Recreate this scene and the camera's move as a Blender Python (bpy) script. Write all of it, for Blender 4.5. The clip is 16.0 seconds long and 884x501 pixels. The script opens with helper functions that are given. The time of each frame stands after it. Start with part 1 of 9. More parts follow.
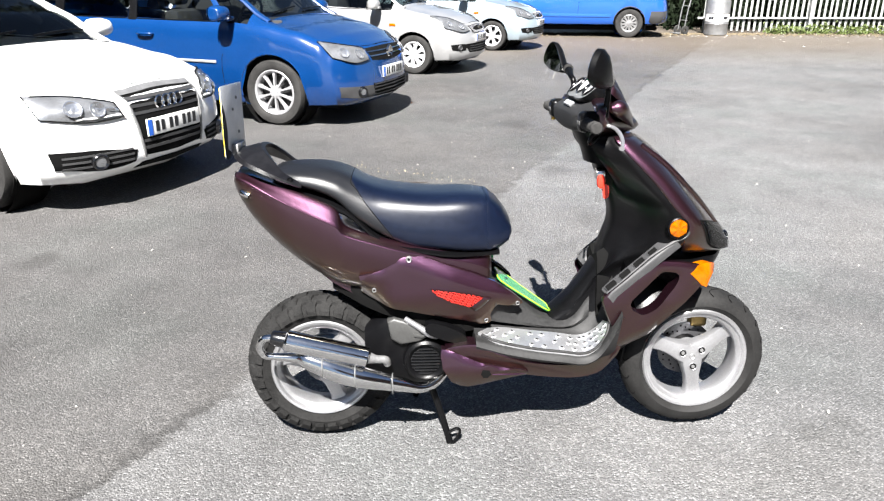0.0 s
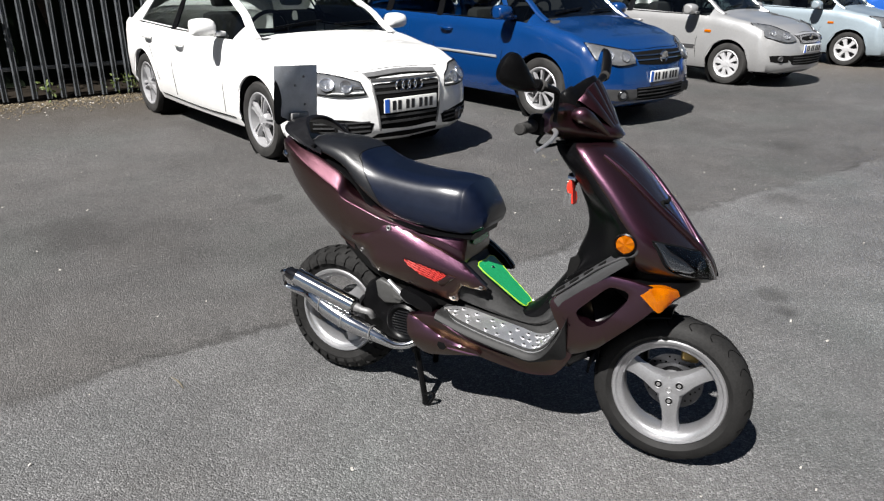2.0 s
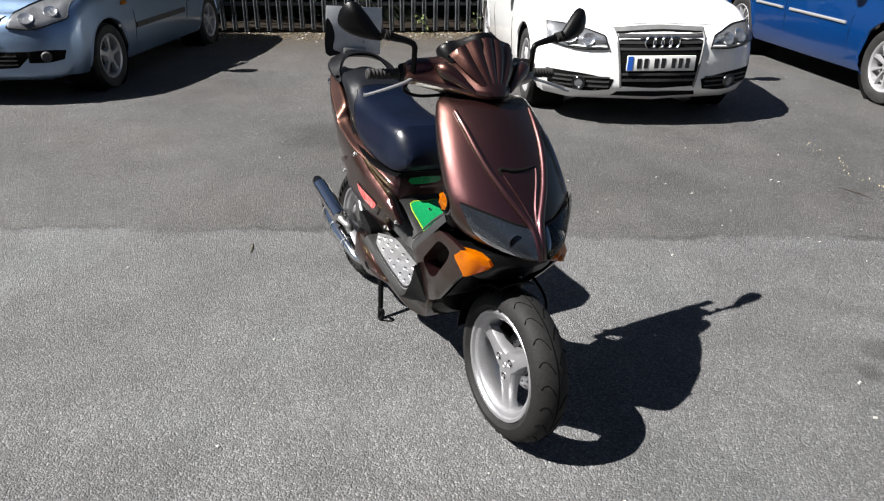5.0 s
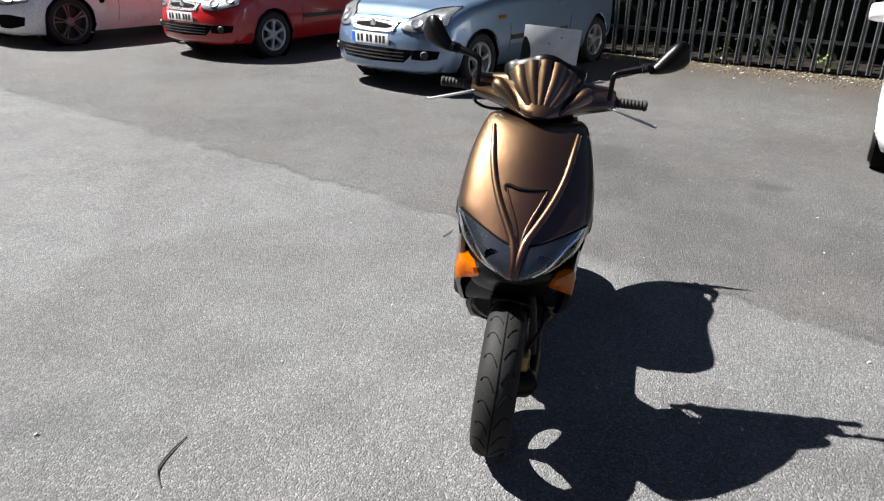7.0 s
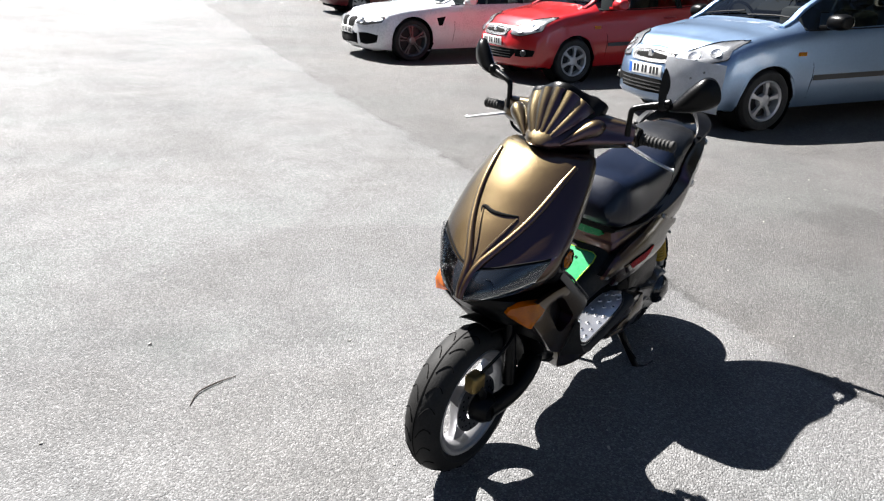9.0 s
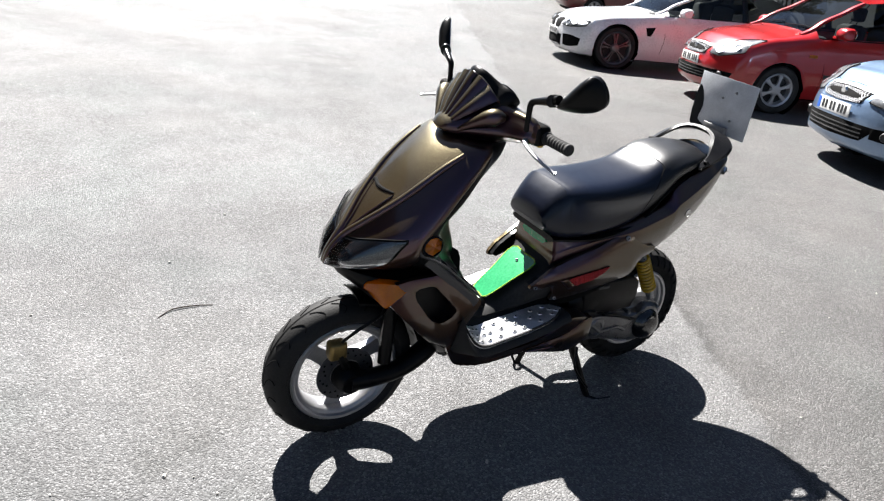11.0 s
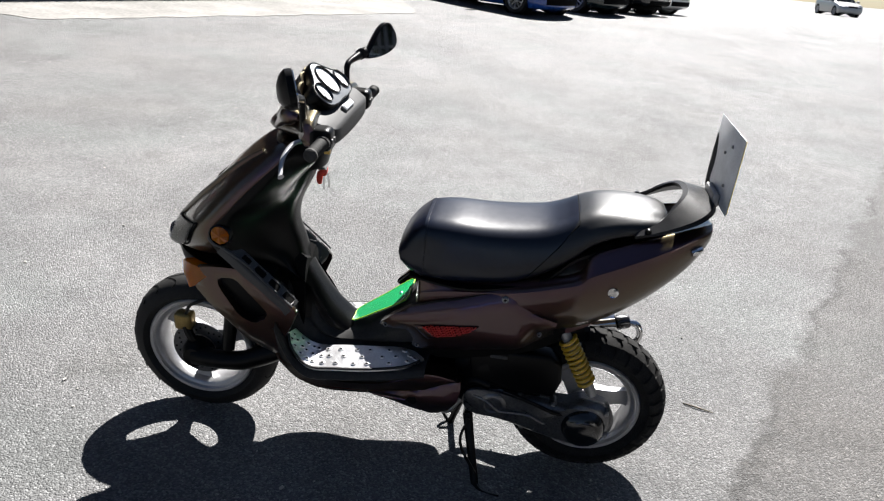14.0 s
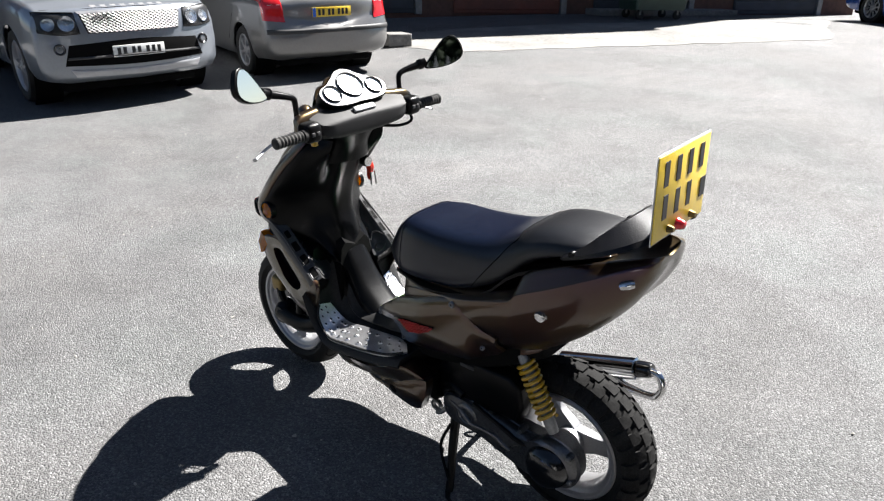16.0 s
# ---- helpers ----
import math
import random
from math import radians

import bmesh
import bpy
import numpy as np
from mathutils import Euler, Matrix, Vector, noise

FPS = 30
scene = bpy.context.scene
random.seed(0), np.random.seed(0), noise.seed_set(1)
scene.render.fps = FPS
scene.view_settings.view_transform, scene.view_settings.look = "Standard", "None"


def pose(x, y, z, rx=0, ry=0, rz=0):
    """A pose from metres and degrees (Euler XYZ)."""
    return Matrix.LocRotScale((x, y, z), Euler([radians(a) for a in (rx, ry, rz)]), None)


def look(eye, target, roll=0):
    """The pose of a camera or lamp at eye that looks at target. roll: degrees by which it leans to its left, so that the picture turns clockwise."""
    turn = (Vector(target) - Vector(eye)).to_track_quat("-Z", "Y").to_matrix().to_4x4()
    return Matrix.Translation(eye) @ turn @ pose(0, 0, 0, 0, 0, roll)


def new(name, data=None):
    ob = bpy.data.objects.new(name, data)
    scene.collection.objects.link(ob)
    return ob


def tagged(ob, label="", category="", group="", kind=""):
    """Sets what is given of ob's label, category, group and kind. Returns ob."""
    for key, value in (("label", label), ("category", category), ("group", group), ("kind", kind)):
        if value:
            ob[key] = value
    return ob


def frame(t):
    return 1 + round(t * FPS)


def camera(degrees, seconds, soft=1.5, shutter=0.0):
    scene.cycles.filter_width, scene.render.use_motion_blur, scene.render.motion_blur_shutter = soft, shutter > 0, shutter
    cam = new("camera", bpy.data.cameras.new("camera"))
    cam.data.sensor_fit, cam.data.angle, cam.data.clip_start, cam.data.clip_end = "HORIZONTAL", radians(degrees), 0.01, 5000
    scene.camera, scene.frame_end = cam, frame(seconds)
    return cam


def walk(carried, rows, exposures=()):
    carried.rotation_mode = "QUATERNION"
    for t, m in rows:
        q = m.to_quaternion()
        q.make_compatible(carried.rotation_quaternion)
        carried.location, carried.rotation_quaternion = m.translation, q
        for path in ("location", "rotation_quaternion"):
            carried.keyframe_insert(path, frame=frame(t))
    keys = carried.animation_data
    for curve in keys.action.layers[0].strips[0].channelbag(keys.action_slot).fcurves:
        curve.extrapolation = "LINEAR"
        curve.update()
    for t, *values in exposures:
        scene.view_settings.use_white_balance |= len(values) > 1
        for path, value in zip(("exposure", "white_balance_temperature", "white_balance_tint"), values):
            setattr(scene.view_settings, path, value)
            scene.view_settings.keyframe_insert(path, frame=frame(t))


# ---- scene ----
cam = camera(64.5, 16.0, soft=1.25)
PATH = [
    (0, (0.194, 0.099, 1.418), (0.135, 1.848, 0.731), 0.1),
    (0.5, (0.503, 0.014, 1.423), (0.188, 1.731, 0.723), 2.1),
    (1, (0.788, 0.036, 1.407), (0.225, 1.701, 0.744), 2.2),
    (1.5, (1.004, 0.110, 1.437), (0.274, 1.704, 0.760), 0.3),
    (2, (1.312, 0.196, 1.437), (0.403, 1.691, 0.747), 0.7),
    (2.5, (1.537, 0.329, 1.427), (0.492, 1.734, 0.746), 0.1),
    (3, (1.697, 0.560, 1.436), (0.508, 1.830, 0.725), 0.6),
    (3.5, (1.905, 0.717, 1.429), (0.602, 1.880, 0.734), 1.1),
    (4, (2.168, 0.903, 1.456), (0.709, 1.839, 0.727), -0.1),
    (6.3, (2.679, 1.989, 1.476), (0.959, 1.996, 0.717), 0.7),
    (6.5, (2.701, 2.123, 1.465), (0.978, 1.936, 0.738), 0.3),
    (7, (2.741, 2.433, 1.476), (1.074, 2.020, 0.711), 0.8),
    (7.5, (2.696, 2.639, 1.464), (1.084, 2.044, 0.701), 2.9),
    (8, (2.593, 2.852, 1.474), (1.063, 2.048, 0.733), 1.6),
    (10.3, (1.913, 3.846, 1.459), (0.981, 2.380, 0.741), 5.1),
    (10.5, (1.841, 3.865, 1.419), (0.931, 2.391, 0.689), 6.2),
    (11, (1.562, 3.938, 1.435), (0.752, 2.405, 0.709), 5.6),
    (11.5, (1.319, 4.070, 1.426), (0.742, 2.444, 0.680), 5.5),
    (12, (1.042, 4.128, 1.431), (0.617, 2.452, 0.692), 5.5),
    (12.5, (0.771, 4.094, 1.426), (0.461, 2.406, 0.657), 6.8),
    (13, (0.453, 4.116, 1.429), (0.506, 2.393, 0.680), 3.8),
    (13.5, (0.176, 4.098, 1.426), (0.372, 2.388, 0.742), 4.8),
    (14, (-0.112, 3.975, 1.433), (0.197, 2.261, 0.725), 5.6),
    (14.5, (-0.398, 3.901, 1.426), (0.157, 2.229, 0.771), 3.0),
    (15, (-0.726, 3.815, 1.444), (0.069, 2.281, 0.700), 1.0),
    (15.5, (-0.920, 3.636, 1.429), (0.095, 2.246, 0.673), 2.4),
    (16, (-1.168, 3.465, 1.440), (0.095, 2.257, 0.748), 1.2),
]
EXPOSURES = [(0, 2.1), (0.5, 1.46), (1.0, 1.3), (1.5, 1.0), (2.5, 1.06), (3.5, 1.15), (4.2, 1.25), (6.3, 1.27), (6.5, 1.27), (7.0, 1.62), (8.0, 2.05), (10.5, 2.04), (12.5, 1.87), (14.0, 1.76), (15.0, 1.8), (16, 1.96)]
walk(cam, [(t, look(eye, target, roll)) for t, eye, target, roll in PATH], EXPOSURES)

# ---- light ----
SUN_DIR = Vector((-0.05, -0.63, 0.775)).normalized()
world = bpy.data.worlds.new("sky")
scene.world = world
world.use_nodes = True
wn = world.node_tree
sky = wn.nodes.new("ShaderNodeTexSky")
sky.sky_type = 'NISHITA'
sky.sun_disc = False
sky.sun_elevation = math.asin(SUN_DIR.z)
sky.sun_rotation = math.atan2(SUN_DIR.x, SUN_DIR.y)
sky.air_density, sky.dust_density, sky.ozone_density = 0.8, 0.4, 1.0
wn.links.new(sky.outputs[0], wn.nodes["Background"].inputs[0])
wn.nodes["Background"].inputs[1].default_value = 0.025
sun = new("sun", bpy.data.lights.new("sun", 'SUN'))
sun.data.energy, sun.data.angle, sun.data.color = 6.0, radians(0.55), (1.0, 0.972, 0.94)
sun.matrix_world = look((0, 0, 30), Vector((0, 0, 30)) - SUN_DIR)


# ---- materials ----
def material(name, colour, rough=0.5, metal=0.0, vary=0.12, scale=6.0, bump=0.0, bump_scale=200.0, coat=0.0, rough_vary=0.1, spec=0.5, second=None, tint=None):
    """A surface with two scales of variation in colour and gloss, and a fine relief."""
    m = bpy.data.materials.new(name)
    m.use_nodes = True
    nt = m.node_tree
    n, l = nt.nodes, nt.links
    p = n["Principled BSDF"]
    geo = n.new("ShaderNodeTexCoord")
    big = n.new("ShaderNodeTexNoise")
    big.inputs["Scale"].default_value = scale
    big.inputs["Detail"].default_value = 6
    small = n.new("ShaderNodeTexNoise")
    small.inputs["Scale"].default_value = scale * 14
    small.inputs["Detail"].default_value = 3
    for t in (big, small):
        l.new(geo.outputs["Object"], t.inputs["Vector"])
    mix = n.new("ShaderNodeMath")
    mix.operation = 'ADD'
    l.new(big.outputs["Fac"], mix.inputs[0])
    l.new(small.outputs["Fac"], mix.inputs[1])
    ramp = n.new("ShaderNodeValToRGB")
    lo = tuple(c * (1 - vary) for c in colour)
    hi = second if second else tuple(min(1, c * (1 + vary)) for c in colour)
    ramp.color_ramp.elements[0].position, ramp.color_ramp.elements[0].color = 0.35, (*lo, 1)
    ramp.color_ramp.elements[1].position, ramp.color_ramp.elements[1].color = 0.65, (*hi, 1)
    half = n.new("ShaderNodeMath")
    half.operation = 'MULTIPLY'
    half.inputs[1].default_value = 0.5
    l.new(mix.outputs[0], half.inputs[0])
    l.new(half.outputs[0], ramp.inputs[0])
    l.new(ramp.outputs[0], p.inputs["Base Color"])
    rr = n.new("ShaderNodeMapRange")
    rr.inputs["To Min"].default_value = max(0.02, rough - rough_vary)
    rr.inputs["To Max"].default_value = min(1, rough + rough_vary)
    l.new(half.outputs[0], rr.inputs[0])
    l.new(rr.outputs[0], p.inputs["Roughness"])
    p.inputs["Metallic"].default_value = metal
    p.inputs["Coat Weight"].default_value = coat
    p.inputs["Coat Roughness"].default_value = 0.06
    p.inputs["Specular IOR Level"].default_value = spec
    if tint:
        p.inputs["Specular Tint"].default_value = (*tint, 1)
    if bump:
        fine = n.new("ShaderNodeTexNoise")
        fine.inputs["Scale"].default_value = bump_scale
        fine.inputs["Detail"].default_value = 2
        l.new(geo.outputs["Object"], fine.inputs["Vector"])
        b = n.new("ShaderNodeBump")
        b.inputs["Strength"].default_value = bump
        b.inputs["Distance"].default_value = 0.002
        l.new(fine.outputs["Fac"], b.inputs["Height"])
        l.new(b.outputs[0], p.inputs["Normal"])
    return m


def glass(name, colour=(0.9, 0.95, 0.93), rough=0.02):
    m = bpy.data.materials.new(name)
    m.use_nodes = True
    nt = m.node_tree
    n, l = nt.nodes, nt.links
    n.remove(n["Principled BSDF"])
    out = n["Material Output"]
    tr = n.new("ShaderNodeBsdfTransparent")
    tr.inputs[0].default_value = (*colour, 1)
    gl = n.new("ShaderNodeBsdfGlossy")
    gl.inputs["Roughness"].default_value = rough
    fr = n.new("ShaderNodeFresnel")
    fr.inputs[0].default_value = 1.5
    mx = n.new("ShaderNodeMixShader")
    l.new(fr.outputs[0], mx.inputs[0])
    l.new(tr.outputs[0], mx.inputs[1])
    l.new(gl.outputs[0], mx.inputs[2])
    l.new(mx.outputs[0], out.inputs[0])
    return m


def paint(name, colour, metal=0.0, rough=0.35, tint=None):
    return material(name, colour, rough=rough, metal=metal, vary=0.06, scale=3.0, coat=1.0, rough_vary=0.08, bump=0.02, bump_scale=900, tint=tint)


M_RUBBER = material("rubber", (0.014, 0.0135, 0.013), rough=0.75, vary=0.35, scale=9, bump=0.25, bump_scale=260, spec=0.3, second=(0.032, 0.031, 0.03))
M_RUBBER_OLD = material("dusty_rubber", (0.006, 0.0058, 0.0057), rough=0.7, vary=0.3, scale=12, bump=0.3, bump_scale=200, spec=0.25, second=(0.014, 0.0137, 0.0134))
M_BLACK = material("black_plastic", (0.0022, 0.0022, 0.0025), rough=0.33, vary=0.3, scale=12, bump=0.12, bump_scale=500, spec=0.14)
M_BLACKGLOSS = material("gloss_black_plastic", (0.004, 0.004, 0.0045), rough=0.2, vary=0.3, scale=8, coat=0.4)
# near-black that paints the shade of openings and hollows; also seals and piping
M_DARK = material("cavity_shade_and_seals", (0.003, 0.003, 0.003), rough=0.9, vary=0.3, spec=0.1)
M_TRIM = material("grey_plastic_trim", (0.03, 0.03, 0.031), rough=0.6, vary=0.2, bump=0.1, bump_scale=400)
M_CHROME = material("chrome", (0.62, 0.62, 0.62), rough=0.1, metal=1.0, vary=0.08, scale=10, rough_vary=0.06)
M_ALLOY = material("silver_alloy", (0.37, 0.37, 0.38), rough=0.4, metal=0.8, vary=0.12, scale=14, rough_vary=0.12)
M_ALLOYDARK = material("dark_alloy", (0.09, 0.09, 0.095), rough=0.35, metal=0.7, vary=0.2, scale=14)
M_WELL = material("dark_brake_disc", (0.02, 0.02, 0.021), rough=0.5, metal=0.5, vary=0.3, scale=14)
M_STEEL = material("grey_steel", (0.25, 0.25, 0.25), rough=0.5, metal=0.7, vary=0.25, scale=10)
M_GLASS = glass("window_glass", (0.30, 0.34, 0.33))
M_LENS = glass("clear_lens", (0.95, 0.96, 0.97), 0.03)
M_BOWL = material("lamp_bowl", (0.2, 0.205, 0.215), rough=0.3, metal=0.6, vary=0.3, scale=9)
M_LAMPCHROME = material("lamp_chrome", (0.62, 0.63, 0.65), rough=0.16, metal=0.9, vary=0.1, scale=9)
M_CARALLOY = material("bright_car_alloy", (0.4, 0.4, 0.41), rough=0.36, metal=0.5, vary=0.1, scale=14)
M_COVER = material("silver_wheel_cover", (0.46, 0.46, 0.47), rough=0.42, metal=0.3, vary=0.12, scale=10)
M_DIAMOND = material("dark_cut_alloy", (0.16, 0.16, 0.165), rough=0.3, metal=0.7, vary=0.2, scale=14)
M_SLATE = material("slate_lamp_bowl", (0.02, 0.024, 0.031), rough=0.25, metal=0.4, vary=0.12, scale=12)
M_PLATE_W = material("white_plate", (0.72, 0.72, 0.70), rough=0.4, vary=0.05, coat=0.3)
M_PLATE_Y = material("yellow_plate", (0.75, 0.52, 0.04), rough=0.4, vary=0.08, coat=0.3)
M_PLATE_B = material("blue_band", (0.02, 0.12, 0.55), rough=0.4, vary=0.05)
M_INK = material("plate_black", (0.01, 0.01, 0.012), rough=0.5, vary=0.1)
M_TAIL = material("red_lamp_lens", (0.5, 0.012, 0.015), rough=0.15, vary=0.15, scale=30, coat=0.8)
M_AMBER = material("amber_lens", (0.46, 0.08, 0.0006), rough=0.16, vary=0.4, scale=34, coat=0.5, second=(0.72, 0.24, 0.001), bump=0.25, bump_scale=160)


def see_through(m, colour, part_):
    """Lets some light through a lamp lens."""
    n, l = m.node_tree.nodes, m.node_tree.links
    tr = n.new("ShaderNodeBsdfTranslucent")
    tr.inputs[0].default_value = (*colour, 1)
    mx = n.new("ShaderNodeMixShader")
    mx.inputs[0].default_value = part_
    l.new(n["Principled BSDF"].outputs[0], mx.inputs[1])
    l.new(tr.outputs[0], mx.inputs[2])
    l.new(mx.outputs[0], n["Material Output"].inputs[0])


see_through(M_AMBER, (0.95, 0.36, 0.002), 0.5)
M_SEATCLOTH = material("car_seat_cloth", (0.02, 0.02, 0.022), rough=0.9, vary=0.2)


# ---- lie of the ground ----
def rise(x, y):
    """Height of the yard: level round the scooter, rising gently to the south-east."""
    q = x * 0.55 - y * 0.83 - 1.5
    q = math.log1p(math.exp(q * 2)) / 2 if q < 8 else q
    return 0.05 * min(q, 12.0)


# ---- mesh helpers ----
def link_mesh(name, bm, mat, smooth=True, angle=40):
    me = bpy.data.meshes.new(name)
    bmesh.ops.recalc_face_normals(bm, faces=bm.faces)
    if smooth:
        for fc in bm.faces:
            fc.smooth = True
        lim = radians(angle)
        for e in bm.edges:
            if len(e.link_faces) == 2 and e.calc_face_angle(0) > lim:
                e.smooth = False
    bm.to_mesh(me)
    bm.free()
    me.materials.append(mat)
    return new(name, me)


def part(name, bm, mat, parent, label="", smooth=True, angle=40):
    """Links a bmesh as one mesh object under a thing or a part."""
    ob = link_mesh(name, bm, mat, smooth, angle)
    ob.parent = parent
    if label:
        tagged(ob, label)
    return ob


def share(name, me, parent, m=None, label=""):
    ob = new(name, me)
    ob.parent = parent
    if m is not None:
        ob.matrix_basis = m
    if label:
        tagged(ob, label)
    return ob


def empty(name, m, label, category, group="", kind=""):
    ob = new(name)
    ob.matrix_world = m
    ob.empty_display_size = 0.1
    return tagged(ob, label, category, group, kind)


def catmull(pts, n, closed=False):
    """Points spread n to a span along a smooth line through pts."""
    P = [Vector(p) for p in pts]
    out, k = [], len(P)
    spans = k if closed else k - 1
    for i in range(spans):
        if closed:
            a, b, c, d = P[i - 1], P[i], P[(i + 1) % k], P[(i + 2) % k]
        else:
            b, c = P[i], P[i + 1]
            a = P[i - 1] if i else b + (b - c)
            d = P[i + 2] if i + 2 < k else c + (c - b)
        for j in range(n):
            t = j / n
            out.append(0.5 * ((2 * b) + (c - a) * t + (2 * a - 5 * b + 4 * c - d) * t * t + (3 * b - a - 3 * c + d) * t ** 3))
    if not closed:
        out.append(P[-1].copy())
    return out


def skin(rings, caps=True, bm=None, closed=True):
    """A surface through rings of equally many points."""
    bm = bm or bmesh.new()
    vs = [[bm.verts.new(p) for p in r] for r in rings]
    k = len(rings[0])
    for a, b in zip(vs, vs[1:]):
        for i in range(k if closed else k - 1):
            j = (i + 1) % k
            bm.faces.new((a[i], a[j], b[j], b[i]))
    if caps and closed:
        bm.faces.new(vs[0][::-1])
        bm.faces.new(vs[-1])
    return bm


def smooth_skin(rings, nu=3, nv=3, caps=True):
    """As skin(), with smooth lines drawn through the points both ways."""
    fine = [catmull(r, nu, closed=True) for r in rings]
    cols = [catmull([r[i] for r in fine], nv) for i in range(len(fine[0]))]
    return skin([[c[j] for c in cols] for j in range(len(cols[0]))], caps)


def tube(path, radius, seg=10, bm=None, n=4, flat=1.0, smooth=True):
    """A tube along path; radius is one number or one for each point."""
    radii = radius if isinstance(radius, (list, tuple)) else [radius] * len(path)
    pts = catmull([(*p, r) for p, r in zip([tuple(q) for q in path], radii)], n) if smooth and len(path) > 2 else [Vector((*p, r)) for p, r in zip([tuple(q) for q in path], radii)]
    line = [Vector(p[:3]) for p in pts]
    rad = [max(p[3], 0.0005) for p in pts]
    rings, side = [], None
    for i, p in enumerate(line):
        d = (line[min(i + 1, len(line) - 1)] - line[max(i - 1, 0)]).normalized()
        if side is None:
            side = d.cross(Vector((0, 0, 1)))
            if side.length < 0.1:
                side = d.cross(Vector((1, 0, 0)))
        side = (side - d * side.dot(d)).normalized()
        up = d.cross(side)
        rings.append([p + (side * math.cos(a) + up * math.sin(a) * flat) * rad[i] for a in [2 * math.pi * s / seg for s in range(seg)]])
    return skin(rings, True, bm)


def box(lo, hi, bevel=0.0, seg=2, bm=None):
    bm = bm or bmesh.new()
    c = [(a + b) / 2 for a, b in zip(lo, hi)]
    s = [b - a for a, b in zip(lo, hi)]
    r = bmesh.ops.create_cube(bm, size=1, matrix=Matrix.LocRotScale(c, None, s))
    if bevel:
        es = list({e for v in r["verts"] for e in v.link_edges})
        bmesh.ops.bevel(bm, geom=es, offset=bevel, segments=seg, affect='EDGES', profile=0.5)
    return bm


def turned(profile, seg=32, axis='Y', bm=None, at=(0, 0, 0)):
    """A turned body: profile is (radius, along) pairs round the axis."""
    bm = bm or bmesh.new()
    rings = []
    for r, a in profile:
        ring = []
        for s in range(seg):
            t = 2 * math.pi * s / seg
            u, v = r * math.cos(t), r * math.sin(t)
            p = {'Y': (u, a, v), 'X': (a, u, v), 'Z': (u, v, a)}[axis]
            ring.append(Vector(p) + Vector(at))
        rings.append(ring)
    return skin(rings, False, bm)


def slab(poly, y0, y1, bevel=0.0, seg=2, plane='XZ', bm=None):
    """A flat piece: an outline pushed from y0 to y1."""
    bm = bm or bmesh.new()
    f3 = {'XZ': lambda p, h: (p[0], h, p[1]), 'YZ': lambda p, h: (h, p[0], p[1]), 'XY': lambda p, h: (p[0], p[1], h)}[plane]
    a = [bm.verts.new(f3(p, y0)) for p in poly]
    c = [bm.verts.new(f3(p, y1)) for p in poly]
    k = len(poly)
    made = [bm.faces.new(a[::-1]), bm.faces.new(c)]
    for i in range(k):
        made.append(bm.faces.new((a[i], a[(i + 1) % k], c[(i + 1) % k], c[i])))
    if bevel:
        es = list({e for fc in made[:2] for e in fc.edges})
        bmesh.ops.bevel(bm, geom=es, offset=bevel, segments=seg, affect='EDGES', profile=0.5)
    return bm


def rounded(poly, n=3):
    return [tuple(p) for p in catmull([(*p, 0) for p in poly], n, closed=True)]


def rounded2(poly, n=3):
    return [(p[0], p[1]) for p in catmull([(*p, 0) for p in poly], n, closed=True)]


def clipped(p, d, poly):
    """The stretch of the line p + k d inside a convex outline."""
    ks = []
    for a, b in zip(poly, poly[1:] + poly[:1]):
        ex, ez = b[0] - a[0], b[1] - a[1]
        det = d[0] * ez - d[1] * ex
        if abs(det) < 1e-9:
            continue
        k = ((a[0] - p[0]) * ez - (a[1] - p[1]) * ex) / det
        u = ((a[0] - p[0]) * d[1] - (a[1] - p[1]) * d[0]) / det
        if -1e-6 <= u <= 1 + 1e-6:
            ks.append(k)
    return (min(ks), max(ks)) if len(ks) > 1 and max(ks) - min(ks) > 0.002 else None


# ---- cars ----
from mathutils.bvhtree import BVHTree


def lerp_keys(keys, x):
    """A smooth line through (x, value, value, ...) rows, falling in x."""
    if x >= keys[0][0]:
        return keys[0][1:]
    for a, b in zip(keys, keys[1:]):
        if x >= b[0]:
            t = (a[0] - x) / (a[0] - b[0])
            t = t * t * (3 - 2 * t) * 0.5 + t * 0.5
            return tuple(p + (q - p) * t for p, q in zip(a[1:], b[1:]))
    return keys[-1][1:]


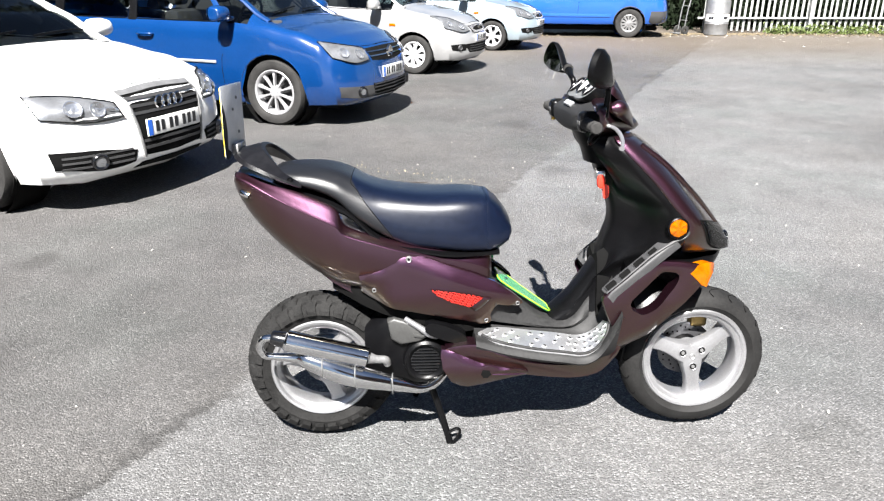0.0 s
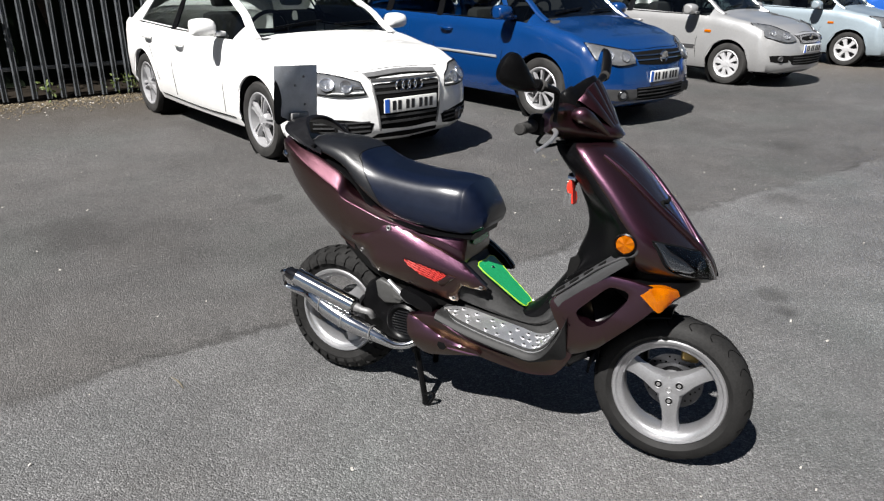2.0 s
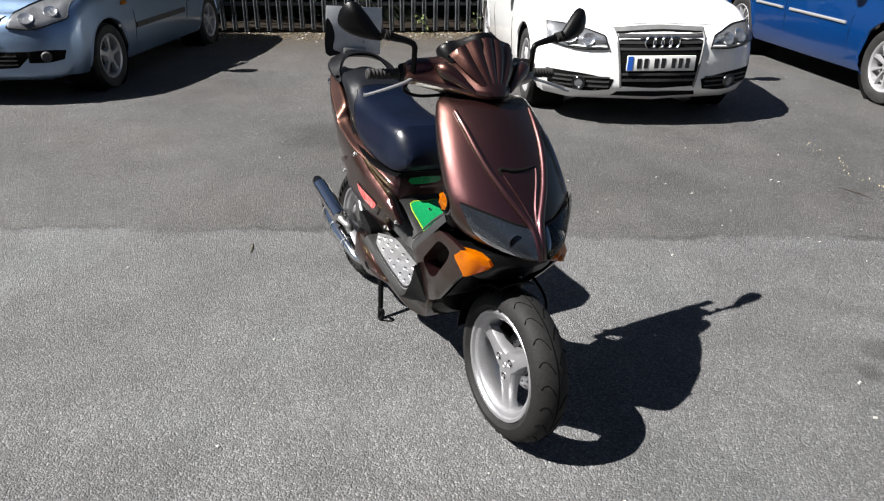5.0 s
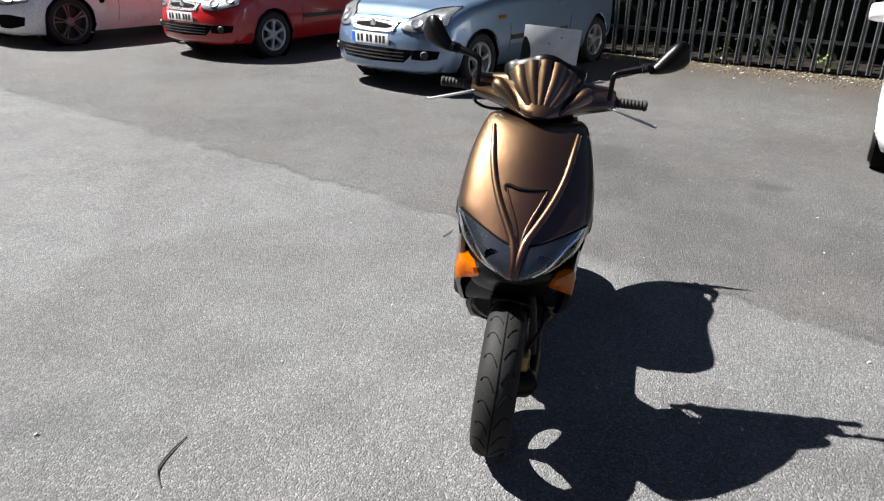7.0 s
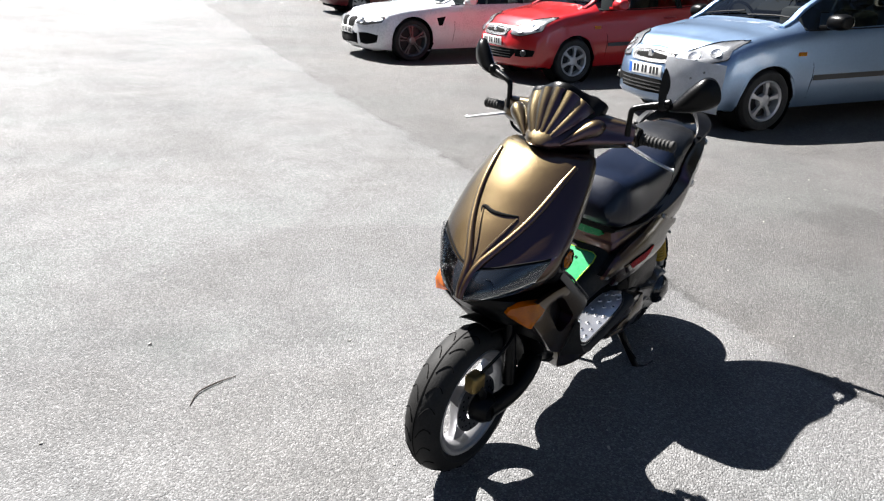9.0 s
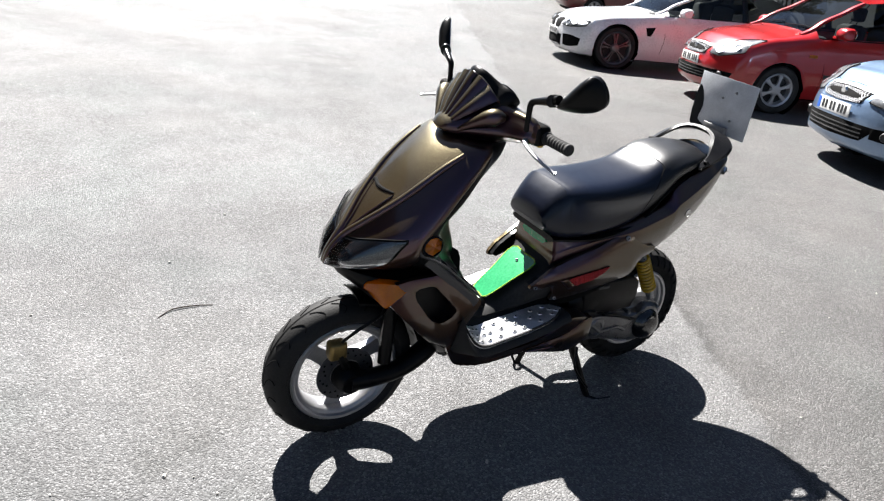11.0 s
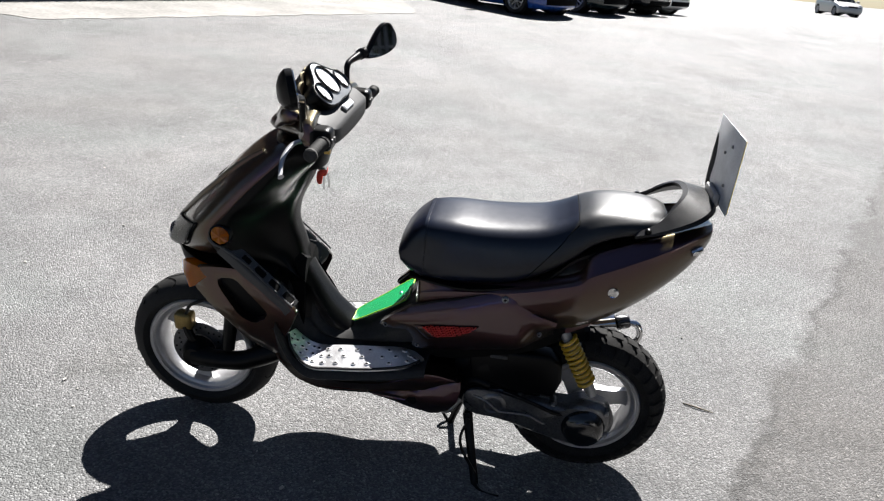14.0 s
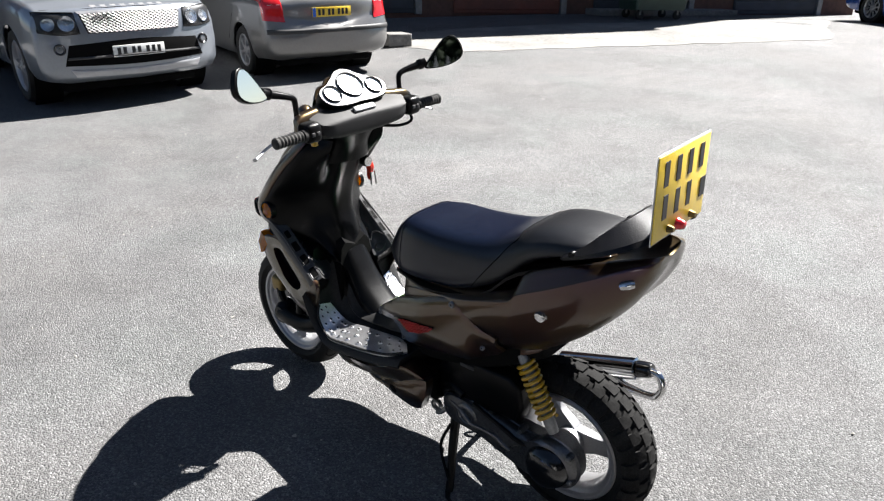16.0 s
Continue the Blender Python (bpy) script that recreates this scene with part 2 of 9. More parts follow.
def wheel_meshes(r, rim, width, spokes, style, mat, key):
    """The meshes of one wheel, outer side towards +Y: tyre, rim and dark inside."""
    h = width / 2
    t = turned([(rim - 0.012, -h * 0.8), (rim + 0.01, -h * 0.92), (r - 0.05, -h), (r - 0.02, -h * 0.95), (r - 0.004, -h * 0.7), (r, -h * 0.3), (r, h * 0.3), (r - 0.004, h * 0.7), (r - 0.02, h * 0.95),
                (r - 0.05, h), (rim + 0.012, h * 0.93), (rim - 0.004, h * 0.8), (rim - 0.03, h * 0.5), (rim - 0.03, -h * 0.5), (rim - 0.012, -h * 0.8)], 40)
    for g in (-0.45, -0.15, 0.15, 0.45):
        turned([(r + 0.001, g * h * 1.2 - 0.004), (r + 0.003, g * h * 1.2), (r + 0.001, g * h * 1.2 + 0.004)], 40, bm=t)
    tyre = link_mesh("tyre_" + key, t, M_RUBBER)
    b = turned([(rim - 0.002, h * 0.55), (rim + 0.004, h * 0.84), (rim - 0.006, h * 0.9), (rim - 0.022, h * 0.8), (rim - 0.03, h * 0.5), (rim - 0.034, -h * 0.3), (rim - 0.03, -h * 0.3)], 40)
    turned([(0.0001, h * 0.82), (0.035, h * 0.82), (0.058, h * 0.76), (0.068, h * 0.6), (0.07, h * 0.3)], 20, bm=b)
    for i in range(spokes):
        a = 2 * math.pi * i / spokes
        rot = Matrix.Rotation(a, 4, 'Y')
        if style == 'cover':
            lobes = [(-0.16, 0.16)]
        elif style == 'twin':
            lobes = [(-0.20, -0.085), (0.085, 0.20)]
        else:
            lobes = [(-0.09, 0.09)]
        for lo, hi in lobes:
            wide = {'cover': 2.0, 'fat': 2.3, 'twin': 1.25, 'thin': 1.15}.get(style, 1.2)
            a0, a1 = lo * wide, hi * wide
            root = 0.06
            ring0 = [(root * math.sin(x), y, root * math.cos(x)) for x, y in ((a0 * 1.3, h * 0.5), (a1 * 1.3, h * 0.5), (a1 * 1.3, h * 0.78), (a0 * 1.3, h * 0.78))]
            mid = (rim + root) / 2
            ring1 = [(mid * math.sin(x), y, mid * math.cos(x)) for x, y in ((a0 * 0.8, h * 0.45), (a1 * 0.8, h * 0.45), (a1 * 0.62, h * 0.76), (a0 * 0.62, h * 0.76))]
            e = rim - 0.015
            ring2 = [(e * math.sin(x), y, e * math.cos(x)) for x, y in ((a0, h * 0.4), (a1, h * 0.4), (a1 * 0.8, h * 0.74), (a0 * 0.8, h * 0.74))]
            skin([[rot @ Vector(p) for p in rg] for rg in (ring0, ring1, ring2)], True, b)
    for i in range(5):
        a = 2 * math.pi * (i + 0.5) / 5
        turned([(0.0001, h * 0.86), (0.008, h * 0.86), (0.009, h * 0.76)], 8, bm=b, at=(0.035 * math.sin(a), 0, 0.035 * math.cos(a)))
    rimo = link_mesh("rim_" + key, b, mat)
    d = turned([(0.0001, h * 0.1), (rim * 0.72, h * 0.1), (rim * 0.72, h * 0.02), (rim - 0.034, h * 0.02), (rim - 0.034, -h * 0.5)], 32)
    dark = link_mesh("disc_" + key, d, M_WELL)
    out = (tyre.data, rimo.data, dark.data)
    for o in (tyre, rimo, dark):
        bpy.data.objects.remove(o)
    return out


class Car:
    """A parked car: body shell, glass, wheels, and patches that follow the shell. Origin on the ground under the front axle, x ahead."""

    def __init__(self, name, label, m, s, mat, group="parked cars", category="car"):
        self.s, self.mat = s, mat
        self.root = empty(name, m, label, category, group)
        fo, ro, wb, W = s["fo"], s["ro"], s["wb"], s["w"] / 2
        self.xf, self.xr = fo, -wb - ro
        keys = s["keys"]
        step = 0.05
        n = int((self.xf - self.xr) / step)
        xs = [self.xf - (self.xf - self.xr) * i / n for i in range(n + 1)]

        def ring(x, k=1.0, dz=0.0):
            zb, w, zbelt, zt, wt = lerp_keys(keys, x)
            w, wt = w * W, wt * W
            zm = (zb + zbelt) / 2
            half = [(0, zb), (0.75 * w, zb), (0.93 * w, zb + 0.03), (0.985 * w, zb + 0.13), (w, zm), (0.992 * w, zbelt - 0.12), (0.975 * w, zbelt - 0.04), (0.94 * w, zbelt)]
            e = (wt, zt - 0.04)
            q = half[-1]
            half += [(q[0] + (e[0] - q[0]) * f_, q[1] + (e[1] - q[1]) * f_ + 0.012 * math.sin(math.pi * f_)) for f_ in (0.33, 0.67)]
            half += [e, (0.72 * wt, zt - 0.012), (0.36 * wt, zt - 0.002), (0, zt)]
            pts = [(y, z) for y, z in half] + [(-y, z) for y, z in half[-2:0:-1]]
            zc = (zb + min(zt, zbelt + 0.1)) / 2
            return [Vector((x, y * k, zc + (z - zc) * k)) for y, z in pts]

        self.R = 14
        rings = [ring(x) for x in xs]
        front = [ring(xs[0], k) for k in (0.1, 0.3, 0.5, 0.68, 0.82, 0.91, 0.965)]
        for i, r in enumerate(front):
            for p in r:
                p.x += 0.03 * (1 - max(0, i - 4) / 3) if i > 4 else 0.03
        back = [ring(xs[-1], k) for k in (0.965, 0.91, 0.82, 0.68, 0.5, 0.3, 0.1)]
        for i, r in enumerate(back):
            for p in r:
                p.x -= 0.03 * min(1, (i + 1) / 3)
        allr = front + rings + back
        tags = [None] * len(front) + xs + [None] * len(back)
        prof, rprof = s.get("nose", [(0.2, 0.04), (0.4, 0.0), (0.6, 0.0), (0.75, 0.1), (0.9, 0.25)]), s.get("tail", [(0.2, 0.06), (0.45, 0.0), (0.8, 0.05), (1.0, 0.1), (1.4, 0.3)])

        def along(pf, z):
            if z <= pf[0][0]:
                return pf[0][1]
            for a, b in zip(pf, pf[1:]):
                if z <= b[0]:
                    return a[1] + (b[1] - a[1]) * (z - a[0]) / (b[0] - a[0])
            return pf[-1][1]

        for r in allr:
            for p in r:
                u = abs(p.y) / W
                if p.x > 0.2:
                    f_ = min(1, (p.x - 0.2) / (fo - 0.2))
                    p.x -= f_ * f_ * (s.get("curve", 0.22) * u ** 2.6 + along(prof, p.z) * f_)
                elif p.x < -wb - 0.1:
                    f_ = min(1, (-wb - 0.1 - p.x) / (ro - 0.1))
                    p.x += f_ * f_ * (s.get("rcurve", 0.16) * u ** 2.6 + along(rprof, p.z) * f_)
        full = skin(allr)
        bmesh.ops.recalc_face_normals(full, faces=full.faces)
        self.tree = BVHTree.FromBMesh(full)
        full.free()
        # split into shell, screens and side glass
        ra = s["r"] + s.get("gap", 0.045)
        cowl, rf, rb, tailx = s["cowl"], s["roof_f"], s["roof_b"], s["glass_b"]
        k = len(allr[0])
        groups = {"shell": bmesh.new(), "windscreen": bmesh.new(), "rear_window": bmesh.new(), "side_glass": bmesh.new(), "side_glass_r": bmesh.new()}
        caches = {g: {} for g in groups}

        def vert(g, i, j):
            c = caches[g]
            if (i, j) not in c:
                p = allr[i][j].copy()
                if g == "shell" and abs(p.y) > 0.45:
                    for cx in (0, -wb):
                        d = Vector((p.x - cx, p.z - s["r"]))
                        if 1e-4 < d.length < ra:
                            d = d.normalized() * ra
                            p.x, p.z = cx + d.x, s["r"] + d.y
                c[(i, j)] = groups[g].verts.new(p)
            return c[(i, j)]

        def inside(i, j):
            p = allr[i][j]
            return abs(p.y) > 0.45 and any((p.x - cx) ** 2 + (p.z - s["r"]) ** 2 < ra * ra for cx in (0, -wb))

        for i in range(len(allr) - 1):
            x = tags[i] if tags[i] is not None else (9 if i < len(front) else -99)
            for j in range(k):
                j2 = (j + 1) % k
                lo = j if j < 13 else 25 - j
                g = "shell"
                if lo >= 10 and cowl > x >= rf:
                    g = "windscreen"
                elif lo >= 10 and rb > x >= tailx and s.get("hatch", True):
                    g = "rear_window"
                elif 7 <= lo < 10 and cowl - 0.12 > x > tailx + 0.1:
                    g = "side_glass" if j < 13 else "side_glass_r"
                corners = [(i, j), (i, j2), (i + 1, j2), (i + 1, j)]
                if g == "shell" and all(inside(*c) for c in corners):
                    continue
                try:
                    groups[g].faces.new([vert(g, *c) for c in corners])
                except ValueError:
                    pass
        for g, e in (("shell", front[0]), ("shell", back[-1])):
            groups[g].faces.new([groups[g].verts.new(p) for p in e])
        self.body = part("body", groups["shell"], mat, self.root, angle=50)
        for g in ("windscreen", "rear_window", "side_glass", "side_glass_r"):
            if groups[g].faces:
                o = part({"side_glass_r": "side_window", "side_glass": "side_window"}.get(g, g), groups[g], M_GLASS, self.root, "dark tinted window glass")
                o.visible_shadow = False
            else:
                groups[g].free()
        # dark inside, floor and seats
        cab = bmesh.new()
        box((-wb - ro + 0.35, -W * 0.8, 0.28), (cowl + 0.1, W * 0.8, 0.45), 0.05, bm=cab)
        box((cowl - 0.35, -W * 0.8, 0.45), (cowl + 0.12, W * 0.8, s["dash"]), 0.06, bm=cab)
        part("dashboard", cab, M_SEATCLOTH, self.root)
        for y in (-W * 0.42, W * 0.42):
            st = bmesh.new()
            x0 = cowl - 1.15
            box((x0 - 0.05, y - 0.24, 0.4), (x0 + 0.45, y + 0.24, 0.58), 0.06, bm=st)
            box((x0 - 0.2, y - 0.23, 0.5), (x0, y + 0.23, 1.08), 0.07, bm=st)
            box((x0 - 0.2, y - 0.12, 1.12), (x0 - 0.1, y + 0.12, 1.3), 0.04, bm=st)
            part("seat", st, M_SEATCLOTH, self.root)
        wheel_rim = bmesh.new()
        c = Vector((cowl - 0.42, -W * 0.42, s["dash"] + 0.02))
        ring_pts = [c + Vector((0.08 * math.sin(a), 0.19 * math.cos(a), 0.17 * math.sin(a))) for a in [2 * math.pi * q / 20 for q in range(21)]]
        tube(ring_pts, 0.016, 6, wheel_rim, 1)
        tube([c - Vector((0, 0.18, 0)), c + Vector((0, 0.18, 0))], 0.025, 6, wheel_rim)
        part("steering_wheel", wheel_rim, M_BLACK, self.root)
        # wheel wells, underside: the shade below the car put into one flat near-black
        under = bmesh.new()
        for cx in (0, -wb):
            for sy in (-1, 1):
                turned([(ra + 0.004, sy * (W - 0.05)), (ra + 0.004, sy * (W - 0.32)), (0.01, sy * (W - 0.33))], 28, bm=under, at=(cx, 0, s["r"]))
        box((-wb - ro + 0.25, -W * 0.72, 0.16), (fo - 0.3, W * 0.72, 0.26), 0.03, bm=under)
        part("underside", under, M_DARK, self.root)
        # arch lips
        for cx in (0, -wb):
            for sy in (-1, 1):
                pts = []
                for q in range(17):
                    a = math.radians(-8 + 196 * q / 16)
                    x, z = cx + ra * math.cos(a), s["r"] + ra * math.sin(a)
                    h = self.side(x, z + 0.01, sy)
                    if h:
                        pts.append(h - Vector((0, sy * 0.004, 0)))
                if len(pts) > 4:
                    part("arch_lip", tube(pts, 0.011, 6, None, 1), s.get("lip", mat), self.root)
        # wheels
        key = s["wheel"]
        if key[0] not in WHEELS:
            WHEELS[key[0]] = wheel_meshes(s["r"], *key[1:], key[0])
        ms = WHEELS[key[0]]
        for cx in (0, -wb):
            for sy in (-1, 1):
                y = sy * (W - 0.02 - key[2] / 2)
                mw = pose(cx, y, s["r"], 0, random.uniform(0, 70), 0 if sy > 0 else 180)
                wh = share("wheel", ms[0], self.root, mw)
                share("rim", ms[1], wh)
                share("brake_disc", ms[2], wh)
        # mirrors
        if s.get("mirrors", True):
            for sy in (-1, 1):
                x, z = cowl - 0.35, s["belt"] + 0.07
                h = self.side(x, s["belt"] - 0.02, sy)
                if not h:
                    continue
                y = h.y
                mb = smooth_skin([[Vector((x + dx * q, y + sy * (0.06 + 0.2 * t_), z + dz * q)) for dx, dz in ((0.09, 0), (0.06, 0.065), (-0.05, 0.075), (-0.07, 0), (-0.05, -0.065), (0.06, -0.06))]
                                  for t_, q in ((0, 0.55), (0.15, 0.9), (0.6, 1.0), (0.95, 0.8), (1.0, 0.5))], 2, 3)
                box((x - 0.05, min(y - sy * 0.03, y + sy * 0.1), z - 0.07), (x + 0.04, max(y - sy * 0.03, y + sy * 0.1), z - 0.03), 0.01, bm=mb)
                mi = part("door_mirror", mb, s.get("mirror_mat", mat), self.root)
                part("mirror_glass", slab(rounded2([(y + sy * 0.08, z - 0.045), (y + sy * 0.23, z - 0.045), (y + sy * 0.24, z + 0.05), (y + sy * 0.09, z + 0.055)], 3), x - 0.078, x - 0.07, plane='YZ'), M_CHROME, mi)

    def side(self, x, z, sy):
        h = self.tree.ray_cast(Vector((x, sy * 3, z)), Vector((0, -sy, 0)))
        return h[0]

    def patch(self, name, view, top, low, mat, off=0.004, deep=0.02, nu=22, nv=6, label="", parent=None, angle=40):
        """A piece that follows the shell between two edge lines; view: front, rear, left, right or top."""
        way = {"front": Vector((-1, 0, 0)), "rear": Vector((1, 0, 0)), "left": Vector((0, -1, 0)), "right": Vector((0, 1, 0)), "top": Vector((0, 0, -1))}[view]
        T = catmull([(*p, 0) for p in top], 8)
        L = catmull([(*p, 0) for p in low], 8)

        def at(line, u):
            q = u * (len(line) - 1)
            i = min(int(q), len(line) - 2)
            return line[i].lerp(line[i + 1], q - i)

        bm = bmesh.new()
        grid, back, last = [], [], None
        for i in range(nu + 1):
            a, b = at(T, i / nu), at(L, i / nu)
            row, brow = [], []
            for j in range(nv + 1):
                h, nrm = self.meet(view, *a.lerp(b, j / nv).xy)
                if h is None:
                    h, nrm = last if last else (self.origin(view, *a.lerp(b, j / nv).xy) + way * 3, -way)
                last = (h, nrm)
                edge = i in (0, nu) or j in (0, nv)
                lift = (nrm - way * 0.6).normalized()
                row.append(bm.verts.new(h + lift * (off * (0.7 if edge else 1))))
                brow.append(bm.verts.new(h - lift * deep) if edge else None)
            grid.append(row)
            back.append(brow)
        for i in range(nu):
            for j in range(nv):
                bm.faces.new((grid[i][j], grid[i + 1][j], grid[i + 1][j + 1], grid[i][j + 1]))
        loop = [(i, 0) for i in range(nu)] + [(nu, j) for j in range(nv)] + [(i, nv) for i in range(nu, 0, -1)] + [(0, j) for j in range(nv, 0, -1)]
        for a, b in zip(loop, loop[1:] + loop[:1]):
            bm.faces.new((grid[a[0]][a[1]], grid[b[0]][b[1]], back[b[0]][b[1]], back[a[0]][a[1]]))
        return part(name, bm, mat, parent or self.root, label, angle=angle)

    def origin(self, view, a, b):
        return {"front": Vector((4, a, b)), "rear": Vector((-9, a, b)), "left": Vector((a, 3, b)), "right": Vector((a, -3, b)), "top": Vector((a, b, 4))}[view]

    def meet(self, view, a, b):
        """The point of the shell seen straight from one side, and the way that it faces."""
        way = {"front": Vector((-1, 0, 0)), "rear": Vector((1, 0, 0)), "left": Vector((0, -1, 0)), "right": Vector((0, 1, 0)), "top": Vector((0, 0, -1))}[view]
        h, nrm, _, _ = self.tree.ray_cast(self.origin(view, a, b), way)
        if h is None:
            return None, None
        return h, (-nrm if nrm.dot(way) > 0 else nrm)

    def round_piece(self, name, view, a, b, profile, mat, parent=None, lift=0.0, label="", seg=20):
        """A turned piece standing square on the shell; profile is (radius, out) pairs."""
        h, nrm = self.meet(view, a, b)
        if h is None:
            h, nrm = self.spot(view, a, b), Vector((1, 0, 0))
        bm = turned(profile, seg, 'X')
        m = Matrix.Translation(h + nrm * lift) @ Vector((1, 0, 0)).rotation_difference(nrm).to_matrix().to_4x4()
        for v in bm.verts:
            v.co = m @ v.co
        return part(name, bm, mat, parent or self.root, label)

    def spot(self, view, a, b):
        o, w = {"front": (Vector((4, a, b)), Vector((-1, 0, 0))), "rear": (Vector((-9, a, b)), Vector((1, 0, 0))), "left": (Vector((a, 3, b)), Vector((0, -1, 0))), "right": (Vector((a, -3, b)), Vector((0, 1, 0)))}[view]
        h = self.tree.ray_cast(o, w)[0]
        return h if h else o + w * 3

    def plate(self, view, y, z, w=0.52, h=0.111, mat=None, band=True, lines=(2, 2, 3)):
        """A registration plate: plain bars stand for its characters."""
        p = self.spot(view, y, z)
        sx = 1 if view == "front" else -1
        x = p.x + sx * 0.012
        pl = part("number_plate", box((min(x, x - sx * 0.012), y - w / 2, z - h / 2), (max(x, x - sx * 0.012), y + w / 2, z + h / 2), 0.004), mat or M_PLATE_W, self.root, "number plate with dark bars")
        xs = (x, x + sx * 0.0025)
        left = y - sx * w / 2 + sx * (0.065 if band else 0.03)
        cw = (w - (0.1 if band else 0.06)) / 8.0
        pos = 0
        for gi, n_ in enumerate(lines):
            for _ in range(n_):
                c = left + sx * (pos + 0.5) * cw
                part("plate_mark", box((min(xs), c - cw * 0.3, z - 0.036), (max(xs), c + cw * 0.3, z + 0.036)), M_INK, pl)
                pos += 1
            pos += 0.5
        if band:
            c = y - sx * (w / 2 - 0.024)
            part("plate_band", box((min(xs), c - 0.02, z - h / 2 + 0.004), (max(xs), c + 0.02, z + h / 2 - 0.004)), M_PLATE_B, pl, "blue band")
        return pl

    def lamp(self, view, top, low, bulbs=(), bowl=None, label="clear headlamp"):
        lens = self.patch("headlamp", view, top, low, M_LENS, 0.02, 0.004, 26, 10, label=label)
        lens.visible_shadow = False
        self.patch("reflector", view, top, low, bowl or M_BOWL, 0.008, 0.02, 26, 10, parent=lens)
        edge = [(p.x, p.y) for p in catmull([(*p, 0) for p in top], 6)] + [(p.x, p.y) for p in catmull([(*p, 0) for p in low], 6)][::-1]
        rim = []
        for a, b in edge + edge[:1]:
            h, nrm = self.meet(view, a, b)
            if h is not None:
                rim.append(h + nrm * 0.01)
        part("lamp_seal", tube(rim, 0.0045, 6, None, 1, smooth=False), M_DARK, lens)
        for a, b, r in bulbs:
            self.round_piece("bulb_housing", view, a, b, [(0.0001, 0.008), (r * 0.2, 0.0075), (r * 0.26, 0.004), (r * 0.6, 0.0045), (r * 0.85, 0.0075), (r * 0.98, 0.0105), (r * 1.06, 0.0105), (r * 1.1, 0.003)], M_LAMPCHROME, lens, 0.006)
        return lens

    def seam(self, view, pts, r=0.0036, mat=None, name="panel_gap"):
        line = [self.spot(view, *p) for p in pts]
        return part(name, tube(line, r, 6, None, 3), mat or M_DARK, self.root)

    def handle(self, sy, x, z, mat=None):
        p = self.side(x, z, sy)
        if p:
            part("door_handle", tube([p + Vector((0.1, 0, 0)), p + Vector((0.07, sy * 0.035, 0)), p + Vector((-0.07, sy * 0.035, 0)), p + Vector((-0.1, 0, 0))], [0.008, 0.014, 0.014, 0.008], 8, None, 3), mat or self.mat, self.root)

    def pillar(self, x0, x1, z0, z1, mat, w0=0.1, w1=0.08):
        for v in ("left", "right"):
            self.patch("pillar", v, [(x1 - w1 / 2, z1), (x1 + w1 / 2, z1)], [(x0 - w0 / 2, z0), (x0 + w0 / 2, z0)], mat, 0.006, 0.01, 4, 6)

    def screen_edges(self, mat):
        """The posts on both sides of the windscreen."""
        s = self.s
        for sy in (-1, 1):
            pts = []
            for q in range(7):
                x = s["cowl"] + 0.02 + (s["roof_f"] - s["cowl"]) * q / 6
                wt = lerp_keys(s["keys"], x)[4] * s["w"] / 2
                h = self.tree.ray_cast(Vector((x, sy * (wt - 0.005), 4)), Vector((0, 0, -1)))[0]
                if h:
                    pts.append(h)
            if len(pts) > 3:
                part("pillar", tube(pts, 0.04, 8, None, 2, 0.6), mat, self.root)

    def wipers(self, y0=0.55):
        x = self.s["cowl"] - 0.03
        for y in (0.1, -0.5):
            pts = []
            for q in range(5):
                yy = y + 0.5 * q / 4
                h = self.tree.ray_cast(Vector((x - 0.03 - 0.05 * q / 4, yy, 4)), Vector((0, 0, -1)))[0]
                if h:
                    pts.append(h + Vector((0, 0, 0.02)))
            if len(pts) > 3:
                part("wiper", tube(pts, 0.009, 6, None, 2), M_BLACK, self.root)


WHEELS = {}


def both(pts):
    return [(-a, b) for a, b in pts]


def at_axle(x, y, heading, wb=2.6):
    """A car's place from the middle of its front axle, lying on the slope of the yard."""
    d = Vector((math.cos(radians(heading)), math.sin(radians(heading)), 0))
    n = Vector((-d.y, d.x, 0))
    o = Vector((x, y, 0))

    def foot(p):
        return Vector((p.x, p.y, rise(p.x, p.y)))

    ax = (foot(o) - foot(o - d * wb)).normalized()
    ay = foot(o + n * 0.8) - foot(o - n * 0.8)
    az = ax.cross(ay).normalized()
    ay = az.cross(ax)
    m = Matrix((ax, ay, az)).transposed().to_4x4()
    m.translation = foot(o)
    return m


# white hatchback
P_WHITE = paint("white_paint", (0.78, 0.78, 0.77), rough=0.3)
S_HATCH = dict(fo=0.86, ro=0.76, wb=2.58, w=1.765, r=0.315, cowl=-0.28, roof_f=-1.05, roof_b=-2.75, glass_b=-3.2, dash=0.93, belt=0.93, wheel=("twin5", 0.222, 0.215, 5, 'twin', M_CARALLOY),
               nose=[(0.18, 0.1), (0.28, 0.0), (0.5, 0.0), (0.66, 0.03), (0.74, 0.12), (0.85, 0.3)], curve=0.3,
               keys=[(0.86, 0.19, 0.93, 0.66, 0.735, 0.80), (0.6, 0.18, 0.97, 0.73, 0.80, 0.80), (0.2, 0.17, 0.99, 0.82, 0.885, 0.80), (-0.28, 0.17, 1.0, 0.90, 0.96, 0.79), (-0.6, 0.17, 1.0, 0.92, 1.17, 0.73), (-1.05, 0.17, 1.0, 0.93, 1.37, 0.67),
                     (-1.6, 0.17, 1.0, 0.94, 1.42, 0.66), (-2.4, 0.18, 1.0, 0.96, 1.39, 0.64), (-2.75, 0.2, 0.99, 0.97, 1.33, 0.62), (-3.2, 0.24, 0.97, 0.96, 1.03, 0.7), (-3.34, 0.28, 0.93, 0.9, 0.97, 0.7)])
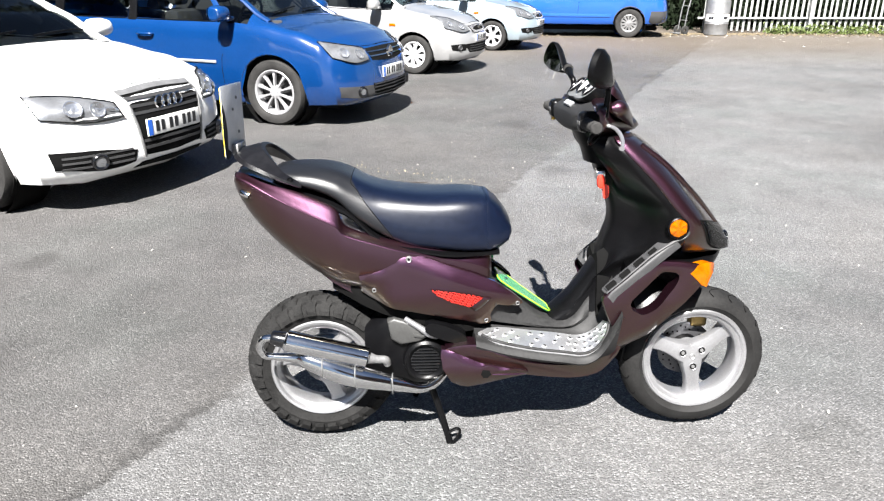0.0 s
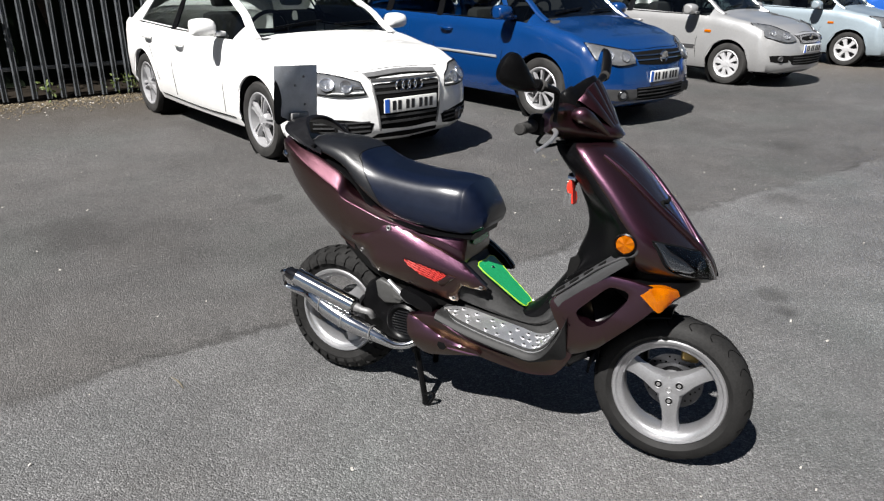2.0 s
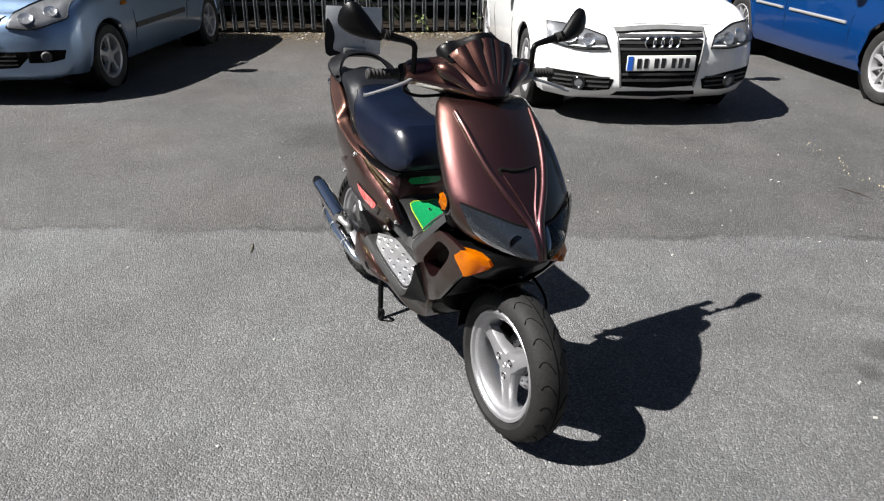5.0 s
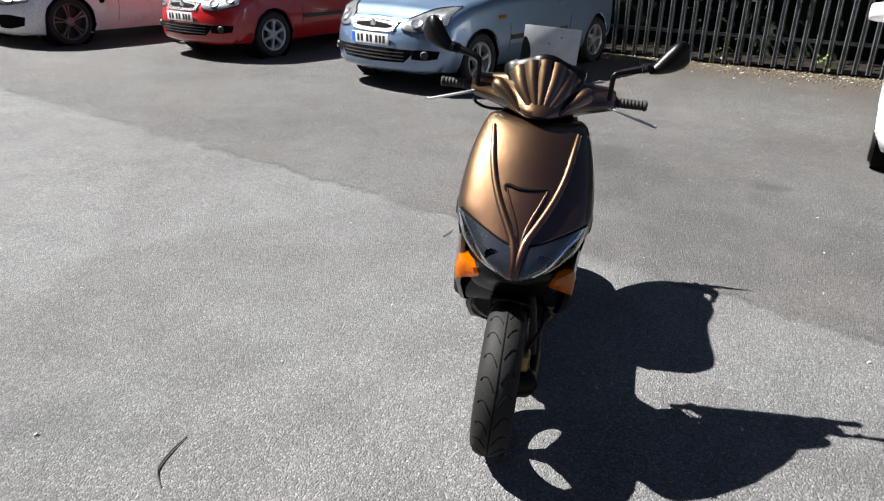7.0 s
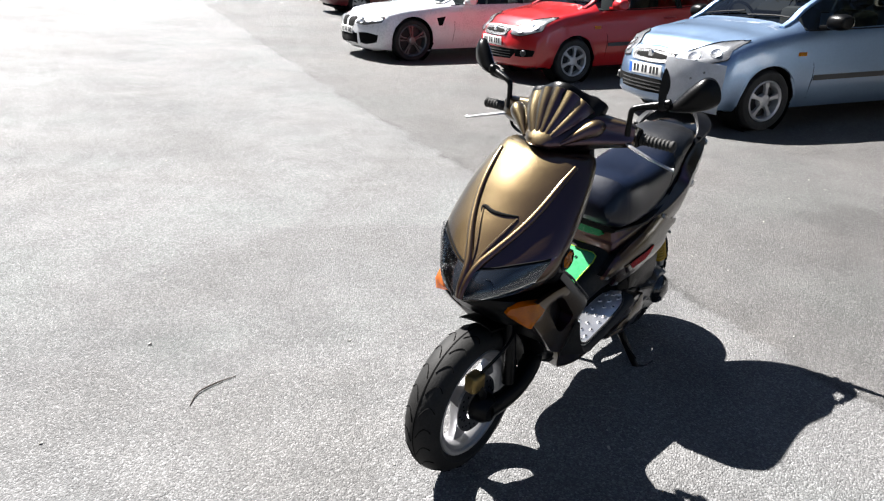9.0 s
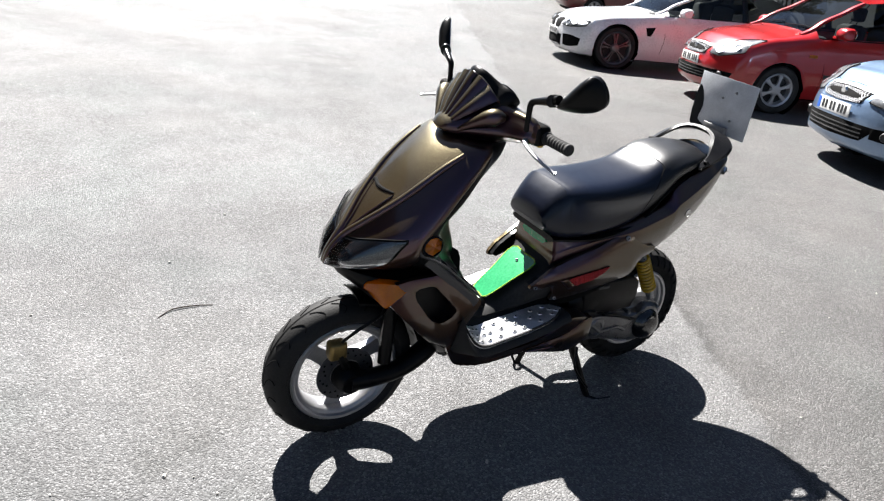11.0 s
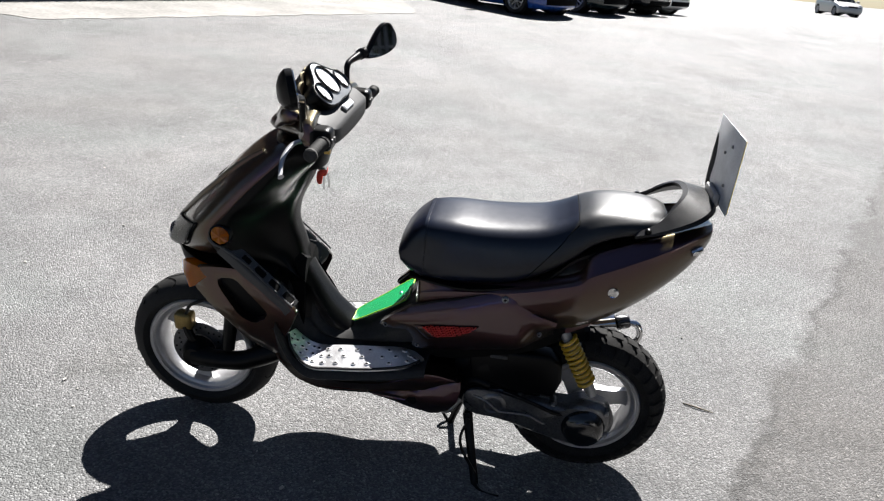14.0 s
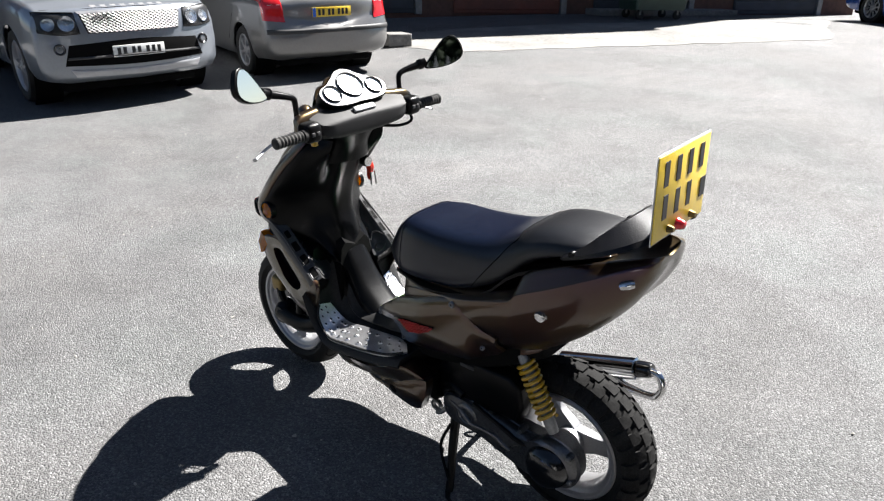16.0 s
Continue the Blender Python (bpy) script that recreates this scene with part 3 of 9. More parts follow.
a3 = Car("hatchback_car", "glossy white five-door hatchback parked nose out by the fence", at_axle(-2.65, 5.09, -18), S_HATCH, P_WHITE)
gr = a3.patch("grille", "front", [(-0.33, 0.70), (0, 0.715), (0.33, 0.70)], [(-0.275, 0.315), (0, 0.305), (0.275, 0.315)], M_DARK, 0.006, 0.03, label="tall black slatted grille")
for i in range(8):
    z = 0.36 + 0.045 * i
    w = 0.285 + 0.04 * i / 8
    if not 0.42 < z < 0.56:
        a3.patch("grille_bar", "front", [(-w, z + 0.012), (w, z + 0.012)], [(-w, z - 0.006), (w, z - 0.006)], M_TRIM, 0.014, 0.01, 10, 1, parent=gr)
a3.patch("grille_frame", "front", [(-0.35, 0.725), (0, 0.74), (0.35, 0.725)], [(-0.335, 0.70), (0, 0.715), (0.335, 0.70)], M_STEEL, 0.012, 0.02, 14, 2, parent=gr)
for k in (-1, 1):
    a3.patch("grille_frame", "front", [(k * 0.346, 0.72), (k * 0.33, 0.72)], [(k * 0.29, 0.305), (k * 0.274, 0.305)], M_STEEL, 0.014, 0.02, 4, 8, parent=gr)
for k in (-0.09, -0.03, 0.03, 0.09):
    p = a3.spot("front", k, 0.635)
    part("badge", turned([(0.034, 0.012), (0.04, 0.02), (0.046, 0.012)], 20, 'X', at=p), M_CHROME, gr, "plain chrome ring")
a3.plate("front", 0, 0.49)
for k in (1, -1):
    sgn = both if k < 0 else list
    hl = a3.lamp("front", sgn([(0.415, 0.672), (0.60, 0.722), (0.79, 0.742)]), sgn([(0.385, 0.582), (0.60, 0.578), (0.80, 0.615)]), [(k * 0.65, 0.66, 0.052), (k * 0.53, 0.645, 0.045)])
    a3.patch("lamp_strip", "front", sgn([(0.405, 0.608), (0.55, 0.603), (0.66, 0.61)]), sgn([(0.40, 0.594), (0.55, 0.589), (0.66, 0.596)]), M_PLATE_W, 0.017, 0.004, 14, 2, parent=hl, label="white running light strip")
    a3.patch("lamp_shelf", "front", sgn([(0.42, 0.655), (0.47, 0.665), (0.50, 0.67)]), sgn([(0.405, 0.625), (0.45, 0.625), (0.48, 0.625)]), M_LAMPCHROME, 0.016, 0.004, 8, 3, parent=hl)
    a3.patch("fog_grille", "front", sgn([(0.335, 0.365), (0.56, 0.403), (0.81, 0.42)]), sgn([(0.36, 0.29), (0.56, 0.272), (0.79, 0.31)]), M_DARK, 0.004, 0.03, label="black fog lamp grille")
    for z in (0.31, 0.345, 0.378):
        a3.patch("fog_slat", "front", sgn([(0.37, z + 0.006), (0.76, z + 0.006)]), sgn([(0.37, z - 0.006), (0.76, z - 0.006)]), M_TRIM, 0.012, 0.012, 8, 1)
    a3.round_piece("fog_lamp", "front", k * 0.58, 0.335, [(0.0001, 0.012), (0.03, 0.014), (0.036, 0.02), (0.045, 0.026), (0.052, 0.02), (0.056, 0.0)], M_BLACKGLOSS, lift=0.006)
    a3.round_piece("fog_lens", "front", k * 0.58, 0.335, [(0.0001, 0.018), (0.02, 0.0185), (0.033, 0.016)], M_BOWL, lift=0.006)
a3.patch("lip", "front", [(-0.3, 0.275), (0, 0.28), (0.3, 0.275)], [(-0.33, 0.235), (0, 0.23), (0.33, 0.235)], M_DARK, 0.006, 0.02)
for v in ("left", "right"):
    a3.seam(v, [(-0.62, 0.3), (-0.6, 0.6), (-0.5, 0.9)])
    a3.seam(v, [(-1.72, 0.3), (-1.75, 0.6), (-1.72, 0.93)])
    a3.seam(v, [(-2.15, 0.4), (-2.3, 0.7), (-2.5, 0.94)])
    a3.seam(v, [(-0.45, 0.27), (-1.2, 0.25), (-2.15, 0.27)], 0.006)
    a3.seam(v, [(-0.5, 0.915), (-1.5, 0.925), (-2.6, 0.95)], 0.008, M_BLACK, "window_seal")
for sy in (-1, 1):
    a3.handle(sy, -1.5, 0.8)
    a3.handle(sy, -2.32, 0.82)
a3.pillar(-1.68, -1.75, 0.92, 1.36, M_BLACKGLOSS)
a3.pillar(-2.75, -2.6, 0.95, 1.36, P_WHITE, 0.35, 0.2)
a3.screen_edges(P_WHITE)
a3.wipers()
a3.seam("front", [(-0.78, 0.72), (-0.4, 0.735), (0, 0.75), (0.4, 0.735), (0.78, 0.72)])
tag = part("air_freshener", slab(rounded2([(-0.02, 1.10), (0.02, 1.10), (0.025, 1.03), (-0.025, 1.03)], 2), -0.86, -0.855, plane='YZ'), M_PLATE_W, a3.root, "small pale hanging tag")

# blue people carrier
P_BLUE = paint("blue_paint", (0.0015, 0.026, 0.108), rough=0.22)
S_MPV = dict(fo=0.9, ro=0.78, wb=2.68, w=1.80, r=0.325, cowl=-0.1, roof_f=-1.0, roof_b=-3.0, glass_b=-3.4, dash=1.0, belt=1.0, wheel=("multi10", 0.222, 0.21, 10, 'thin', M_CARALLOY),
             nose=[(0.18, 0.08), (0.27, 0.0), (0.45, 0.0), (0.66, 0.04), (0.78, 0.13), (0.9, 0.32)], curve=0.3,
             keys=[(0.9, 0.2, 0.93, 0.70, 0.78, 0.82), (0.6, 0.19, 0.97, 0.80, 0.87, 0.81), (0.2, 0.18, 0.99, 0.90, 0.96, 0.8), (-0.1, 0.18, 1.0, 0.96, 1.03, 0.79), (-0.5, 0.18, 1.0, 0.99, 1.28, 0.74), (-1.0, 0.18, 1.0, 1.0, 1.55, 0.69),
                   (-1.6, 0.18, 1.0, 1.01, 1.64, 0.68), (-2.6, 0.18, 1.0, 1.02, 1.63, 0.67), (-3.0, 0.2, 0.99, 1.03, 1.58, 0.66), (-3.4, 0.24, 0.97, 1.0, 1.1, 0.72), (-3.46, 0.28, 0.93, 0.92, 1.0, 0.72)])
vw = Car("people_carrier", "bright blue people carrier parked beside the white hatchback", at_axle(-1.47, 7.96, -17), S_MPV, P_BLUE)
gr = vw.patch("grille", "front", [(-0.42, 0.735), (0, 0.745), (0.42, 0.735)], [(-0.38, 0.625), (0, 0.605), (0.38, 0.625)], M_DARK, 0.004, 0.02, label="black grille with chrome lines")
for z in (0.66, 0.70):
    vw.patch("grille_bar", "front", [(-0.4, z + 0.008), (0.4, z + 0.008)], [(-0.4, z - 0.004), (0.4, z - 0.004)], M_CHROME, 0.014, 0.01, 12, 1, parent=gr)
p = vw.spot("front", 0, 0.68)
part("badge", turned([(0.0001, 0.016), (0.05, 0.016), (0.058, 0.028), (0.068, 0.012)], 24, 'X', at=p), M_CHROME, gr, "round chrome badge")
vw.plate("front", 0, 0.50)
vw.patch("lower_grille", "front", [(-0.42, 0.40), (0, 0.40), (0.42, 0.40)], [(-0.40, 0.27), (0, 0.26), (0.40, 0.27)], M_DARK, 0.004, 0.02, label="black lower grille")
for z in (0.29, 0.325, 0.36, 0.39):
    vw.patch("grille_bar", "front", [(-0.4, z + 0.005), (0.4, z + 0.005)], [(-0.4, z - 0.005), (0.4, z - 0.005)], M_TRIM, 0.012, 0.01, 12, 1)
for k in (1, -1):
    sgn = both if k < 0 else list
    vw.lamp("front", sgn([(0.43, 0.74), (0.62, 0.785), (0.80, 0.82)]), sgn([(0.43, 0.635), (0.62, 0.615), (0.80, 0.67)]), [(k * 0.53, 0.69, 0.05), (k * 0.68, 0.71, 0.05)])
    vw.patch("fog_panel", "front", sgn([(0.42, 0.385), (0.6, 0.39), (0.8, 0.40)]), sgn([(0.40, 0.275), (0.6, 0.275), (0.78, 0.30)]), M_TRIM, 0.005, 0.02, label="grey plastic fog lamp surround")
    vw.round_piece("fog_lamp", "front", k * 0.58, 0.335, [(0.0001, 0.012), (0.03, 0.014), (0.036, 0.02), (0.045, 0.026), (0.052, 0.02), (0.056, 0.0)], M_BLACKGLOSS, lift=0.006)
    vw.round_piece("fog_lens", "front", k * 0.58, 0.335, [(0.0001, 0.018), (0.02, 0.0185), (0.033, 0.016)], M_BOWL, lift=0.006)
for v in ("left", "right"):
    vw.seam(v, [(-0.55, 0.3), (-0.55, 0.65), (-0.4, 0.98)])
    vw.seam(v, [(-1.65, 0.3), (-1.68, 0.65), (-1.65, 1.0)])
    vw.seam(v, [(-2.4, 0.6), (-2.6, 0.8), (-2.62, 1.0)])
    vw.seam(v, [(-0.4, 0.985), (-1.5, 1.0), (-3.0, 1.02)], 0.008, M_BLACK, "window_seal")
    vw.patch("rub_strip", v, [(-0.62, 0.62), (-1.6, 0.63)], [(-0.62, 0.595), (-1.6, 0.605)], M_CARALLOY, 0.016, 0.01, 12, 2, label="bright side strip")
    vw.patch("rub_strip", v, [(-1.72, 0.63), (-2.3, 0.635)], [(-1.72, 0.605), (-2.3, 0.61)], M_CARALLOY, 0.016, 0.01, 12, 2)
for sy in (-1, 1):
    vw.handle(sy, -1.45, 0.86)
    vw.handle(sy, -2.35, 0.88)
vw.pillar(-1.62, -1.68, 0.99, 1.58, M_BLACKGLOSS)
vw.pillar(-0.5, -0.72, 0.98, 1.22, P_BLUE, 0.07, 0.06)
vw.pillar(-2.6, -2.62, 1.0, 1.58, M_BLACKGLOSS, 0.12, 0.12)
vw.screen_edges(P_BLUE)
vw.wipers()
vw.seam("front", [(-0.8, 0.83), (-0.42, 0.76), (0, 0.765), (0.42, 0.76), (0.8, 0.83)])


def small_hatch(name, label, m, mat, wheel, grille_mat, plate_band, rear_dx=0.0):
    """A small rounded three- or five-door hatchback with a mesh grille."""
    s = dict(fo=0.8, ro=0.6, wb=2.49, w=1.68, r=0.29, cowl=-0.22, roof_f=-0.95, roof_b=-2.6, glass_b=-2.98, dash=0.95, belt=0.94, wheel=wheel, mirror_mat=M_BLACK if rear_dx else mat,
             nose=[(0.18, 0.07), (0.27, 0.0), (0.5, 0.0), (0.66, 0.05), (0.78, 0.16), (0.9, 0.34)], curve=0.32,
             keys=[(0.8, 0.2, 0.92, 0.68, 0.745, 0.8), (0.5, 0.19, 0.97, 0.77, 0.84, 0.8), (0.1, 0.18, 0.99, 0.87, 0.93, 0.8), (-0.22, 0.18, 1.0, 0.92, 0.99, 0.78), (-0.55, 0.18, 1.0, 0.94, 1.2, 0.73), (-0.95, 0.18, 1.0, 0.95, 1.4, 0.68),
                   (-1.5, 0.18, 1.0, 0.97, 1.46, 0.67), (-2.3, 0.18, 1.0, 0.99, 1.44, 0.66), (-2.6, 0.2, 0.99, 1.0, 1.38, 0.65), (-2.98, 0.24, 0.97, 0.95, 1.05, 0.7), (-3.09, 0.28, 0.93, 0.9, 0.98, 0.7)])
    c = Car(name, label, m, s, mat)
    gr = c.patch("grille", "front", [(-0.34, 0.705), (0, 0.72), (0.34, 0.705)], [(-0.29, 0.605), (0, 0.59), (0.29, 0.605)], M_DARK, 0.004, 0.02, label="dark mesh grille with bright rim")
    c.patch("grille_frame", "front", [(-0.35, 0.715), (0, 0.73), (0.35, 0.715)], [(-0.33, 0.70), (0, 0.715), (0.33, 0.70)], grille_mat, 0.012, 0.012, 12, 1, parent=gr)
    mesh = bmesh.new()
    opening = [(-0.32, 0.698), (0, 0.712), (0.32, 0.698), (0.285, 0.612), (0, 0.598), (-0.285, 0.612)]
    for d in ((0.8, 0.6), (0.8, -0.6)):
        for i in range(-14, 15):
            ks = clipped((i * 0.034, 0.655), d, opening)
            if ks:
                ends = [c.spot("front", i * 0.034 + d[0] * q, 0.655 + d[1] * q) + Vector((0.013, 0, 0)) for q in ks]
                tube(ends, 0.0034, 4, mesh)
    part("grille_mesh", mesh, grille_mat, gr)
    p = c.spot("front", 0, 0.675)
    part("badge", turned([(0.0001, 0.02), (0.03, 0.02), (0.04, 0.006)], 20, 'X', at=p), M_CHROME, gr, "plain oval badge")
    c.plate("front", 0, 0.53, band=plate_band)
    low = c.patch("lower_grille", "front", [(-0.55, 0.445), (0, 0.455), (0.55, 0.445)], [(-0.42, 0.32), (0, 0.31), (0.42, 0.32)], M_DARK, 0.004, 0.02, label="black lower grille")
    for z in (0.345, 0.38, 0.415):
        c.patch("grille_bar", "front", [(-0.42, z + 0.005), (0.42, z + 0.005)], [(-0.42, z - 0.005), (0.42, z - 0.005)], M_TRIM, 0.01, 0.01, 10, 1, parent=low)
    for k in (1, -1):
        sgn = both if k < 0 else list
        c.lamp("front", sgn([(0.40, 0.735), (0.56, 0.82), (0.75, 0.85)]), sgn([(0.375, 0.63), (0.56, 0.615), (0.755, 0.68)]), [(k * 0.5, 0.69, 0.055), (k * 0.64, 0.73, 0.05)])
        c.patch("fog_recess", "front", sgn([(0.5, 0.445), (0.62, 0.45), (0.74, 0.44)]), sgn([(0.5, 0.355), (0.62, 0.35), (0.72, 0.365)]), M_DARK, 0.006, 0.02)
        c.round_piece("fog_lamp", "front", k * 0.62, 0.40, [(0.0001, 0.012), (0.026, 0.014), (0.032, 0.02), (0.038, 0.012), (0.042, 0.0)], M_TRIM, lift=0.006)
    for v in ("left", "right"):
        c.seam(v, [(-0.48, 0.3), (-0.5, 0.6), (-0.36, 0.92)])
        c.seam(v, [(-1.72, 0.3), (-1.78, 0.6), (-1.72, 0.95)])
        c.seam(v, [(-0.4, 0.93), (-1.5, 0.95), (-2.4, 0.98)], 0.008, M_BLACK, "window_seal")
        c.patch("rub_strip", v, [(-0.52, 0.52), (-1.7, 0.53)], [(-0.52, 0.47), (-1.7, 0.48)], M_TRIM, 0.012, 0.01, 8, 1)
        c.patch("side_repeater", v, [(-0.28, 0.74), (-0.38, 0.74)], [(-0.28, 0.705), (-0.38, 0.705)], M_AMBER, 0.01, 0.01, 4, 2, label="small amber side lamp")
    for sy in (-1, 1):
        c.handle(sy, -1.55, 0.82)
    c.pillar(-1.72, -1.75, 0.94, 1.4, M_BLACKGLOSS)
    c.pillar(-2.6, -2.45, 0.97, 1.4, mat, 0.35, 0.25)
    c.screen_edges(mat)
    c.wipers()
    c.seam("front", [(-0.74, 0.84), (-0.38, 0.735), (0, 0.745), (0.38, 0.735), (0.74, 0.84)])
    return c


P_SILVER = paint("silver_paint", (0.33, 0.33, 0.33), 0.4, 0.36)
P_ICE = paint("ice_blue_paint", (0.2, 0.29, 0.43), 0.85, 0.4)
P_PALE = paint("pale_blue_silver_paint", (0.31, 0.37, 0.41), 0.4, 0.34)
P_RED = paint("red_paint", (0.36, 0.007, 0.009), 0.05, 0.3)
small_hatch("silver_hatchback", "silver small hatchback with plastic wheel covers", at_axle(-0.37, 11.9, -18), P_SILVER, ("cover8", 0.19, 0.19, 8, 'cover', M_COVER), M_CARALLOY, True)
small_hatch("pale_hatchback", "pale silver-blue hatchback parked in the row", at_axle(0.94, 15.6, -18), P_PALE, ("cover6", 0.2, 0.19, 6, 'cover', M_COVER), M_CARALLOY, False)
small_hatch("light_blue_hatchback", "light blue small hatchback parked against the fence", at_axle(-5.09, 0.24, -25.7), P_ICE, ("fat5", 0.195, 0.19, 5, 'fat', M_CARALLOY), M_CARALLOY, True, 1)
small_hatch("red_hatchback", "red small hatchback with a mesh grille", at_axle(-6.29, -2.79, -22), P_RED, ("fat6", 0.2, 0.185, 6, 'fat', M_CARALLOY), M_CARALLOY, False)

# white coupe
P_COUPE = paint("coupe_white_paint", (0.74, 0.74, 0.76), 0.05, 0.28)
S_COUPE = dict(fo=0.78, ro=1.0, wb=2.81, w=1.82, r=0.33, cowl=-0.62, roof_f=-1.45, roof_b=-2.6, glass_b=-3.2, dash=0.9, belt=0.88, wheel=("star10", 0.25, 0.23, 5, 'twin', M_DIAMOND), hatch=True,
               nose=[(0.16, 0.08), (0.25, 0.0), (0.5, 0.0), (0.62, 0.02), (0.7, 0.12), (0.85, 0.3)], curve=0.34,
               keys=[(0.78, 0.17, 0.93, 0.64, 0.70, 0.82), (0.5, 0.16, 0.97, 0.72, 0.78, 0.81), (0.0, 0.15, 0.99, 0.80, 0.86, 0.8), (-0.62, 0.15, 1.0, 0.86, 0.92, 0.78), (-1.0, 0.15, 1.0, 0.88, 1.12, 0.72), (-1.45, 0.15, 1.0, 0.89, 1.33, 0.66),
                     (-2.0, 0.15, 1.0, 0.9, 1.38, 0.64), (-2.6, 0.16, 1.0, 0.92, 1.31, 0.62), (-3.2, 0.2, 1.0, 0.94, 1.03, 0.7), (-3.6, 0.24, 0.98, 0.92, 0.98, 0.76), (-3.81, 0.28, 0.94, 0.86, 0.93, 0.78)])
bm_ = Car("coupe_car", "white sporty coupe with dark multi-spoke wheels", at_axle(-6.29, -5.99, -20), S_COUPE, P_COUPE)
for k in (1, -1):
    sgn = both if k < 0 else list
    g_ = bm_.patch("grille", "front", sgn([(0.03, 0.66), (0.2, 0.67), (0.3, 0.655)]), sgn([(0.05, 0.52), (0.18, 0.51), (0.26, 0.54)]), M_DARK, 0.006, 0.02, label="black twin grille")
    bm_.lamp("front", sgn([(0.36, 0.66), (0.56, 0.675), (0.80, 0.69)]), sgn([(0.34, 0.58), (0.56, 0.57), (0.80, 0.61)]), [(k * 0.48, 0.62, 0.045), (k * 0.62, 0.63, 0.045)])
    bm_.patch("side_intake", "front", sgn([(0.42, 0.44), (0.6, 0.45), (0.78, 0.42)]), sgn([(0.45, 0.28), (0.6, 0.27), (0.76, 0.31)]), M_DARK, 0.005, 0.02)
bm_.patch("lower_grille", "front", [(-0.36, 0.42), (0, 0.43), (0.36, 0.42)], [(-0.38, 0.25), (0, 0.24), (0.38, 0.25)], M_DARK, 0.004, 0.02)
bm_.plate("front", 0, 0.46, band=False)
for v in ("left", "right"):
    bm_.seam(v, [(-0.72, 0.3), (-0.75, 0.6), (-0.62, 0.86)])
    bm_.seam(v, [(-2.1, 0.3), (-2.2, 0.6), (-2.1, 0.9)])
    bm_.patch("side_vent", v, [(-0.42, 0.68), (-0.58, 0.7)], [(-0.46, 0.56), (-0.52, 0.56)], M_DARK, 0.008, 0.01, 4, 3, label="dark wing vent")
    bm_.seam(v, [(-0.7, 0.87), (-1.8, 0.895), (-2.8, 0.93)], 0.008, M_BLACK, "window_seal")
for sy in (-1, 1):
    bm_.handle(sy, -1.95, 0.78)
bm_.pillar(-2.05, -2.05, 0.89, 1.3, M_BLACKGLOSS)
bm_.screen_edges(P_COUPE)

# maroon car behind the coupe
P_MAROON = paint("maroon_paint", (0.13, 0.016, 0.02), 0.1, 0.3)
S_EST = dict(S_HATCH, fo=0.82, ro=0.9, r=0.3, wheel=("cover7", 0.2, 0.19, 7, 'cover', M_COVER))
S_EST["keys"] = [(k[0] - (0.14 if k[0] < -3.0 else 0), *k[1:]) for k in S_HATCH["keys"]]
S_EST["glass_b"] = -3.3
mr = Car("maroon_estate_car", "maroon estate car parked beyond the coupe", at_axle(-14.0, -12.6, 158), S_EST, P_MAROON)
mr.patch("bumper_strip", "rear", [(-0.8, 0.5), (0, 0.5), (0.8, 0.5)], [(-0.8, 0.42), (0, 0.42), (0.8, 0.42)], M_TRIM, 0.015, 0.02)
for k in (1, -1):
    sgn = both if k < 0 else list
    mr.patch("tail_lamp", "rear", sgn([(0.55, 0.9), (0.8, 0.9)]), sgn([(0.5, 0.7), (0.8, 0.7)]), M_TAIL, 0.012, 0.02)
mr.plate("rear", 0, 0.62, mat=M_PLATE_Y, band=False)

# grey large off-roader
P_GREY = paint("metallic_grey_paint", (0.22, 0.24, 0.27), 0.5, 0.32)
S_SUV = dict(fo=0.92, ro=0.95, wb=2.75, w=1.93, r=0.375, cowl=-0.45, roof_f=-1.05, roof_b=-3.2, glass_b=-3.6, dash=1.15, belt=1.15, wheel=("suv5", 0.26, 0.25, 5, 'twin', M_CARALLOY), curve=0.2, gap=0.055,
             nose=[(0.25, 0.1), (0.34, 0.0), (0.6, 0.0), (0.8, 0.02), (0.98, 0.06), (1.1, 0.2)],
             keys=[(0.92, 0.28, 0.95, 0.92, 1.0, 0.86), (0.5, 0.27, 0.98, 1.0, 1.07, 0.85), (0.0, 0.27, 1.0, 1.06, 1.12, 0.84), (-0.45, 0.27, 1.0, 1.12, 1.17, 0.83), (-0.7, 0.27, 1.0, 1.14, 1.45, 0.78), (-1.05, 0.27, 1.0, 1.15, 1.75, 0.74),
                   (-2.0, 0.27, 1.0, 1.16, 1.8, 0.74), (-3.2, 0.28, 1.0, 1.18, 1.77, 0.73), (-3.6, 0.3, 0.99, 1.15, 1.3, 0.78), (-3.7, 0.32, 0.95, 1.1, 1.2, 0.78)])
rr = Car("off_roader", "metallic grey large off-roader facing the yard", at_axle(7.35, 0.55, 178), S_SUV, P_GREY)
gr = rr.patch("grille", "front", [(-0.5, 0.945), (0, 0.955), (0.5, 0.945)], [(-0.45, 0.76), (0, 0.755), (0.45, 0.76)], M_DARK, 0.006, 0.02, label="bright perforated grille")
rr.patch("grille_frame", "front", [(-0.52, 0.96), (0, 0.97), (0.52, 0.96)], [(-0.5, 0.94), (0, 0.95), (0.5, 0.94)], M_CARALLOY, 0.016, 0.012, 12, 1, parent=gr)
mesh = bmesh.new()
opening = [(-0.49, 0.94), (0, 0.95), (0.49, 0.94), (0.445, 0.766), (0, 0.762), (-0.445, 0.766)]
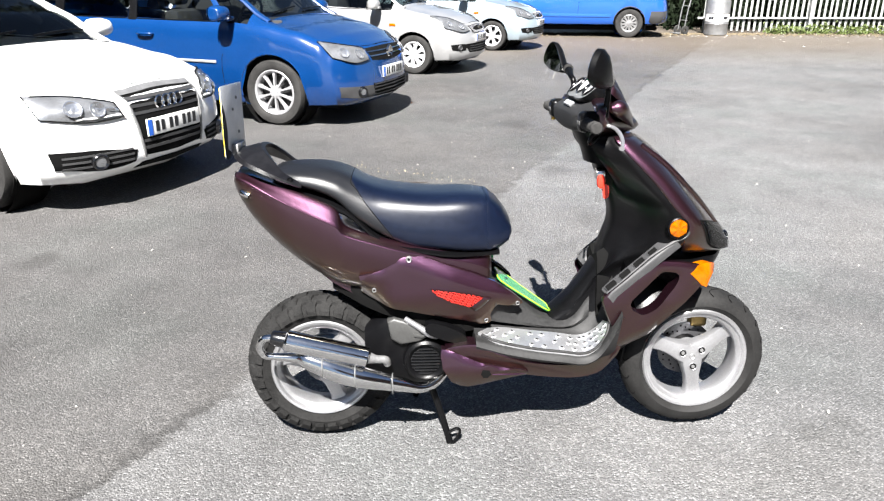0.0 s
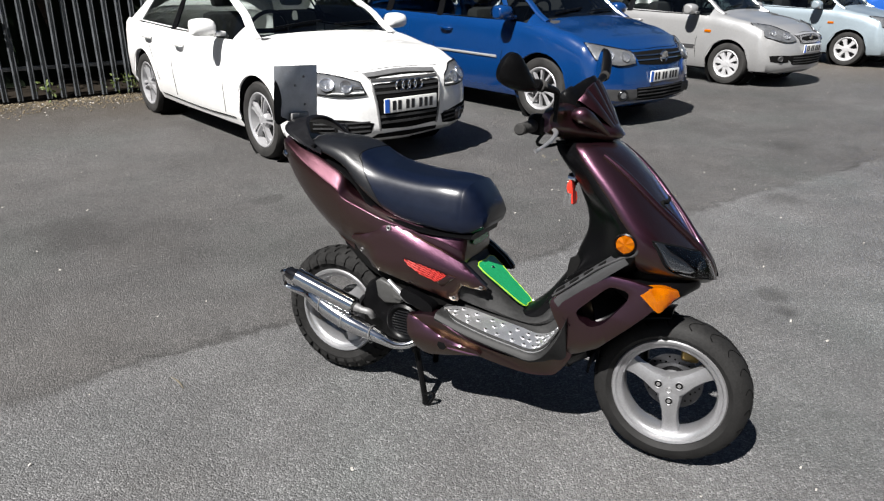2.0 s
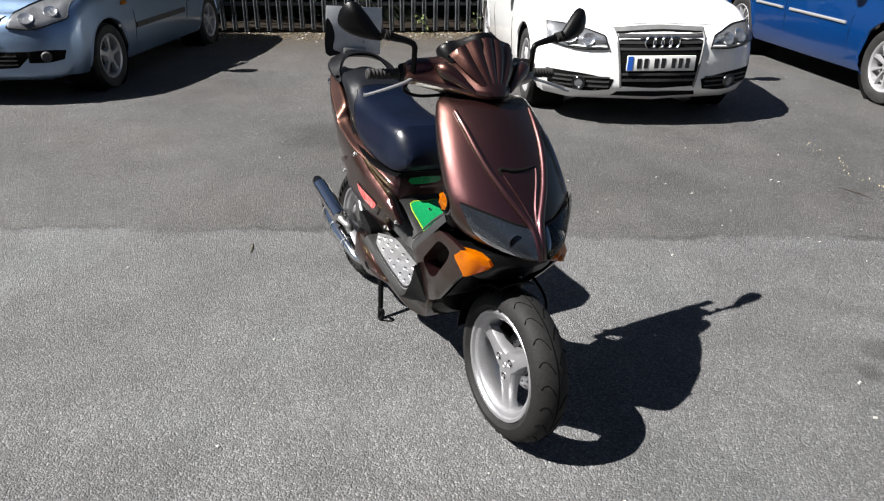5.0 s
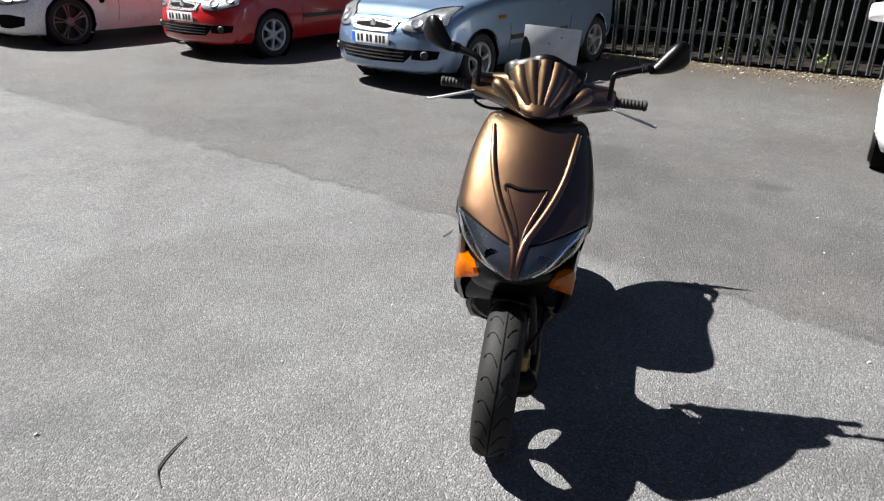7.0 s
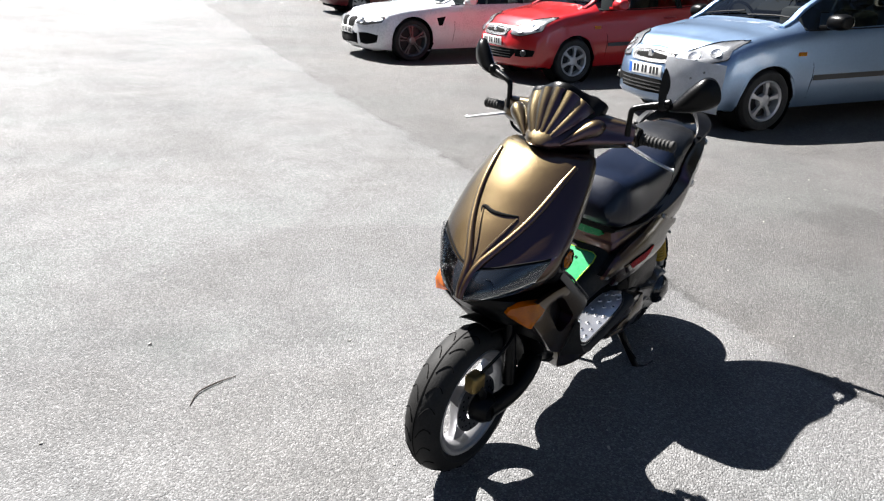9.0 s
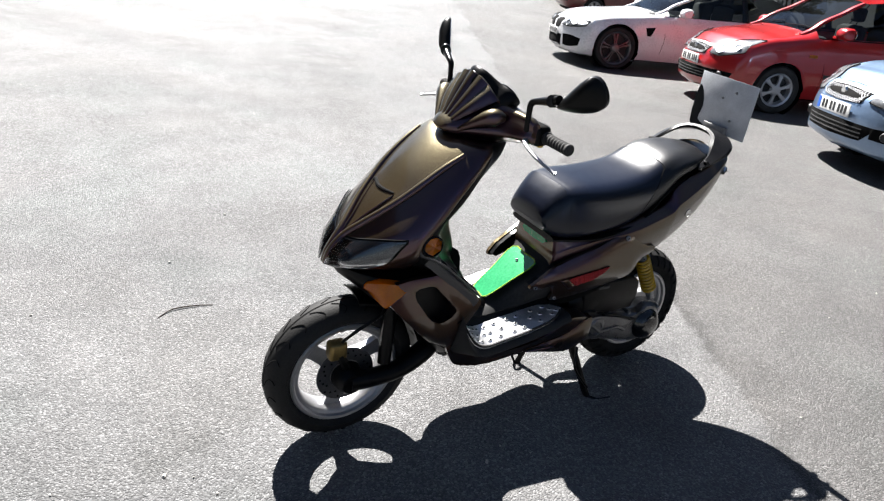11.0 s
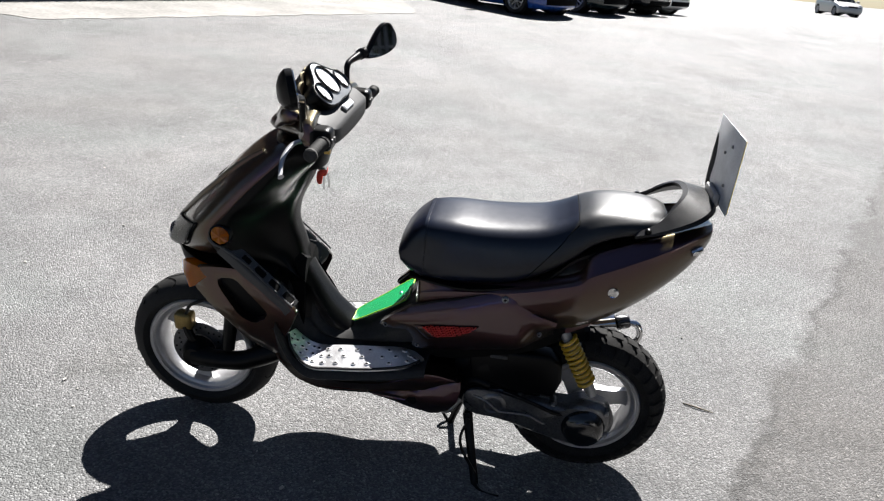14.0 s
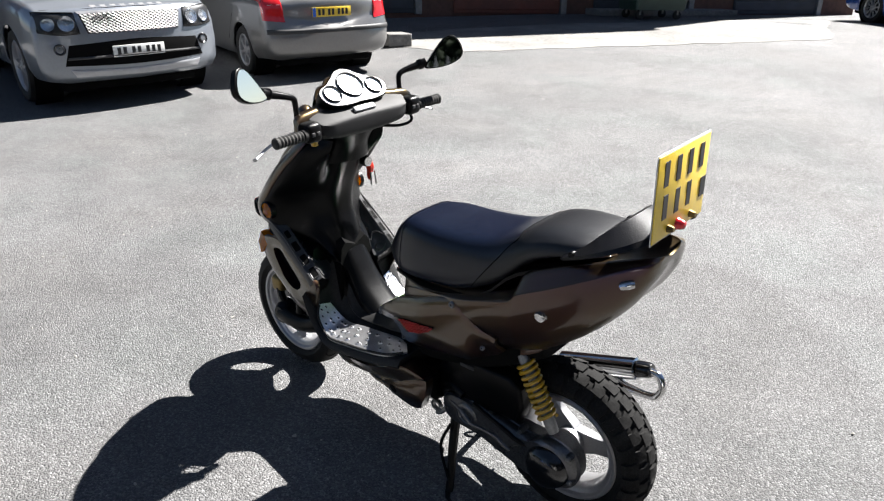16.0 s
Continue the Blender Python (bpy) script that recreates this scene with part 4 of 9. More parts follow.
for d in ((0.83, 0.55), (0.83, -0.55)):
    for i in range(-17, 18):
        ks = clipped((i * 0.046, 0.855), d, opening)
        if ks:
            tube([rr.spot("front", i * 0.046 + d[0] * q, 0.855 + d[1] * q) + Vector((0.014, 0, 0)) for q in ks], 0.0048, 4, mesh)
part("grille_mesh", mesh, M_STEEL, gr)
rr.patch("lower_grille", "front", [(-0.64, 0.655), (0, 0.685), (0.64, 0.655)], [(-0.7, 0.46), (0, 0.44), (0.7, 0.46)], M_DARK, 0.006, 0.02, label="wide black lower air intake")
rr.patch("skid_plate", "front", [(-0.66, 0.42), (0, 0.40), (0.66, 0.42)], [(-0.62, 0.35), (0, 0.34), (0.62, 0.35)], M_CARALLOY, 0.012, 0.02, label="bright lower bumper strip")
rr.plate("front", 0, 0.575, band=False)
rr.patch("bumper_blade", "front", [(-0.66, 0.54), (0, 0.55), (0.66, 0.54)], [(-0.67, 0.515), (0, 0.525), (0.67, 0.515)], M_TRIM, 0.02, 0.02, 18, 2)
rr.seam("front", [(-0.8, 0.975), (-0.4, 0.985), (0, 0.99), (0.4, 0.985), (0.8, 0.975)])
for q in range(8):
    y = -0.33 + 0.094 * q
    rr.patch("bonnet_mark", "front", [(y - 0.025, 1.008), (y + 0.025, 1.008)], [(y - 0.025, 0.993), (y + 0.025, 0.993)], M_CARALLOY, 0.004, 0.004, 2, 1)
for k in (1, -1):
    sgn = both if k < 0 else list
    rr.lamp("front", sgn([(0.54, 0.95), (0.7, 0.955), (0.86, 0.96)]), sgn([(0.52, 0.76), (0.7, 0.755), (0.86, 0.78)]), [(k * 0.62, 0.855, 0.068), (k * 0.77, 0.85, 0.056)], M_WELL)
    rr.round_piece("fog_lamp", "front", k * 0.72, 0.62, [(0.0001, 0.012), (0.03, 0.014), (0.036, 0.02), (0.045, 0.026), (0.052, 0.02), (0.056, 0.0)], M_BLACKGLOSS, lift=0.006)
    rr.round_piece("fog_lens", "front", k * 0.72, 0.62, [(0.0001, 0.018), (0.02, 0.0185), (0.033, 0.016)], M_BOWL, lift=0.006)
rr.screen_edges(P_GREY)
rr.pillar(-1.7, -1.7, 1.14, 1.7, M_BLACKGLOSS)
for v in ("left", "right"):
    rr.seam(v, [(-0.7, 0.4), (-0.72, 0.8), (-0.6, 1.12)])
    rr.patch("side_vent", v, [(-0.45, 0.95), (-0.62, 0.95)], [(-0.47, 0.78), (-0.6, 0.78)], M_DARK, 0.008, 0.01, 4, 3)

# grey estate seen from behind
P_GREIGE = paint("warm_grey_paint", (0.2, 0.195, 0.19), 0.55, 0.34)
S_EST2 = dict(S_EST, lip=P_GREIGE, wheel=("six", 0.2, 0.19, 6, 'fat', M_CARALLOY), tail=[(0.2, 0.1), (0.35, 0.0), (0.62, 0.0), (0.68, 0.08), (1.0, 0.1), (1.4, 0.25)])
sk = Car("grey_estate_car", "warm grey estate car seen with its tail to the yard", at_axle(9.77, -2.35, -9), S_EST2, P_GREIGE)
sk.patch("bumper_strip", "rear", [(-0.82, 0.62), (0, 0.625), (0.82, 0.62)], [(-0.82, 0.57), (0, 0.57), (0.82, 0.57)], M_TRIM, 0.012, 0.02, label="dark rubbing strip")
sk.plate("rear", 0, 0.80, mat=M_PLATE_Y, band=True)
for k in (1, -1):
    sgn = both if k < 0 else list
    sk.patch("tail_lamp", "rear", sgn([(0.62, 0.98), (0.83, 0.96)]), sgn([(0.60, 0.70), (0.83, 0.72)]), M_TAIL, 0.014, 0.02, label="red tail lamp")
    sk.patch("tail_lamp_band", "rear", sgn([(0.63, 0.90), (0.82, 0.89)]), sgn([(0.625, 0.84), (0.82, 0.83)]), M_PLATE_W, 0.018, 0.01, 6, 1)
for v in ("left", "right"):
    sk.seam(v, [(-2.1, 0.4), (-2.3, 0.7), (-2.45, 0.94)])
    sk.seam(v, [(-0.6, 0.3), (-0.6, 0.6), (-0.5, 0.9)])
sk.pillar(-1.7, -1.72, 0.92, 1.36, M_BLACKGLOSS)
sk.pillar(-2.7, -2.62, 0.95, 1.36, P_GREIGE, 0.2, 0.15)

# far row
P_BLUE2 = paint("sports_blue_paint", (0.008, 0.06, 0.3), 0.1, 0.28)
P_DGREEN = paint("dark_green_paint", (0.012, 0.022, 0.02), 0.2, 0.25)
P_BLACKCAR = paint("black_paint", (0.008, 0.008, 0.009), 0.0, 0.22)
for nm, lb, x, y, h, sp, mt in (("blue_saloon", "bright blue sports saloon parked in the far row", 1.38, -13.9, 148, S_COUPE, P_BLUE2), ("dark_saloon", "very dark green saloon parked in the far row", 0.1, -16.3, 148, S_COUPE, P_DGREEN),
                                ("black_off_roader", "black off-roader parked in the far row", -1.0, -18.7, 148, S_SUV, P_BLACKCAR), ("white_far_car", "white car at the end of the far row", -1.9, -21.1, 148, S_HATCH, P_WHITE)):
    c = Car(nm, lb, at_axle(x, y, h), dict(sp, wheel=("multi10", 0.222, 0.21, 10, 'thin', M_CARALLOY) if sp is not S_SUV else sp["wheel"]), mt, "far row of cars")
    zl = 0.86 if sp is S_SUV else 0.65
    for k in (1, -1):
        sgn = both if k < 0 else list
        c.lamp("front", sgn([(0.42, zl + 0.04), (0.78, zl + 0.06)]), sgn([(0.42, zl - 0.05), (0.78, zl - 0.03)]), [(k * 0.6, zl, 0.04)])
    c.patch("grille", "front", [(-0.35, zl + 0.03), (0.35, zl + 0.03)], [(-0.3, zl - 0.1), (0.3, zl - 0.1)], M_DARK, 0.006, 0.02)
    c.patch("lower_grille", "front", [(-0.6, 0.42), (0.6, 0.42)], [(-0.6, 0.28), (0.6, 0.28)], M_DARK, 0.006, 0.02)
    c.plate("front", 0, 0.5, band=False)

# blue van by the far fence
P_VAN = paint("van_blue_paint", (0.008, 0.075, 0.34), 0.0, 0.38)
S_VAN = dict(fo=0.9, ro=0.95, wb=2.95, w=1.98, r=0.335, cowl=0.1, roof_f=-0.7, roof_b=-3.7, glass_b=-3.75, dash=1.2, belt=1.2, wheel=("steel", 0.2, 0.2, 12, 'fat', M_STEEL), curve=0.25, lip=M_TRIM,
             keys=[(0.9, 0.3, 0.93, 0.95, 1.05, 0.82), (0.4, 0.28, 0.98, 1.1, 1.2, 0.82), (0.1, 0.28, 1.0, 1.18, 1.28, 0.82), (-0.7, 0.28, 1.0, 1.22, 2.0, 0.84), (-2.0, 0.28, 1.0, 1.22, 2.05, 0.86), (-3.7, 0.3, 1.0, 1.22, 2.03, 0.86), (-3.9, 0.34, 0.97, 1.2, 2.0, 0.85)])
vn = Car("panel_van", "blue panel van with grey plastic bumper", at_axle(1.35, 19.55, 172), S_VAN, P_VAN, category="van")
for v in ("left", "right"):
    vn.patch("bumper_corner", v, [(-3.45, 0.62), (-3.85, 0.62)], [(-3.4, 0.32), (-3.8, 0.36)], M_TRIM, 0.015, 0.02, 8, 3, label="grey plastic bumper end")
    vn.patch("sill_strip", v, [(-0.5, 0.55), (-2.5, 0.55)], [(-0.5, 0.48), (-2.5, 0.48)], P_VAN, 0.02, 0.02, 8, 2)
    vn.seam(v, [(-1.7, 0.4), (-1.72, 0.8), (-1.7, 1.2)])
    part("mud_flap", box((-3.36, 0.62 if v == "left" else -0.9, 0.16), (-3.34, 0.9 if v == "left" else -0.62, 0.42), 0.004), M_BLACK, vn.root)
    vn.patch("side_panel", v, [(-0.9, 1.9), (-3.6, 1.9)], [(-0.9, 1.2), (-3.6, 1.2)], P_VAN, 0.008, 0.01, 10, 4)


# two more far vehicles, across the yard
for nm, lb, x, y, h, kind_, mt in (("white_van", "white panel van parked beyond the far row", -13.5, -29.9, 33, "van", P_WHITE), ("pale_far_car", "pale grey car parked far across the yard", -17.1, -53.5, 100, "car", P_SILVER)):
    c = Car(nm, lb, at_axle(x, y, h), S_VAN if kind_ == "van" else dict(S_HATCH, wheel=("multi10", 0.222, 0.21, 10, 'thin', M_CARALLOY)), mt, "far row of cars", kind_)
    c.patch("grille", "front", [(-0.35, 0.72), (0.35, 0.72)], [(-0.3, 0.6), (0.3, 0.6)], M_DARK, 0.006, 0.02)
    for k in (1, -1):
        sgn = both if k < 0 else list
        c.lamp("front", sgn([(0.45, 0.74), (0.78, 0.78)]), sgn([(0.45, 0.62), (0.78, 0.66)]), [(k * 0.6, 0.69, 0.04)])

# ---- ground and setting ----
# where oil has dripped: x, y, radius, strength
OIL_SPOTS = ((-2.5, 2.4, 0.42, 0.45), (-2.06, 3.48, 0.14, 0.5), (0.89, 5.46, 0.2, 0.4), (1.07, 3.7, 0.11, 0.55), (1.15, 3.52, 0.075, 0.55), (0.7, 7.3, 0.25, 0.4))


def asphalt():
    m = bpy.data.materials.new("asphalt")
    m.use_nodes = True
    nt = m.node_tree
    n, l = nt.nodes, nt.links
    p = n["Principled BSDF"]
    geo = n.new("ShaderNodeNewGeometry")
    pos = geo.outputs["Position"]

    def noise_tex(scale, detail=4, rough=0.55):
        t = n.new("ShaderNodeTexNoise")
        t.inputs["Scale"].default_value, t.inputs["Detail"].default_value, t.inputs["Roughness"].default_value = scale, detail, rough
        l.new(pos, t.inputs["Vector"])
        return t.outputs["Fac"]

    def calc(op, a, b, c=None):
        t = n.new("ShaderNodeMath")
        t.operation = op
        for i, v in enumerate((a, b) if c is None else (a, b, c)):
            if isinstance(v, (int, float)):
                t.inputs[i].default_value = v
            else:
                l.new(v, t.inputs[i])
        return t.outputs[0]

    def ramp(v, stops):
        t = n.new("ShaderNodeValToRGB")
        els = t.color_ramp.elements
        while len(els) < len(stops):
            els.new(0.5)
        for e, (q, c) in zip(els, stops):
            e.position, e.color = q, (*((c,) * 3 if isinstance(c, float) else c), 1)
        l.new(v, t.inputs[0])
        return t.outputs[0]

    def mixc(kind, fac, a, b):
        t = n.new("ShaderNodeMix")
        t.data_type, t.blend_type = 'RGBA', kind
        for s_, v in ((t.inputs[0], fac), (t.inputs[6], a), (t.inputs[7], b)):
            if isinstance(v, float):
                s_.default_value = v
            elif isinstance(v, tuple):
                s_.default_value = (*v, 1)
            else:
                l.new(v, s_)
        return t.outputs[2]

    stone = n.new("ShaderNodeTexVoronoi")
    stone.inputs["Scale"].default_value = 175
    l.new(pos, stone.inputs["Vector"])
    tone = n.new("ShaderNodeSeparateColor")
    l.new(stone.outputs["Color"], tone.inputs[0])
    # two ages of surface, parted by one long joint
    sep = n.new("ShaderNodeSeparateXYZ")
    l.new(pos, sep.inputs[0])
    side = calc('ADD', calc('ADD', calc('MULTIPLY', sep.outputs[0], 0.92), calc('MULTIPLY', sep.outputs[1], -0.393)), 1.5)
    wob = calc('ADD', calc('MULTIPLY', calc('SUBTRACT', noise_tex(1.6, 6, 0.7), 0.5), 0.42), calc('MULTIPLY', calc('SUBTRACT', noise_tex(14, 3), 0.5), 0.06))
    side = calc('ADD', side, wob)
    t = n.new("ShaderNodeMapRange")
    t.inputs["From Min"].default_value, t.inputs["From Max"].default_value = -0.02, 0.05
    l.new(side, t.inputs[0])
    age = t.outputs[0]
    base = mixc('MIX', age, (0.0695, 0.0674, 0.0662), (0.0985, 0.098, 0.0985))
    grains = ramp(tone.outputs[0], [(0.0, 0.25), (0.5, 0.85), (0.8, 1.4), (1.0, 3.2)])
    base = mixc('MULTIPLY', 0.42, base, grains)
    base = mixc('MULTIPLY', 1.0, base, ramp(noise_tex(0.55, 6), [(0.3, 0.72), (0.5, 1.0), (0.7, 1.2)]))
    base = mixc('MULTIPLY', 1.0, base, ramp(noise_tex(3.4, 5), [(0.3, 0.84), (0.7, 1.13)]))
    # faint warm and green-grey patches, and a broken dark line along the joint
    base = mixc('MULTIPLY', 1.0, base, ramp(noise_tex(0.9, 3), [(0.35, (1.012, 1.0, 0.985)), (0.5, (1.0, 1.0, 1.0)), (0.65, (0.96, 1.0, 0.985))]))
    near = calc('SUBTRACT', 1.0, calc('MULTIPLY', calc('ABSOLUTE', side, 0.0), 28.0))
    line = calc('MULTIPLY', calc('MAXIMUM', near, 0.0), ramp(noise_tex(1.3, 2), [(0.42, 0.0), (0.55, 1.0)]))
    base = mixc('MIX', calc('MULTIPLY', line, 0.65), base, (0.022, 0.021, 0.02))
    # brown leaf mould spreading from the west fence
    off = calc('ADD', calc('ADD', calc('MULTIPLY', sep.outputs[0], 0.947), calc('MULTIPLY', sep.outputs[1], -0.32)), 8.14)
    t = n.new("ShaderNodeMapRange")
    t.inputs["From Min"].default_value, t.inputs["From Max"].default_value = 2.6, 0.3
    l.new(calc('ADD', off, calc('MULTIPLY', calc('SUBTRACT', noise_tex(1.1, 5), 0.5), 2.4)), t.inputs[0])
    base = mixc('MIX', calc('MULTIPLY', t.outputs[0], 0.75), base, (0.05, 0.04, 0.029))
    # oil spots and pale scuffs
    rag = calc('MULTIPLY', calc('SUBTRACT', noise_tex(4.5, 4, 0.6), 0.5), 0.5)
    for ox, oy, r_, k_ in OIL_SPOTS:
        dx, dy = calc('SUBTRACT', sep.outputs[0], ox), calc('SUBTRACT', sep.outputs[1], oy)
        dist = calc('SQRT', calc('ADD', calc('MULTIPLY', dx, dx), calc('MULTIPLY', dy, dy)), 0.0)
        spot = n.new("ShaderNodeMapRange")
        spot.interpolation_type = 'SMOOTHSTEP'
        spot.inputs["From Min"].default_value, spot.inputs["From Max"].default_value = r_, r_ * 0.35
        l.new(calc('ADD', dist, calc('MULTIPLY', rag, r_ * 3)), spot.inputs[0])
        base = mixc('MIX', calc('MULTIPLY', spot.outputs[0], k_), base, (0.026, 0.025, 0.024))
    base = mixc('MULTIPLY', 1.0, base, ramp(noise_tex(1.7, 3, 0.4), [(0.24, (0.84, 0.84, 0.83)), (0.31, (1.0, 1.0, 1.0))]))
    base = mixc('MIX', calc('MULTIPLY', ramp(noise_tex(5.0, 8, 0.75), [(0.66, 0.0), (0.78, 1.0)]), 0.18), base, (0.19, 0.182, 0.168))
    # leaf dirt near the boundary fences
    dirt = n.new("ShaderNodeMapRange")
    dirt.inputs["From Min"].default_value, dirt.inputs["From Max"].default_value = 13.2, 17.5
    l.new(calc('ADD', sep.outputs[1], calc('MULTIPLY', noise_tex(0.9), 2.0)), dirt.inputs[0])
    base = mixc('MIX', calc('MULTIPLY', dirt.outputs[0], 0.6), base, (0.1, 0.076, 0.052))
    l.new(base, p.inputs["Base Color"])
    l.new(ramp(tone.outputs[1], [(0.0, 0.92), (0.62, 0.85), (0.72, 0.5), (1.0, 0.36)]), p.inputs["Roughness"])
    p.inputs["Specular IOR Level"].default_value = 0.35
    b = n.new("ShaderNodeBump")
    b.inputs["Strength"].default_value, b.inputs["Distance"].default_value = 1.0, 0.005
    hgt = calc('ADD', calc('MULTIPLY', stone.outputs["Distance"], -1.0), calc('MULTIPLY', noise_tex(60, 3), 0.8))
    l.new(hgt, b.inputs["Height"])
    l.new(b.outputs[0], p.inputs["Normal"])
    return m


M_ASPHALT = asphalt()
M_CONC = material("worn_concrete", (0.15, 0.146, 0.138), rough=0.9, vary=0.25, scale=1.6, bump=0.5, bump_scale=60, second=(0.235, 0.228, 0.215), spec=0.2)
M_GALV = material("weathered_galvanised_steel", (0.038, 0.043, 0.048), rough=0.5, metal=0.3, vary=0.4, scale=5, bump=0.08, bump_scale=60, second=(0.125, 0.135, 0.145))
M_GALV_LIGHT = material("pale_galvanised_steel", (0.42, 0.43, 0.42), rough=0.5, metal=0.35, vary=0.25, scale=5)
M_LEAF = material("leaf_green", (0.045, 0.08, 0.016), rough=0.6, vary=0.4, scale=20, second=(0.11, 0.14, 0.03))
# leaf green taken down to near-black: the shade inside the growth is in the colour
M_LEAFSHADE = material("shaded_leaf", (0.006, 0.011, 0.004), rough=0.75, vary=0.5, scale=9, spec=0.15)
M_LITTER = material("leaf_litter", (0.06, 0.044, 0.024), rough=0.9, vary=0.5, scale=30, second=(0.2, 0.16, 0.1))
M_CHIP = material("pale_grit", (0.34, 0.325, 0.3), rough=0.8, vary=0.3, scale=30)
M_BRICK = material("dark_brick", (0.11, 0.055, 0.04), rough=0.85, vary=0.35, scale=8, bump=0.4, bump_scale=80)
M_SHUTTER = material("dark_shutter", (0.03, 0.035, 0.045), rough=0.55, vary=0.3, scale=4)
M_REDOOR = material("dull_red_shutter", (0.12, 0.035, 0.022), rough=0.6, vary=0.3, scale=4)
M_BIN = material("green_bin_plastic", (0.02, 0.045, 0.035), rough=0.5, vary=0.3, scale=6)
M_WOOD = material("dry_twig", (0.035, 0.026, 0.02), rough=0.85, vary=0.4, scale=40)
M_CHALK = material("faint_chalk", (0.17, 0.165, 0.155), rough=0.9, vary=0.4, scale=25)
M_STEM = material("dull_stem", (0.09, 0.075, 0.05), rough=0.8, vary=0.3, scale=40)
M_STRAW = material("dry_straw", (0.5, 0.42, 0.26), rough=0.8, vary=0.3, scale=40)
M_SOIL = material("shaded_soil", (0.014, 0.011, 0.008), rough=0.95, vary=0.4, scale=6, spec=0.1)
M_BARK = material("bark", (0.07, 0.05, 0.035), rough=0.9, vary=0.4, scale=12, bump=0.6, bump_scale=40)

# one sheet, fine near the yard and coarse towards the horizon
axis_ = [-400, -200, -100, -60, -40] + [-30 + 0.75 * i for i in range(81)] + [40, 60, 100, 200, 400]
g = skin([[Vector((x, y, rise(x, y))) for y in axis_] for x in axis_], False, closed=False)
ground = tagged(link_mesh("ground", g, M_ASPHALT), "worn grey asphalt yard with a darker strip and stains", "ground", kind="structure")

# worn concrete strip on the slope
corners = [(7.0, -4.3), (7.96, -4.1), (9.2, -4.6), (8.9, -6.6), (8.0, -9.0), (7.0, -10.6), (6.2, -12.2), (5.4, -14.0), (4.95, -14.36), (3.56, -10.63), (4.52, -8.82), (5.56, -6.96), (6.49, -5.2)]
rnd = random.Random(44)
outline = []
for a, b_ in zip(corners, corners[1:] + corners[:1]):
    for q in range(6):
        p = Vector(a).lerp(Vector(b_), q / 6)
        outline.append((p.x + (rnd.uniform(-0.07, 0.07) if q else 0), p.y + (rnd.uniform(-0.07, 0.07) if q else 0)))
st_ = bmesh.new()
tv = [st_.verts.new((x, y, rise(x, y) + 0.006)) for x, y in outline]
bv = [st_.verts.new((x, y, rise(x, y) - 0.06)) for x, y in outline]
st_.faces.new(tv)
for i in range(len(tv)):
    k_ = (i + 1) % len(tv)
    st_.faces.new((tv[i], tv[k_], bv[k_], bv[i]))
bmesh.ops.triangulate(st_, faces=[f_ for f_ in st_.faces if len(f_.verts) > 4])
tagged(link_mesh("pavement", st_, M_CONC, False), "pale cracked concrete strip in the yard", "pavement", kind="structure")


def pale_mesh(h=2.0, w=0.065):
    """One upright of a palisade fence: a folded W section with a pointed top."""
    sec = [(-w / 2, 0.0), (-w * 0.3, -0.026), (-w * 0.12, -0.008), (w * 0.12, -0.008), (w * 0.3, -0.026), (w / 2, 0.0)]
    bm = bmesh.new()
    rows = []
    for z, k in ((0.04, 1.0), (h - 0.12, 1.0), (h, 0.15)):
        rows.append([bm.verts.new((x * k, y, z)) for x, y in sec])
        rows.append([bm.verts.new((x * k, y - 0.004, z)) for x, y in sec])
    for a in (0, 2):
        for side_ in (0, 1):
            r0, r1 = rows[a + side_], rows[a + 2 + side_]
            for i in range(5):
                bm.faces.new((r0[i], r0[i + 1], r1[i + 1], r1[i]))
        for i in (0, 5):
            bm.faces.new((rows[a][i], rows[a + 1][i], rows[a + 3][i], rows[a + 2][i]))
    return bm


def palisade(name, label, a, b, mat, spacing=0.152, h=2.0):
    a, b = Vector((*a, 0)), Vector((*b, 0))
    d = b - a
    root = empty(name, Matrix.Translation(a) @ Matrix.Rotation(math.atan2(d.y, d.x), 4, 'Z'), label, "fence", kind="structure")
    o = link_mesh("pale_master", pale_mesh(h), mat, False)
    me = o.data
    bpy.data.objects.remove(o)
    L = d.length
    n = int(L / spacing)
    for i in range(n):
        share("pale", me, root, pose((i + 0.5) * spacing, random.uniform(-0.004, 0.004), random.uniform(-0.02, 0.02), random.uniform(-0.8, 0.8), random.uniform(-0.6, 0.6), 0))
    for z in (0.38, h - 0.4):
        rail = bmesh.new()
        box((0, 0.004, z - 0.022), (L, 0.05, z + 0.022), 0.004, bm=rail)
        part("rail", rail, mat, root)
    k = 0
    while k * 2.75 <= L:
        part("post", box((k * 2.75 - 0.03, 0.054, 0), (k * 2.75 + 0.03, 0.13, h - 0.15), 0.004), mat, root)
        k += 1
    return root


FA, FD = Vector((-7.45, 3.4)), Vector((0.32, 0.947))
palisade("fence_west", "dark weathered steel palisade fence", FA - FD * 16, FA + FD * 17, M_GALV)
palisade("fence_north", "pale steel palisade fence in sunshine", (17.5, 20.4), (6.3, 19.9), M_GALV_LIGHT)


